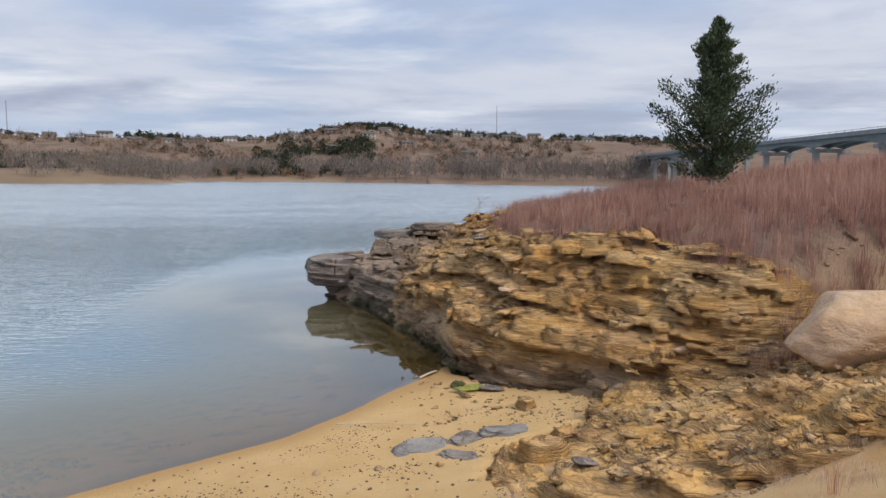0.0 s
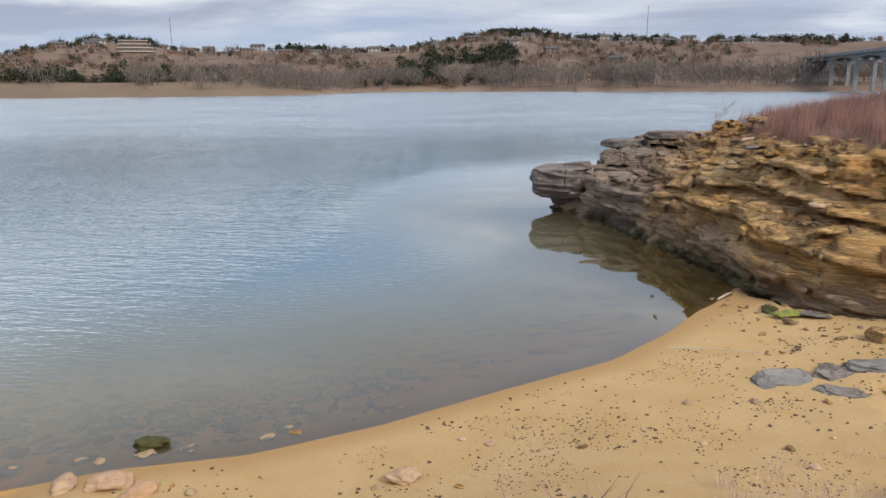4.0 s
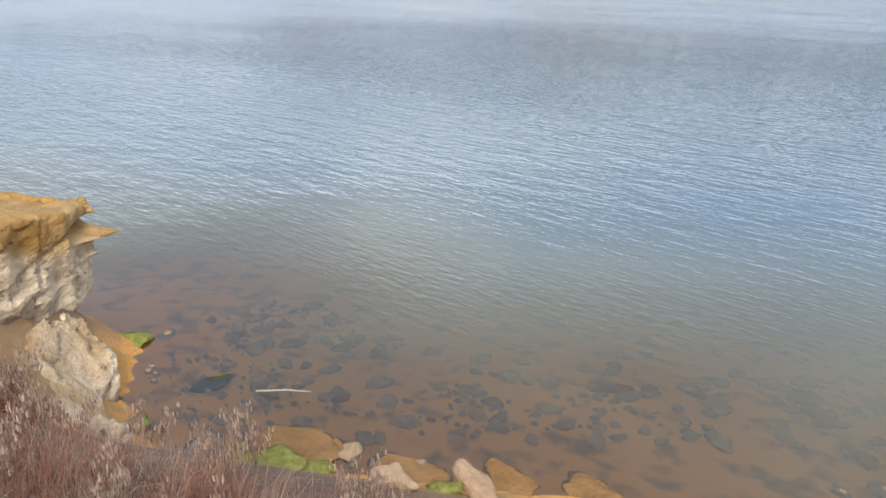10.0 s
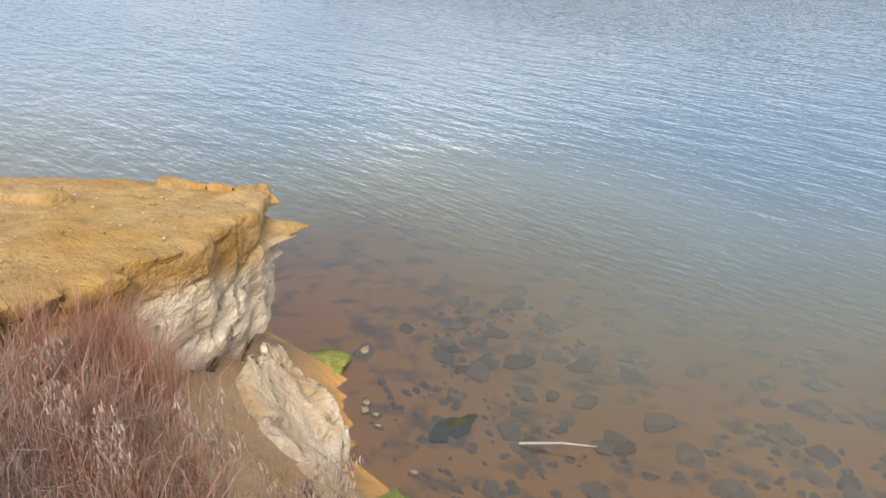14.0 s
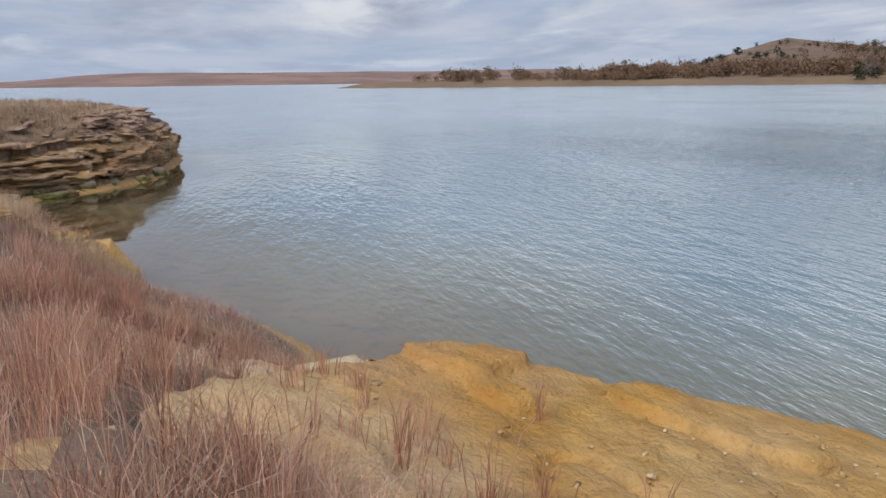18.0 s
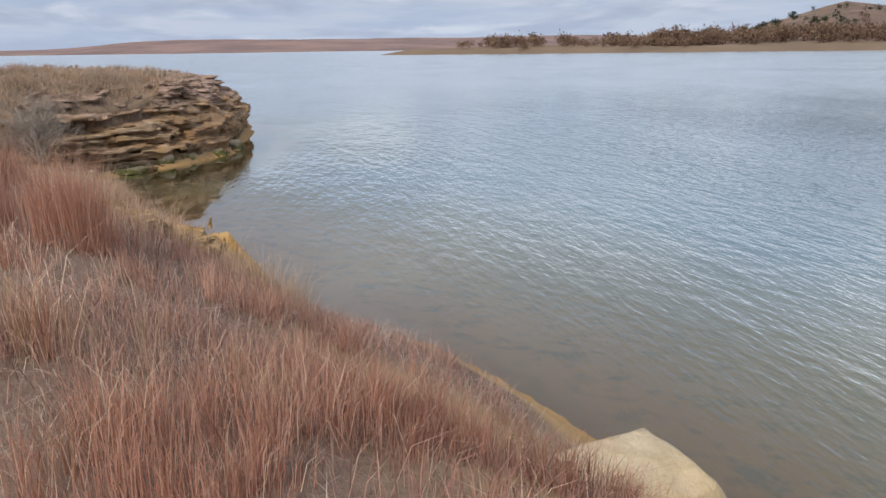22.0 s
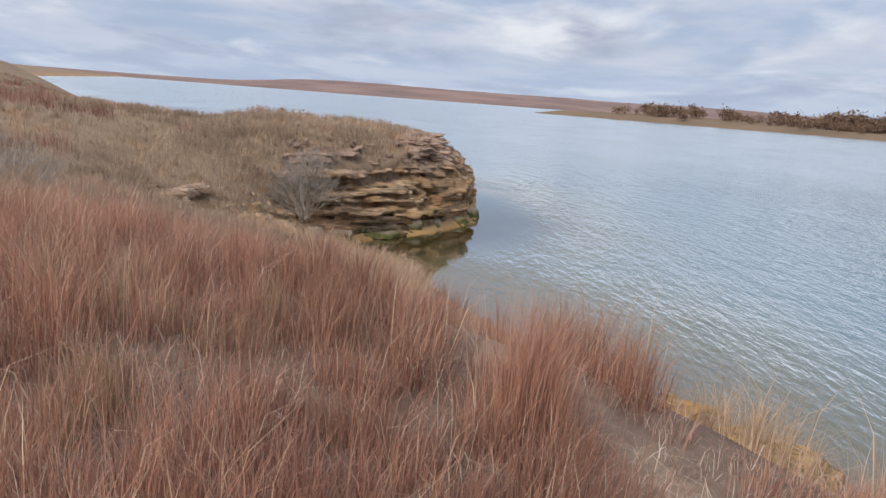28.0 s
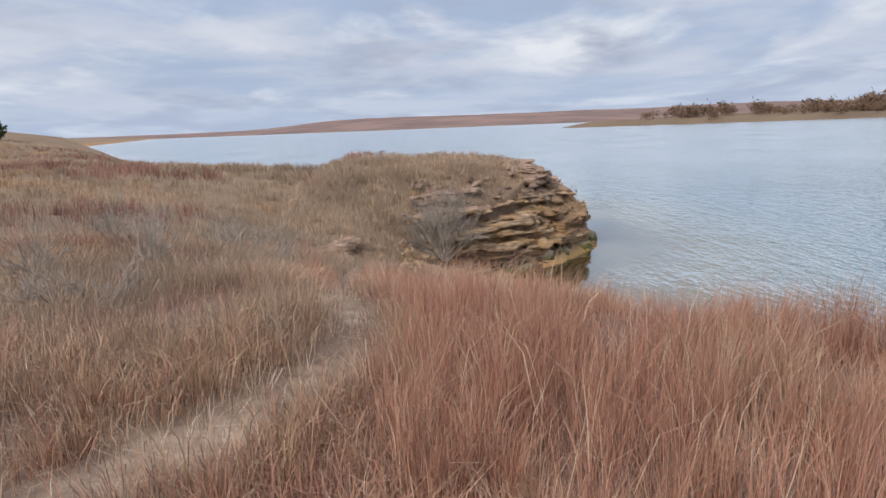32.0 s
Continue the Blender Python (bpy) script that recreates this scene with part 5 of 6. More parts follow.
P[:, 2] = np.where(inside(P[:, 0], P[:, 1], CAPE), cape_top(P[:, 0], P[:, 1]), P[:, 2])
blades("shelf_tufts", P, H, W, O, T, M_RED_GRASS, "thin red-brown tufts in cracks of the rock shelf")


def forb(seed, height):
    """A dead weed: a few stems with fluffy pale seed heads."""
    r = np.random.RandomState(seed)
    thing = empty("dry_weed")
    for k in range(5):
        a, h = r.uniform(0, 6.28), height * r.uniform(0.7, 1.1)
        o = np.array([math.cos(a), math.sin(a)]) * h * r.uniform(0.1, 0.4)
        st = blades("stem", np.zeros((1, 3)), np.array([h]), np.array([0.007]), o[None], np.array([0.3]), M_FORB, "", thing)
        f = r.uniform(0.55, 1.0, 60)
        C = np.concatenate([o[None] * (f ** 1.6)[:, None], (h * f)[:, None]], 1) + r.normal(0, 0.024, (60, 3))
        hd_ = blades("seed_head", C, r.uniform(0.006, 0.016, 60), np.full(60, 0.010), r.normal(0, 0.010, (60, 2)), r.uniform(0.15, 0.8, 60), M_FORB, "", st)
        tagged(hd_, "fluffy pale seed head", kind="stuff")
    return tagged(thing, "dead weed with fluffy pale seed heads on the bank", "weed", "weeds on the bank")


weeds = [forb(40 + i, h) for i, h in enumerate((0.55, 0.7, 0.45))]
wr = np.random.RandomState(3)
spots = [(-13.63, 2.56), (-13.48, 2.36), (-13.92, 2.33), (-17.49, 3.35), (-17.82, 3.11), (-17.65, 2.48), (-17.98, 2.52), (-17.2, 3.3), (-16.9, 3.5)]
while len(spots) < 55:
    x, y = wr.uniform(-19.5, -11.5), wr.uniform(2.3, 4.6)
    if wr.rand() < 0.2:
        x, y = wr.uniform(-19.5, -16.0), wr.uniform(1.6, 2.6)
    spots.append((x, y))
sx, sy = np.array(spots).T
sz, sdn, stt = land(sx, sy)
for i, (x, y, z0, d0, t0) in enumerate(zip(sx, sy, sz, sdn, stt)):
    if i > 8 and d0 < 0.9 or t0 < 0 or i > 8 and inside(np.array([x]), np.array([y]), APRON)[0] or (inside(np.array([x]), np.array([y]), CAPE)[0] and y > 0.6):
        continue
    m = Matrix.LocRotScale((x, y, z0 - 0.02), Euler((0, 0, wr.uniform(0, 6.28))), None)
    if i < 3:
        weeds[i].matrix_basis = m
    else:
        copy_thing(weeds[i % 3], m)


# ---------------------------------------------------------------- trees and shrubs
def tube(bm, a, b, ra, rb, sides=6):
    a, b = Vector(a), Vector(b)
    w = (b - a).normalized()
    u = w.orthogonal().normalized()
    v = w.cross(u)
    rings = []
    for c, r in ((a, ra), (b, rb)):
        rings.append([bm.verts.new(c + (u * math.cos(2 * math.pi * k / sides) + v * math.sin(2 * math.pi * k / sides)) * r) for k in range(sides)])
    for k in range(sides):
        bm.faces.new((rings[0][k], rings[0][(k + 1) % sides], rings[1][(k + 1) % sides], rings[1][k]))


def sprays(name, C, D, size, material, parent, seed):
    """Small pointed leaf sprays at C that point along D."""
    r = np.random.RandomState(seed)
    n = len(C)
    D = D / np.linalg.norm(D, axis=1)[:, None]
    s = np.cross(D, r.normal(0, 1, (n, 3)))
    s /= np.linalg.norm(s, axis=1)[:, None]
    V = np.stack([C - s * (size * 0.22)[:, None], C + s * (size * 0.22)[:, None], C + D * size[:, None]], 1).reshape(-1, 3)
    return array_mesh(name, V, np.arange(3 * n), np.full(n, 3), material, None, False, parent)


def conifer(name, place, height, width, seed, limbs=90, per=150, label="", leaf=0.16):
    r = np.random.RandomState(seed)
    thing = empty(name, place)
    bm = bmesh.new()
    pts = [Vector((0, 0, -0.1))]
    for k in range(1, 8):
        pts.append(Vector((r.normal(0, 0.02), r.normal(0, 0.02), 1)) * height * 0.97 * k / 7)
    for k in range(7):
        tube(bm, pts[k], pts[k + 1], 0.022 * height * (1 - k / 7.3), 0.022 * height * (1 - (k + 1) / 7.3))
    part("trunk", bm, M_BARK, thing)
    bm = bmesh.new()
    C, D = [], []
    for i in range(limbs):
        f = (i + r.rand()) / limbs
        z0 = height * (0.06 + 0.92 * f)
        prof = np.interp(f, [0, 0.12, 0.3, 0.55, 0.8, 1.0], [0.60, 0.92, 0.86, 0.54, 0.26, 0.03])
        reach = width / 2 * prof * r.uniform(0.35, 1.4)
        a = i * 2.4 + r.normal(0, 0.4)
        rise = reach * r.uniform(0.25, 0.75) + 0.15 * f * height * 0.2
        base = np.array([0, 0, z0])
        end = base + np.array([math.cos(a) * reach, math.sin(a) * reach, rise])
        tube(bm, base, end, 0.02 + 0.012 * (1 - f), 0.005, 5)
        u = r.uniform(0.12, 1.08, per) ** 0.8
        c = base + (end - base) * u[:, None]
        c[:, 2] += 0.10 * reach * u ** 2
        c += r.normal(0, 1, (per, 3)) * (0.05 + 0.10 * reach * (1 - 0.5 * u))[:, None] * np.array([1, 1, 0.75])
        C.append(c)
        D.append((end - base) / max(reach, 0.05) * 0.8 + r.normal(0, 0.55, (per, 3)) + np.array([0, 0, 0.55]))
    part("limb", bm, M_BARK, thing)
    C, D = np.concatenate(C), np.concatenate(D)
    sprays("crown", C, D, r.uniform(0.6, 1.3, len(C)) * leaf, M_CEDAR, thing, seed)
    return tagged(thing, label, "tree")


def zat(x, y):
    return float(on_sheet(x, y))


conifer("cedar_tree", (8.7, 21.9, zat(8.7, 21.9) - 0.05), 5.15, 3.3, 5, 125, 250, "bushy dark green cedar standing alone on the grassy slope", 0.11)
conifer("juniper_tree", (-112, -62, zat(-112, -62) - 0.05), 2.3, 2.0, 9, 40, 60, "small dark juniper alone on the far meadow rise", 0.3)


def shrub(name, place, height, width, stems, seed, label, thick=0.008):
    """A leafless shrub: branching thin stems."""
    r = np.random.RandomState(seed)
    thing = empty(name, place)
    for s in range(stems):
        bm = bmesh.new()

        def grow(p, d, length, rad, depth):
            q = p + d * length
            tube(bm, p, q, rad, rad * 0.7, 4)
            if depth == 0:
                return
            for k in range(3):
                e = (d + Vector((r.normal(0, 0.5), r.normal(0, 0.5), r.normal(0.1, 0.3)))).normalized()
                grow(p + d * length * r.uniform(0.45, 1.0), e, length * r.uniform(0.5, 0.85), rad * 0.68, depth - 1)
        a = r.uniform(0, 6.28)
        tilt = r.uniform(0.15, 1.1)
        d = Vector((math.cos(a) * math.sin(tilt), math.sin(a) * math.sin(tilt), math.cos(tilt)))
        grow(Vector((r.normal(0, 0.08), r.normal(0, 0.08), -0.05)), d, height * r.uniform(0.3, 0.45) * (1 if tilt < 0.6 else width / height), thick, 4)
        part("stem", bm, M_TWIG, thing)
    return tagged(thing, label, "shrub")


shrub("bare_shrub", (-48.2, -9.1, 0.75), 2.6, 2.3, 30, 4, "grey leafless shrub rooted in the rock ledge", 0.018)
shrub("bare_sapling", (2.33, 30.74, 2.89), 2.0, 0.8, 4, 8, "thin leafless sapling on the rock tip")
shrub("low_thorn_shrub", (6.4, 18.4, zat(6.4, 18.4)), 0.7, 0.9, 4, 12, "low dry thorn shrub at the grass edge")
for i, (x, y, h) in enumerate([(-34.2, -12.2, 1.0), (-36.5, -11.6, 0.9), (-33.2, -13.2, 0.8), (-38.5, -12.8, 1.0), (-31.8, -11.9, 0.6), (-37.0, -14.2, 0.9)]):
    tagged(shrub("meadow_brush", (x, y, zat(x, y)), h, h * 1.2, 7, 60 + i, "grey leafless brush standing in the meadow grass"), group="brush in the meadow")


# ---------------------------------------------------------------- stones
def stone_mesh(name, size, seed, material, detail=3, rough=0.28, flat=0.0, planes=()):
    bm = bmesh.new()
    bmesh.ops.create_icosphere(bm, subdivisions=detail, radius=1.0)
    r = random.Random(seed)
    off = Vector((r.uniform(-50, 50), r.uniform(-50, 50), r.uniform(-50, 50)))
    cuts = [(Vector((r.gauss(0, 1), r.gauss(0, 1), r.gauss(0, 1))).normalized(), r.uniform(0.62, 0.9)) for _ in range(9)]
    cuts = [(Vector(n).normalized(), d) for n, d in planes] or cuts
    for v in bm.verts:
        p = v.co.copy()
        for n, d in cuts:
            e = p.dot(n) - d
            if e > 0:
                p -= n * e * 0.9
        p *= 1 + rough * noise.fractal(p * 1.3 + off, 1.0, 2.0, 4)
        if flat and p.z > 1 - flat:
            p.z = 1 - flat + (p.z - 1 + flat) * 0.2
        v.co = Vector((p.x * size[0], p.y * size[1], p.z * size[2]))
    me = bpy.data.meshes.new(name)
    bm.to_mesh(me)
    bm.free()
    for f in me.polygons:
        f.use_smooth = detail > 2
    me.materials.append(material)
    return me


def stone(name, place, size, seed, material, label, detail=3, turn=0.0, tilt=(0, 0), group="", rough=0.22, flat=0.0, planes=()):
    ob = new(name, stone_mesh(name, size, seed, material, detail, rough, flat, planes))
    ob.location = place
    ob.rotation_euler = (tilt[0], tilt[1], turn)
    return tagged(ob, label, "rock", group)


stone("boulder", (7.2, 11.75, rock_height(np.array([7.0]), np.array([11.7]))[0][0] + 0.36), (1.6, 1.2, 0.8), 12, M_PALE,
      "large pale pinkish boulder resting on the ochre ledges", 5, 0.3, (0.05, -0.1), rough=0.10,
      planes=(((-0.35, -0.2, 0.9), 0.62), ((-0.9, -0.35, 0.25), 0.72), ((0.1, -0.95, 0.2), 0.66), ((-0.5, -0.8, -0.3), 0.7), ((0.8, -0.5, 0.3), 0.75), ((0.2, 0.3, 0.95), 0.72),
              ((0, 0, -1), 0.6), ((-0.7, 0.6, 0.5), 0.7), ((0.3, -0.6, 0.75), 0.74)))
for i, (x, y, sx_, sy_, sz_, a) in enumerate([(-0.5, 12.8, 0.62, 0.42, 0.09, 0.4), (0.15, 12.0, 0.5, 0.24, 0.07, -0.3), (-0.85, 12.6, 0.3, 0.24, 0.06, 0.9), (1.1, 13.2, 0.6, 0.36, 0.12, 0.2), (0.3, 12.9, 0.5, 0.34, 0.08, 1.0)]):
    stone("grey_slab", (x, y, zat(x, y) - 0.015), (sx_, sy_, sz_), 30 + i, M_TIP if i in (1, 4) else M_SLATE, "grey-brown worn stone slab half sunk in the beach sand" if i in (1, 4) else "blue-grey worn stone slab half sunk in the beach sand", 4, a, group="grey slabs in the sand", rough=0.30, flat=0.35)
for i, (x, y, s1, s2, s3) in enumerate([(1.35, 11.2, 0.5, 0.4, 0.3), (0.7, 11.0, 0.35, 0.3, 0.2), (1.7, 14.6, 0.3, 0.25, 0.18), (1.0, 10.1, 0.3, 0.22, 0.16)]):
    stone("ochre_block", (x, y, zat(x, y) + s3 * 0.5), (s1, s2, s3), 50 + i, M_ROCK, "broken ochre sandstone block on the sand", 4, i * 0.9, (0.1, -0.12), group="ochre blocks on the sand", rough=0.09,
          planes=(((0.1, 0.1, 1), 0.55), ((-0.9, -0.3, 0.2), 0.62), ((0.2, -0.95, 0.15), 0.6), ((0.9, -0.3, 0.2), 0.68), ((-0.3, 0.9, 0.1), 0.65), ((0.6, 0.7, 0.3), 0.7), ((-0.6, -0.7, 0.5), 0.72)))
for i, (x, y, s1, s2) in enumerate([(0.75, 16.5, 0.45, 0.22), (0.45, 16.9, 0.35, 0.16), (1.2, 16.3, 0.3, 0.18), (-20.0, 5.6, 0.3, 0.2), (-18.35, 5.75, 0.26, 0.14), (-16.9, 4.75, 0.35, 0.25)]):
    stone("mossy_slab", (x, y, max(zat(x, y), -0.08) + (0.05 if i < 3 else 0.02)), (s1, s2, 0.07), 70 + i, (M_ALGAE, M_MOSS, M_TIP)[i % 3], ("thin green stained slab lying under the cliff foot" if i % 3 < 2 else "thin grey-brown slab lying under the cliff foot"), 3, 0.5 + i, group="green slabs at the cliff foot", rough=0.5)
for i, (x, y, s1) in enumerate([(-16.05, 5.05, 0.30), (-15.95, 5.4, 0.22), (-16.4, 4.85, 0.24), (-14.7, 5.95, 0.18), (-18.0, 4.55, 0.22)]):
    stone("algae_mat", (x, y, max(zat(x, y), 0.0) + 0.03), (s1, s1 * 0.7, 0.07), 240 + i, M_ALGAE, "bright yellow-green algae mat over wet stones at the shore", 3, i * 1.3, group="algae on the shore stones", rough=0.5)
stone("mossy_stone", (-10.0, 9.85, 0.03), (0.27, 0.15, 0.11), 81, M_MOSS, "low algae-covered stone breaking the water", 4, 0.3, rough=0.4, flat=0.4)
for i, (x, y, s1, s2, s3, a) in enumerate([(-15.02, 5.55, 0.24, 0.17, 0.14, 0.3), (-14.5, 6.15, 0.42, 0.17, 0.14, -0.5), (-9.9, 8.7, 0.3, 0.18, 0.12, 0.4), (-9.4, 8.55, 0.26, 0.15, 0.1, 1.0), (-6.2, 8.9, 0.2, 0.16, 0.12, 0.1), (-10.5, 8.65, 0.25, 0.16, 0.1, 2.0)]):
    stone("pale_stone", (x, y, max(zat(x, y), 0) + s3 * 0.45), (s1, s2, s3), 90 + i, M_PALE, "pale chalky stone at the water edge", 4, a, group="pale stones at the water edge", rough=0.3)
for i, (x, y, s1) in enumerate([(-23.35, 1.05, 0.36), (-23.75, 0.65, 0.26), (-23.2, 1.6, 0.28), (-24.1, 1.2, 0.2), (-24.4, 0.7, 0.2), (-23.0, 0.55, 0.24)]):
    stone("pale_slab", (x, y, zat(x, y) + 0.01), (s1, s1 * 0.6, s1 * 0.18), 170 + i, M_PALE, "pale flat stone at the end of the yellow shelf", 4, i * 0.9, group="pale slabs beside the shelf", rough=0.2, flat=0.3)
for i, (x, y, s1, s2, a) in enumerate([(-15.25, 5.95, 0.5, 0.42, 0.2), (-14.45, 6.6, 0.45, 0.28, -0.4), (-16.6, 5.6, 0.7, 0.35, 0.5), (-15.6, 5.45, 0.42, 0.3, 0.1), (-13.6, 7.0, 0.5, 0.3, -0.5)]):
    stone("orange_slab", (x, y, -0.03), (s1, s2, 0.075), 110 + i, M_WET, "flat orange stone slab awash at the shore", 4, a, group="orange slabs awash", rough=0.35, flat=0.4)
stone("yellow_rock", (-35.0, -2.3, 0.38), (0.9, 0.62, 0.68), 131, M_CAPE, "yellow sandstone rock at the foot of the grassy bank", 4, 0.4, rough=0.25)
stone("yellow_rock", (-26.15, 1.55, 0.42), (1.0, 1.05, 0.95), 134, M_CREAM, "flat-topped pale yellow sandstone block on the shore below the grass", 5, 0.15, (0.03, 0.05), rough=0.045,
      planes=(((0.05, 0, 1), 0.55), ((-0.95, -0.1, 0.15), 0.58), ((0.25, -0.95, 0.1), 0.62), ((0.95, 0.2, 0.25), 0.56), ((-0.1, 0.95, 0.3), 0.62), ((0.7, -0.7, 0.2), 0.78), ((0.6, 0.7, 0.5), 0.78)))
stone("yellow_rock", (-33.0, -1.7, 0.2), (0.5, 0.35, 0.35), 132, M_CAPE, "yellow sandstone rock at the foot of the grassy bank", 4, 1.4, rough=0.25)
for i, (x, y, s1) in enumerate([(-30.6, 0.36, 0.3), (-30.0, 0.12, 0.24), (-31.6, -0.3, 0.2), (-29.2, 0.9, 0.22)]):
    stone("dark_shore_stone", (x, y, 0.05), (s1, s1 * 0.5, 0.09), 140 + i, M_PEBBLE, "dark wet stone lying in the shallows", 3, i * 1.1, group="dark stones in the shallows")
for i, (x, y, zz_, s1, a) in enumerate([(7.6, 19.6, 4.5, 0.95, 0.35), (8.9, 20.5, 4.55, 0.9, 0.45), (6.9, 19.2, 4.35, 0.6, 0.2), (8.2, 20.4, 4.75, 0.8, 0.5)]):
    stone("rusty_slab", (x, y, max(zz_, zat(x, y) + 0.08)), (s1, 0.38, 0.10), 150 + i, M_DARKWOOD, "dark rusty flat slab lying under the cedar", 4, a, (0.1, -0.08), "rusty slabs under the cedar", 0.3)
for i, (x, y, s1, s2, h) in enumerate([(-0.7, 31.6, 1.3, 0.9, 0.26), (0.7, 30.9, 1.1, 0.8, 0.24)]):
    stone("grey_cap_slab", (x, y, float(np.median(top_of("rock_outcrop", x + np.linspace(-0.6, 0.6, 7), np.full(7, y)))) + 0.02), (s1, s2, h), 160 + i, M_TIP, "weathered grey slab capping the rock tip", 4, 0.4 * i, (0, 0), "slabs on the rock tip", 0.10,
          planes=(((0, 0, 1), 0.6), ((0, 0, -1), 0.6), ((-0.9, -0.3, 0.1), 0.75), ((0.3, -0.95, 0.05), 0.72), ((0.9, -0.2, 0.1), 0.8), ((-0.5, -0.8, 0.1), 0.82), ((-0.4, 0.9, 0), 0.75)))
for i, (x, y, s1, h) in enumerate([(-48.05, -9.25, 0.42, 0.5), (-48.15, -8.45, 0.45, 0.48), (-48.6, -7.6, 0.5, 0.32), (-49.5, -6.4, 0.75, 0.22), (-50.9, -5.3, 0.5, 0.42), (-52.0, -4.6, 0.55, 0.36), (-53.4, -3.7, 0.6, 0.4), (-55.2, -3.1, 0.6, 0.42)]):
    stone("foot_block", (x - 0.3, y - 0.35, 0.08), (s1, s1 * 0.8, h * (0.75 + 0.35 * ((i * 5) % 3) / 2)), 190 + i, M_FOOT, "pale wave-worn block with green algae at the foot of the point", 4, 0.7 * i, group="blocks at the foot of the point", rough=0.16,
          planes=(((0, 0, 1), 0.72), ((0.9, 0.3, 0.1), 0.75), ((0.3, 0.9, -0.2), 0.72), ((-0.8, 0.5, 0.1), 0.8), ((0.6, -0.8, 0), 0.8), ((-0.5, -0.85, 0.1), 0.85)))
br = np.random.RandomState(77)
beach_meshes = [stone_mesh("beach_stone", (1, 0.75, 0.45), 500 + i, m, 3, 0.2) for i, m in enumerate((M_PALE, M_ROCK, M_BEDSTONE))]
laid = 0
while laid < 34:
    x, y = br.uniform(-9.5, 1.5), br.uniform(7.5, 14.5)
    if float(on_sheet(x, y, "d")) < 0.5 or float(signed(np.array([x]), np.array([y]), ROCK_BASE, ROCK_POLY)[0]) > -0.1:
        continue
    s_ = br.uniform(0.03, 0.10)
    ob = new("beach_stone", beach_meshes[laid % 3])
    ob.location, ob.rotation_euler, ob.scale = (x, y, zat(x, y) + s_ * 0.15), (0, 0, br.uniform(0, 6.28)), (s_, s_, s_)
    tagged(ob, "small worn stone lying on the beach sand", "rock", "stones on the beach")
    laid += 1
# submerged stones along the shallows
pr = np.random.RandomState(21)
base_meshes = [stone_mesh("submerged_stone", (1, 0.75, 0.22), 200 + i, m, 3, 0.35) for i, m in enumerate((M_BEDSTONE, M_BEDSTONE, M_SILT, M_WET))]
placed = 0
while placed < 210:
    x, y = pr.uniform(-20.0, -8.0), pr.uniform(5.0, 11.5)
    d = -float(on_sheet(x, y, "d"))
    if not 0.3 < d < 3.6 or (d < 1.2 and x < -12 and pr.rand() < 0.8) or (d > 2.8 and pr.rand() < 0.5):
        continue
    s_ = pr.uniform(0.06, 0.19)
    ob = new("submerged_stone", base_meshes[placed % 4])
    ob.location, ob.rotation_euler, ob.scale = (x, y, zat(x, y) + 0.02), (0, 0, pr.uniform(0, 6.28)), (s_, s_, s_)
    tagged(ob, "dark flat stone on the lake bed in the shallows", "rock", "stones on the lake bed")
    placed += 1


def debris(name, n, x0, x1, y0, y1, size, material, label, rule):
    """Small bits that nobody could count: pebbles or leaf scraps, one joined mesh."""
    r = np.random.RandomState(len(name) + n)
    x, y = r.uniform(x0, x1, n), r.uniform(y0, y1, n)
    z, dn = on_sheet(x, y), on_sheet(x, y, "d")
    k = rule(x, y, dn)
    x, y, z = x[k], y[k], z[k]
    n = len(x)
    a = np.arange(6) * np.pi / 3
    s_ = r.uniform(0.4, 1.4, n) * size
    ring = np.stack([np.cos(a), np.sin(a)], 1)[None] * s_[:, None, None] * r.uniform(0.6, 1.2, (n, 6, 1)) * np.stack([np.ones(n), r.uniform(0.4, 1, n)], 1)[:, None, :]
    low = np.concatenate([ring, np.zeros((n, 6, 1)) - 0.004], 2)
    top = np.concatenate([ring * 0.55, np.ones((n, 6, 1)) * (s_ * 0.55)[:, None, None]], 2)
    V = (np.concatenate([low, top], 1) + np.stack([x, y, z], 1)[:, None]).reshape(-1, 3)
    b = np.arange(n)[:, None] * 12
    L, S = [], []
    for i in range(6):
        j = (i + 1) % 6
        L.append(b + np.array([i, j, 6 + j, 6 + i]))
    L.append(b + np.arange(6, 12))
    ob = array_mesh(name, V, np.concatenate(L, 1).ravel(), np.tile([4] * 6 + [6], n), material, None, False)
    return tagged(ob, label, "pebbles", kind="stuff")


debris("beach_pebbles", 1500, -10.5, 4, 7.5, 18, 0.028, M_PEBBLE, "scattered dark pebbles and leaf scraps on the sand",
       lambda x, y, dn: (dn > 0.25) & (vnoise(x * 0.8, y * 0.8) > -0.25) & (signed(x, y, ROCK_BASE, ROCK_POLY) < 0.1))
debris("bed_gravel", 5200, -20, -3, 5, 14, 0.055, M_SILT, "small dark gravel on the shallow lake bed",
       lambda x, y, dn: (dn < -0.25) & (dn > -3.0) & (vnoise(x * 0.7, y * 0.7 + 3) + 0.4 * (dn < -1.2) * (x < -12) > 0.1))


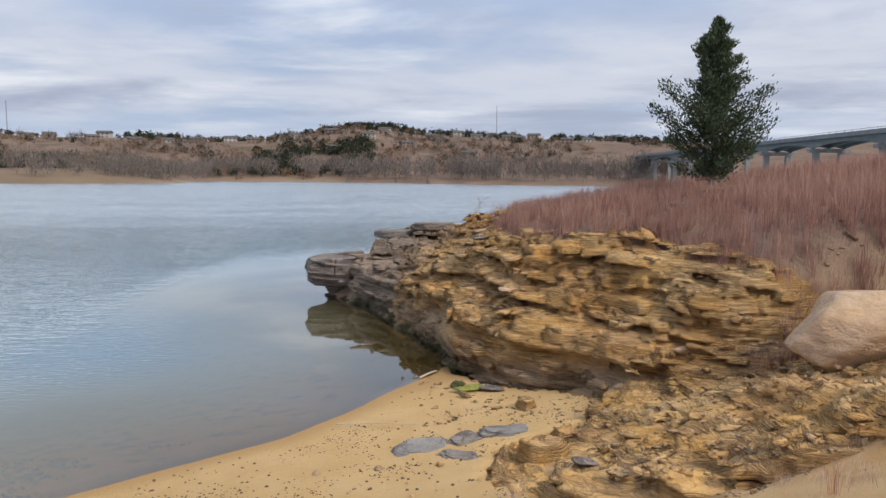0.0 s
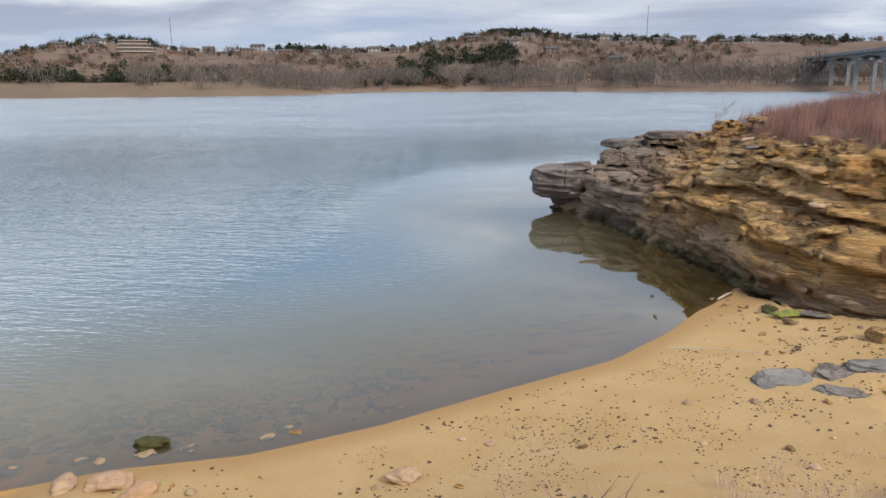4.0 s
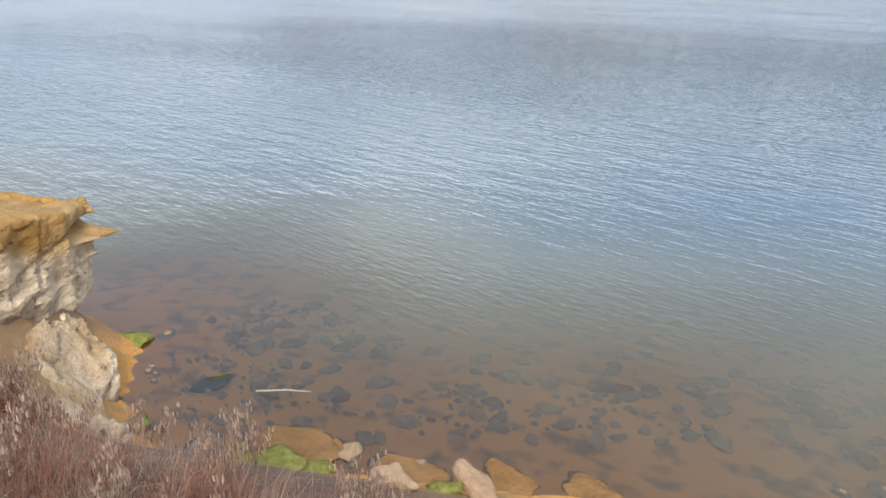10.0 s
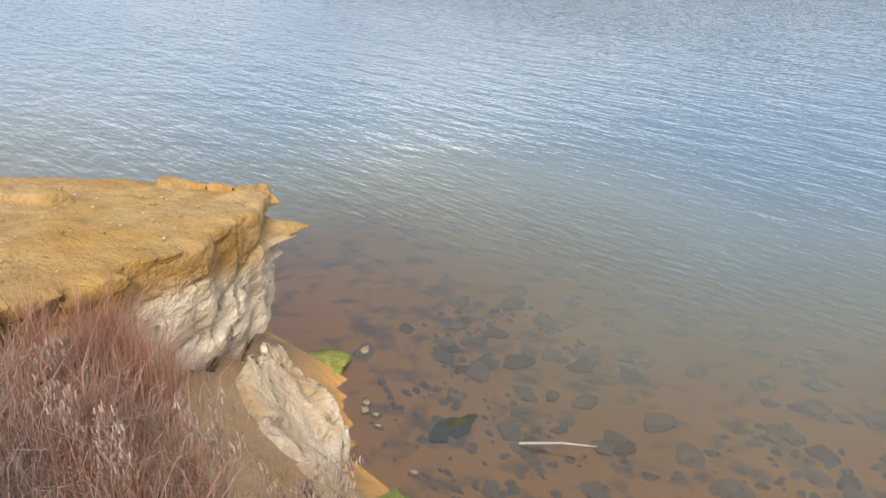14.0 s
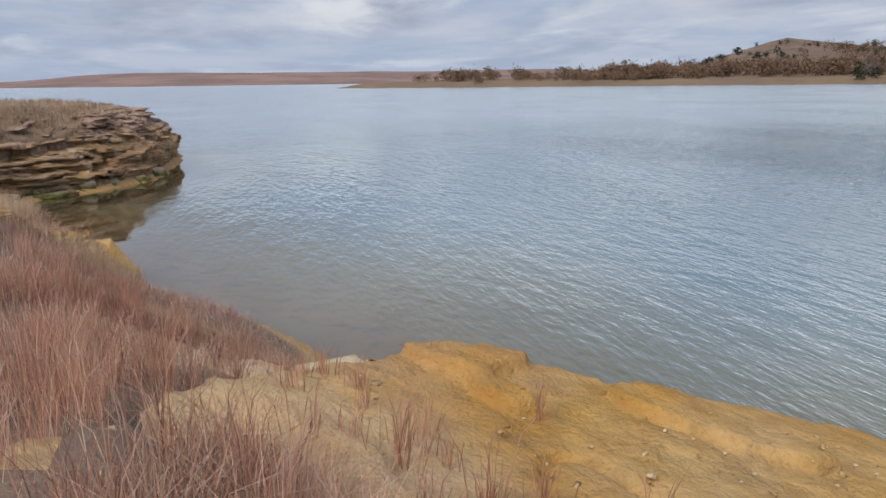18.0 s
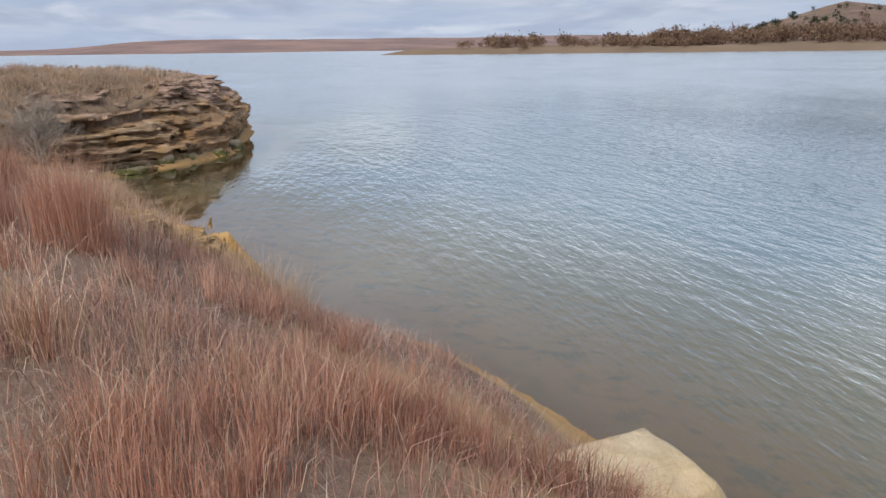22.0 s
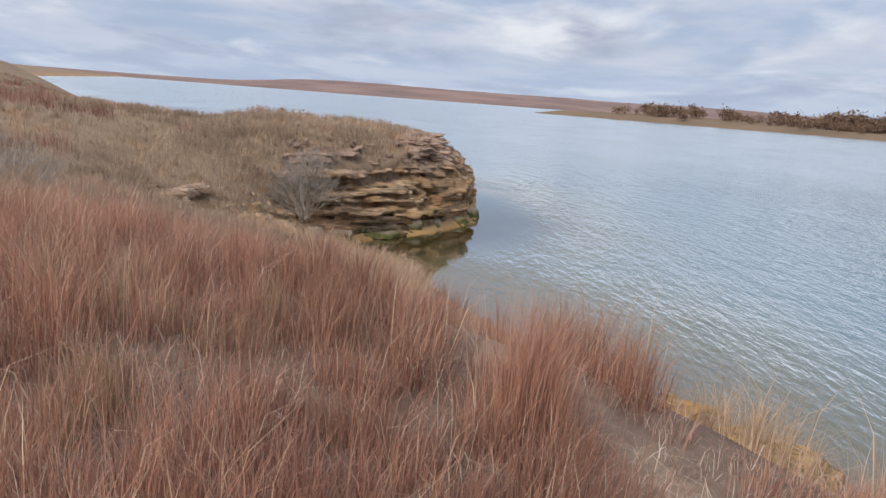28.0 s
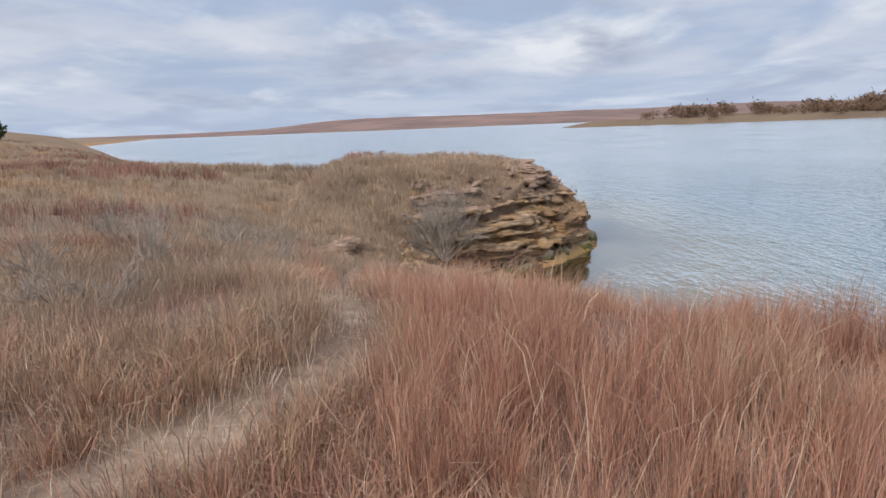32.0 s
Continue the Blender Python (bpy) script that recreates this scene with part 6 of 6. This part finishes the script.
def rubble(name, n, x0, x1, y0, y1, size, material, label, seed, rock="rock_outcrop"):
    """Broken chips lying on the rock, joined."""
    r = np.random.RandomState(seed)
    x, y = r.uniform(x0, x1, n), r.uniform(y0, y1, n)
    if rock == "rock_cape":
        k = inside(x, y, [(-22.6, 0.8), (-19.3, 2.6), (-19.9, 4.6), (-20.6, 5.0), (-21.6, 4.3)])
        x, y = x[k], y[k]
        n = len(x)
    z = np.maximum(top_of(rock, x, y), on_sheet(x, y))
    s_ = size * r.uniform(0.35, 1.3, n) * np.where(r.rand(n) < 0.08, 2.2, 1.0)
    box_ = np.array([[-1, -1, -1], [1, -1, -1], [1, 1, -1], [-1, 1, -1], [-1, -1, 1], [1, -1, 1], [1, 1, 1], [-1, 1, 1]], float)
    c = box_[None] * (1 + 0.35 * r.uniform(-1, 1, (n, 8, 3))) * s_[:, None, None] * np.stack([np.ones(n), r.uniform(0.4, 0.9, n), r.uniform(0.18, 0.5, n)], 1)[:, None]
    a = r.uniform(0, 6.28, n)
    co, si = np.cos(a)[:, None], np.sin(a)[:, None]
    V = np.stack([c[..., 0] * co - c[..., 1] * si + x[:, None], c[..., 0] * si + c[..., 1] * co + y[:, None], c[..., 2] + c[..., 0] * r.normal(0, 0.25, n)[:, None] + z[:, None]], 2).reshape(-1, 3)
    F = np.array([[0, 3, 2, 1], [4, 5, 6, 7], [0, 1, 5, 4], [1, 2, 6, 5], [2, 3, 7, 6], [3, 0, 4, 7]])
    L = (np.arange(n)[:, None, None] * 8 + F[None]).ravel()
    ob = array_mesh(name, V, L, np.full(6 * n, 4), material, {"weather": np.repeat(r.uniform(0, 0.7, n), 8), "wet": np.zeros(8 * n)}, False)
    return tagged(ob, label, "rubble", kind="stuff")


rubble("rock_rubble", 1500, 2.0, 10.5, 7.6, 14.0, 0.03, M_ROCK, "loose ochre chips and broken rock over the low ledges", 61)
rubble("rock_rubble", 900, -0.5, 9.0, 14.0, 30.0, 0.055, M_ROCK, "loose chips lying on the ledges of the slope", 62)
rubble("shelf_chips", 420, -23, -19, 0.5, 5.2, 0.013, M_CAPE, "small yellow chips and crumbs on the rock shelf", 63, "rock_cape")
sr = np.random.RandomState(64)
slab_meshes = [stone_mesh("loose_slab", (1, 0.62, 0.2), 400 + i, m, 3, 0.12, 0.3) for i, m in enumerate((M_ROCK, M_PALE, M_ROCK, M_TIP))]
for i in range(46):
    x, y = sr.uniform(1.6, 9.8), sr.uniform(8.0, 14.2)
    if i % 2:
        y = sr.uniform(13.5, 29)
        x = sr.uniform(0.2, 4.6) + (4 if y < 20 else 0) * sr.rand()
    s_ = sr.uniform(0.14, 0.42)
    ob = new("loose_slab", slab_meshes[sr.randint(4) if i % 3 else 0])
    ob.location, ob.rotation_euler, ob.scale = (x, y, float(top_of("rock_outcrop", np.array([x]), np.array([y]))[0]) + 0.02), (sr.normal(0, 0.12), sr.normal(0, 0.12), sr.uniform(0, 6.28)), (s_, s_, s_)
    tagged(ob, "loose broken sandstone slab lying on the ledges", "rock", "loose slabs on the ledges")
debris("sand_litter", 11000, -9, 4, 6.0, 15, 0.016, M_PEBBLE, "leaf scraps and plant litter strewn over the sand",
       lambda x, y, dn: (dn > 0.7) & (vnoise(x * 1.3, y * 1.3 + 8) + 0.4 * vnoise(x * 5, y * 5) + 0.5 * sm((dn - 3) / 3) > 0.12) & (signed(x, y, ROCK_BASE, ROCK_POLY) < 0.0))


def stick(name, a, b, rad, label):
    bm = bmesh.new()
    a, b = Vector(a), Vector(b)
    mid = (a + b) / 2 + Vector((0.02, 0.03, 0.015))
    tube(bm, a, mid, rad, rad * 0.85, 7)
    tube(bm, mid, b, rad * 0.85, rad * 0.5, 7)
    ob = part(name, bm, M_DRIFT)
    return tagged(ob, label, "driftwood")


stick("driftwood_stick", (-0.42, 17.75, 0.05), (0.05, 18.35, 0.07), 0.03, "short bleached stick lying at the water line")
stick("driftwood_stick", (-2.2, 14.2, 0.13), (-0.6, 13.9, 0.2), 0.012, "thin dark twig lying across the sand")
stick("driftwood_stick", (-17.7, 5.95, 0.02), (-17.1, 6.3, 0.10), 0.012, "pale reed stem lying in the shallows")


# ---------------------------------------------------------------- the far shore
def polar(hd, r):
    a = np.radians(hd)
    return -8 - np.sin(a) * r, 1 + np.cos(a) * r


def far_trees(name, HD, R, H, W, material, label, per=70, twiggy=False, seed=1, leaf=0.16):
    """A wood too far to count: crowns of many small flakes on thin trunks, in one mesh."""
    r = np.random.RandomState(seed)
    x, y = polar(HD, R)
    z, dn, df = ground_height(x, y)
    k = df > 3
    x, y, z, H, W = x[k], y[k], z[k], H[k], W[k]
    n = len(x)
    u = r.normal(0, 1, (n, per, 3))
    u /= np.linalg.norm(u, axis=2)[..., None]
    u *= r.uniform(0.35, 1.0, (n, per, 1)) ** 0.5
    lump = 1 + 0.25 * r.normal(0, 1, (n, per, 1))
    c = u * lump * np.stack([W / 2, W / 2, H * 0.46], 1)[:, None]
    c[..., 2] += (H * 0.52)[:, None]
    c += np.stack([x, y, z], 1)[:, None]
    sz_ = (leaf * np.minimum(H, W))[:, None, None] * r.uniform(0.6, 1.5, (n, per, 1))
    e1 = r.normal(0, 1, (n, per, 3)) * sz_ * np.array([0.25, 0.25, 1.6] if twiggy else [1, 1, 0.8])
    e2 = r.normal(0, 1, (n, per, 3)) * sz_ * (0.3 if twiggy else 1.0)
    V = np.stack([c, c + e1, c + e2], 2).reshape(-1, 3)
    T = np.stack([np.stack([x - 0.01 * H, y, z - 0.5], 1), np.stack([x + 0.01 * H, y, z - 0.5], 1), np.stack([x, y, z + 0.8 * H], 1)], 1).reshape(-1, 3)
    V = np.concatenate([V, T])
    ob = array_mesh(name, V, np.arange(len(V)), np.full(len(V) // 3, 3), material, None, False)
    return tagged(ob, label, "trees", kind="stuff")


fr = np.random.RandomState(17)


def shore_radius(hd):
    """How far away the far shore lies in a direction."""
    r = np.arange(200, 900, 4.0)
    x, y = polar(np.asarray(hd, float)[:, None], r[None])
    return r[np.argmax(inside(x, y, FAR_POLY), axis=1)]


def belt(n, h0, h1, r0, r1, ht0, ht1, wide, clump=0.0):
    hd = fr.uniform(h0, h1, n)
    if clump:
        hd = hd[vnoise(hd * clump, hd * 0) > -0.2]
    R = shore_radius(hd) + fr.uniform(r0, r1, len(hd))
    H = fr.uniform(ht0, ht1, len(hd))
    return hd, R, H, H * fr.uniform(wide * 0.7, wide * 1.3, len(hd))


far_trees("bare_thicket", *belt(260, -24, 7, 10, 75, 9, 16, 0.62), M_FARBARE, "belt of grey leafless cottonwoods along the far shore", 240, True, 2, 0.09)
far_trees("bare_thicket", *belt(150, 8, 20, 16, 90, 8, 14, 0.65), M_FARBARE, "belt of grey leafless trees behind the far flats", 240, True, 3, 0.09)
far_trees("bare_thicket", *belt(170, 18, 47, 14, 120, 5, 13, 0.8, 0.5), M_FARBARE, "loose grey leafless trees behind the sandy flats", 240, True, 4, 0.09)
far_trees("rusty_wood", *belt(170, 44, 63, 35, 130, 6, 12, 0.9), M_FARBROWN, "rusty brown wood behind the pale bank", 300, False, 5, 0.075)
far_trees("point_trees", *belt(110, 55, 75, 25, 80, 3, 9, 1.0, 0.9), M_FARBROWN, "dark scattered trees along the low far spit", 260, False, 6, 0.08)
far_trees("rusty_brush", *belt(60, 60, 77, 12, 60, 3, 6, 1.2), M_FARBROWN, "rusty low brush along the far spit", 160, False, 7, 0.09)


def hillside(n, h0, h1, r0, r1, ht0, ht1, wide, lim=-0.1):
    hd, R = fr.uniform(h0, h1, n), fr.uniform(r0, r1, n)
    k = vnoise(hd * 0.35, R * 0.012) > lim
    H = fr.uniform(ht0, ht1, k.sum())
    return hd[k], R[k], H, H * fr.uniform(wide * 0.7, wide * 1.3, k.sum())


far_trees("hill_junipers", *hillside(900, -24, 60, 520, 930, 3, 6.5, 1.0), M_FARGREEN, "dark junipers dotted over the far hillside", 90, False, 8, 0.13)
far_trees("hill_junipers", *hillside(420, 1, 10, 540, 760, 4, 8, 1.0, -0.45), M_FARGREEN, "dense dark juniper wood on the far slope", 120, False, 9, 0.13)
far_trees("hill_junipers", *hillside(330, 22, 47, 470, 640, 4, 8, 1.0, -0.3), M_FARGREEN, "dark wood at the foot of the far hills", 120, False, 10, 0.13)
far_trees("hill_brush", *hillside(1400, -24, 50, 520, 930, 3, 6, 1.5, -0.35), M_FARBROWN, "rusty brush over the far hillside", 80, False, 11, 0.13)
far_trees("hill_brush", *hillside(420, -24, 30, 560, 860, 5, 10, 1.1), M_FARBARE, "grey bare trees on the far hillside", 60, True, 12, 0.15)
far_trees("ridge_trees", *hillside(700, -22, 36, 880, 960, 3, 9, 0.9, -0.3), M_FARGREEN, "dark pines along the far ridge", 110, False, 13, 0.13)
far_trees("ridge_trees", *hillside(70, -1.5, 3.5, 915, 950, 6, 11, 0.8, -1), M_FARGREEN, "tall dark pines crowning the far hill", 120, False, 14, 0.13)
far_trees("flat_bush", np.array([28.2]), np.array([440.0]), np.array([5.5]), np.array([7.0]), M_FARGREEN, "round dark bush alone on the sandy flats", 150, False, 15, 0.2)


def box(bm, x0, x1, y0, y1, z0, z1):
    v = [bm.verts.new((x, y, z)) for z in (z0, z1) for x, y in ((x0, y0), (x1, y0), (x1, y1), (x0, y1))]
    for f in ((3, 2, 1, 0), (4, 5, 6, 7), (0, 1, 5, 4), (1, 2, 6, 5), (2, 3, 7, 6), (3, 0, 4, 7)):
        bm.faces.new([v[i] for i in f])


def house(w, d, h, wall_mat, storeys, label):
    thing = empty("house")
    bm = bmesh.new()
    box(bm, -w / 2, w / 2, -d / 2, d / 2, -3, h)
    part("wall", bm, wall_mat, thing)
    bm = bmesh.new()
    e, rise = 0.7, d * 0.24
    pts = [(-w / 2 - e, -d / 2 - e, h), (w / 2 + e, -d / 2 - e, h), (w / 2 + e, 0, h + rise), (-w / 2 - e, 0, h + rise), (-w / 2 - e, d / 2 + e, h), (w / 2 + e, d / 2 + e, h)]
    lo = [bm.verts.new(p) for p in pts]
    hi = [bm.verts.new((p[0], p[1], p[2] + 0.35)) for p in pts]
    for f in ((0, 1, 2, 3), (3, 2, 5, 4)):
        bm.faces.new([hi[i] for i in f])
        bm.faces.new([lo[i] for i in reversed(f)])
    for a, b in ((0, 1), (1, 2), (2, 5), (5, 4), (4, 3), (3, 0)):
        bm.faces.new((lo[a], lo[b], hi[b], hi[a]))
    for a, b, c in ((0, 3, 4), (1, 2, 5)):
        bm.faces.new((lo[a], lo[b], lo[c]))
    part("roof", bm, M_ROOF, thing)
    for s_ in range(storeys):
        n = max(2, int(w / 4))
        for i in range(n):
            bm = bmesh.new()
            cx_ = -w / 2 + (i + 0.5) * w / n
            z0 = 0.9 + s_ * 2.9
            box(bm, cx_ - 0.8, cx_ + 0.8, -d / 2 - 0.08, -d / 2 + 0.05, z0, z0 + 1.5)
            part("window", bm, M_PANE, thing)
    return tagged(thing, label, "house", "houses on the far hills")


protos = [house(13, 9, 3.2, M_WALL, 1, "low pale house on the far ridge"), house(14, 10, 5.6, M_WALL, 2, "two-storey pale house on the far hill"),
          house(13, 9, 4.8, M_WALL_B, 2, "brown two-storey house on the far hill")]
sites = [(-18.5, 900, 0), (-15.8, 915, 1), (-13.4, 920, 0), (-11.6, 925, 1), (-10.2, 905, 0), (-8.9, 830, 0), (-7.4, 925, 2), (-6.3, 800, 0), (-5.2, 920, 2), (-3.9, 930, 0),
         (-1.0, 938, 2), (0.1, 925, 1), (-1.9, 860, 1), (1.9, 820, 1), (3.6, 810, 0), (4.2, 835, 0), (7.4, 940, 1), (9.6, 935, 0), (12.0, 930, 0), (14.2, 940, 0), (15.6, 925, 1),
         (16.6, 940, 0), (18.2, 935, 0), (20.1, 930, 1), (21.6, 940, 0), (23.4, 930, 0), (25.2, 925, 0), (28.3, 945, 2), (30.6, 900, 2), (31.8, 930, 1), (33.5, 870, 0), (35.2, 720, 1),
         (38.6, 560, 1), (43.0, 640, 0)]
for i, (hd, r, k) in enumerate(sites):
    x, y = polar(np.array([hd]), np.array([float(r)]))
    x, y = float(x[0]), float(y[0])
    r = r - (i * 53) % 130
    x, y = (float(v[0]) for v in polar(np.array([hd + 0.5 * math.sin(i * 2.3)]), np.array([float(r)])))
    k = (2, 0, 2, 1, 2)[i % 5]
    m = pose(x, y, zat(x, y) - 0.8, 0, 0, hd + ((i * 37) % 50 - 25))
    used = [q for q, p in enumerate(protos) if p.get("set")]
    if k not in used:
        protos[k].matrix_basis = m
        protos[k]["set"] = 1
    else:
        copy_thing(protos[k], m)

# a terraced dark house stepping down the hill
terr = empty("terraced_house", (0, 0, 0))
x, y = polar(np.array([28.6]), np.array([760.0]))
terr.matrix_basis = pose(float(x[0]), float(y[0]), zat(x[0], y[0]), 0, 0, 28)
for s_ in range(4):
    bm = bmesh.new()
    box(bm, -17 + s_, 15 - 2 * s_, -9 + 2 * s_, 9, 3.4 * s_ - (2 if s_ == 0 else 0), 3.4 * s_ + 2.7)
    part("storey", bm, M_WALL_B, terr)
    bm = bmesh.new()
    box(bm, -18.5 + s_, 16.5 - 2 * s_, -10.5 + 2 * s_, 9.3, 3.4 * s_ + 2.7, 3.4 * s_ + 3.4)
    part("balcony_slab", bm, M_WALL, terr)
tagged(terr, "dark terraced house with pale balcony slabs on the hillside", "house")

for hd, r, h in ((-8.4, 1000, 46), (26.3, 960, 40)):
    x, y = polar(np.array([hd]), np.array([float(r)]))
    t_ = empty("radio_mast", (float(x[0]), float(y[0]), zat(x[0], y[0])))
    bm = bmesh.new()
    tube(bm, (0, 0, -1), (0, 0, h), 0.42, 0.3, 6)
    part("pole", bm, M_STEEL, t_)
    for k in (0.35, 0.65, 0.95):
        bm = bmesh.new()
        tube(bm, (-1.2, 0, h * k), (1.2, 0, h * k), 0.12, 0.12, 5)
        part("cross_arm", bm, M_STEEL, t_)
    tagged(t_, "thin grey radio mast on the far ridge", "mast", "radio masts on the ridge")


# ---------------------------------------------------------------- the bridge
bridge = empty("bridge", (132, 230, 0))
bridge.rotation_euler = (0, 0, radians(-4.5))
Y0, Y1, DECK = -190.0, 196.0, 17.0
bm = bmesh.new()
box(bm, -6.2, 6.2, Y0, Y1, DECK - 0.45, DECK)
part("deck", bm, M_CONCRETE, bridge)
for sx_ in (-6.0, 5.7):
    bm = bmesh.new()
    box(bm, sx_, sx_ + 0.3, Y0, Y1, DECK + 0.004, DECK + 0.75)
    part("parapet", bm, M_CONCRETE, bridge)
    bm = bmesh.new()
    box(bm, sx_ + 0.1, sx_ + 0.2, Y0, Y1, DECK + 1.15, DECK + 1.25)
    for k in range(97):
        yy = Y0 + 4 * k
        box(bm, sx_ + 0.11, sx_ + 0.19, yy, yy + 0.1, DECK + 0.75, DECK + 1.15)
    part("railing", bm, M_STEEL, bridge)
spans = 11
for gx in (-4.6, 0.0, 4.6):
    for k in range(spans):
        a = Y0 + (Y1 - Y0) * k / spans
        b = Y0 + (Y1 - Y0) * (k + 1) / spans
        bm = bmesh.new()
        steps = 10
        rows = []
        for i in range(steps + 1):
            u = i / steps
            drop = 1.1 + 1.5 * (2 * u - 1) ** 2
            rows.append([bm.verts.new((gx + e, a + (b - a) * u, zz)) for e in (-0.25, 0.25) for zz in (DECK - 0.46, DECK - 0.46 - drop)])
        for p, q in zip(rows[:-1], rows[1:]):
            for i, j in ((0, 1), (3, 2), (1, 3), (2, 0)):
                bm.faces.new((p[i], p[j], q[j], q[i]))
        part("girder", bm, M_STEEL, bridge)
for k in range(1, spans):
    yy = Y0 + (Y1 - Y0) * k / spans
    bm = bmesh.new()
    box(bm, -4.6, -2.9, yy - 0.7, yy + 0.7, -5, DECK - 4.2)
    part("pier", bm, M_CONCRETE, bridge)
    bm = bmesh.new()
    box(bm, 2.9, 4.6, yy - 0.7, yy + 0.7, -5, DECK - 4.2)
    part("pier", bm, M_CONCRETE, bridge)
    bm = bmesh.new()
    box(bm, -6.0, 6.0, yy - 1.1, yy + 1.1, DECK - 4.2, DECK - 3.06)
    part("pier_cap", bm, M_CONCRETE, bridge)
for yy in (Y0 - 4, Y1):
    bm = bmesh.new()
    box(bm, -7, 7, yy, yy + 4, -2, DECK - 0.46)
    part("abutment", bm, M_CONCRETE, bridge)
tagged(bridge, "long concrete road bridge with grey arched girders", "bridge")
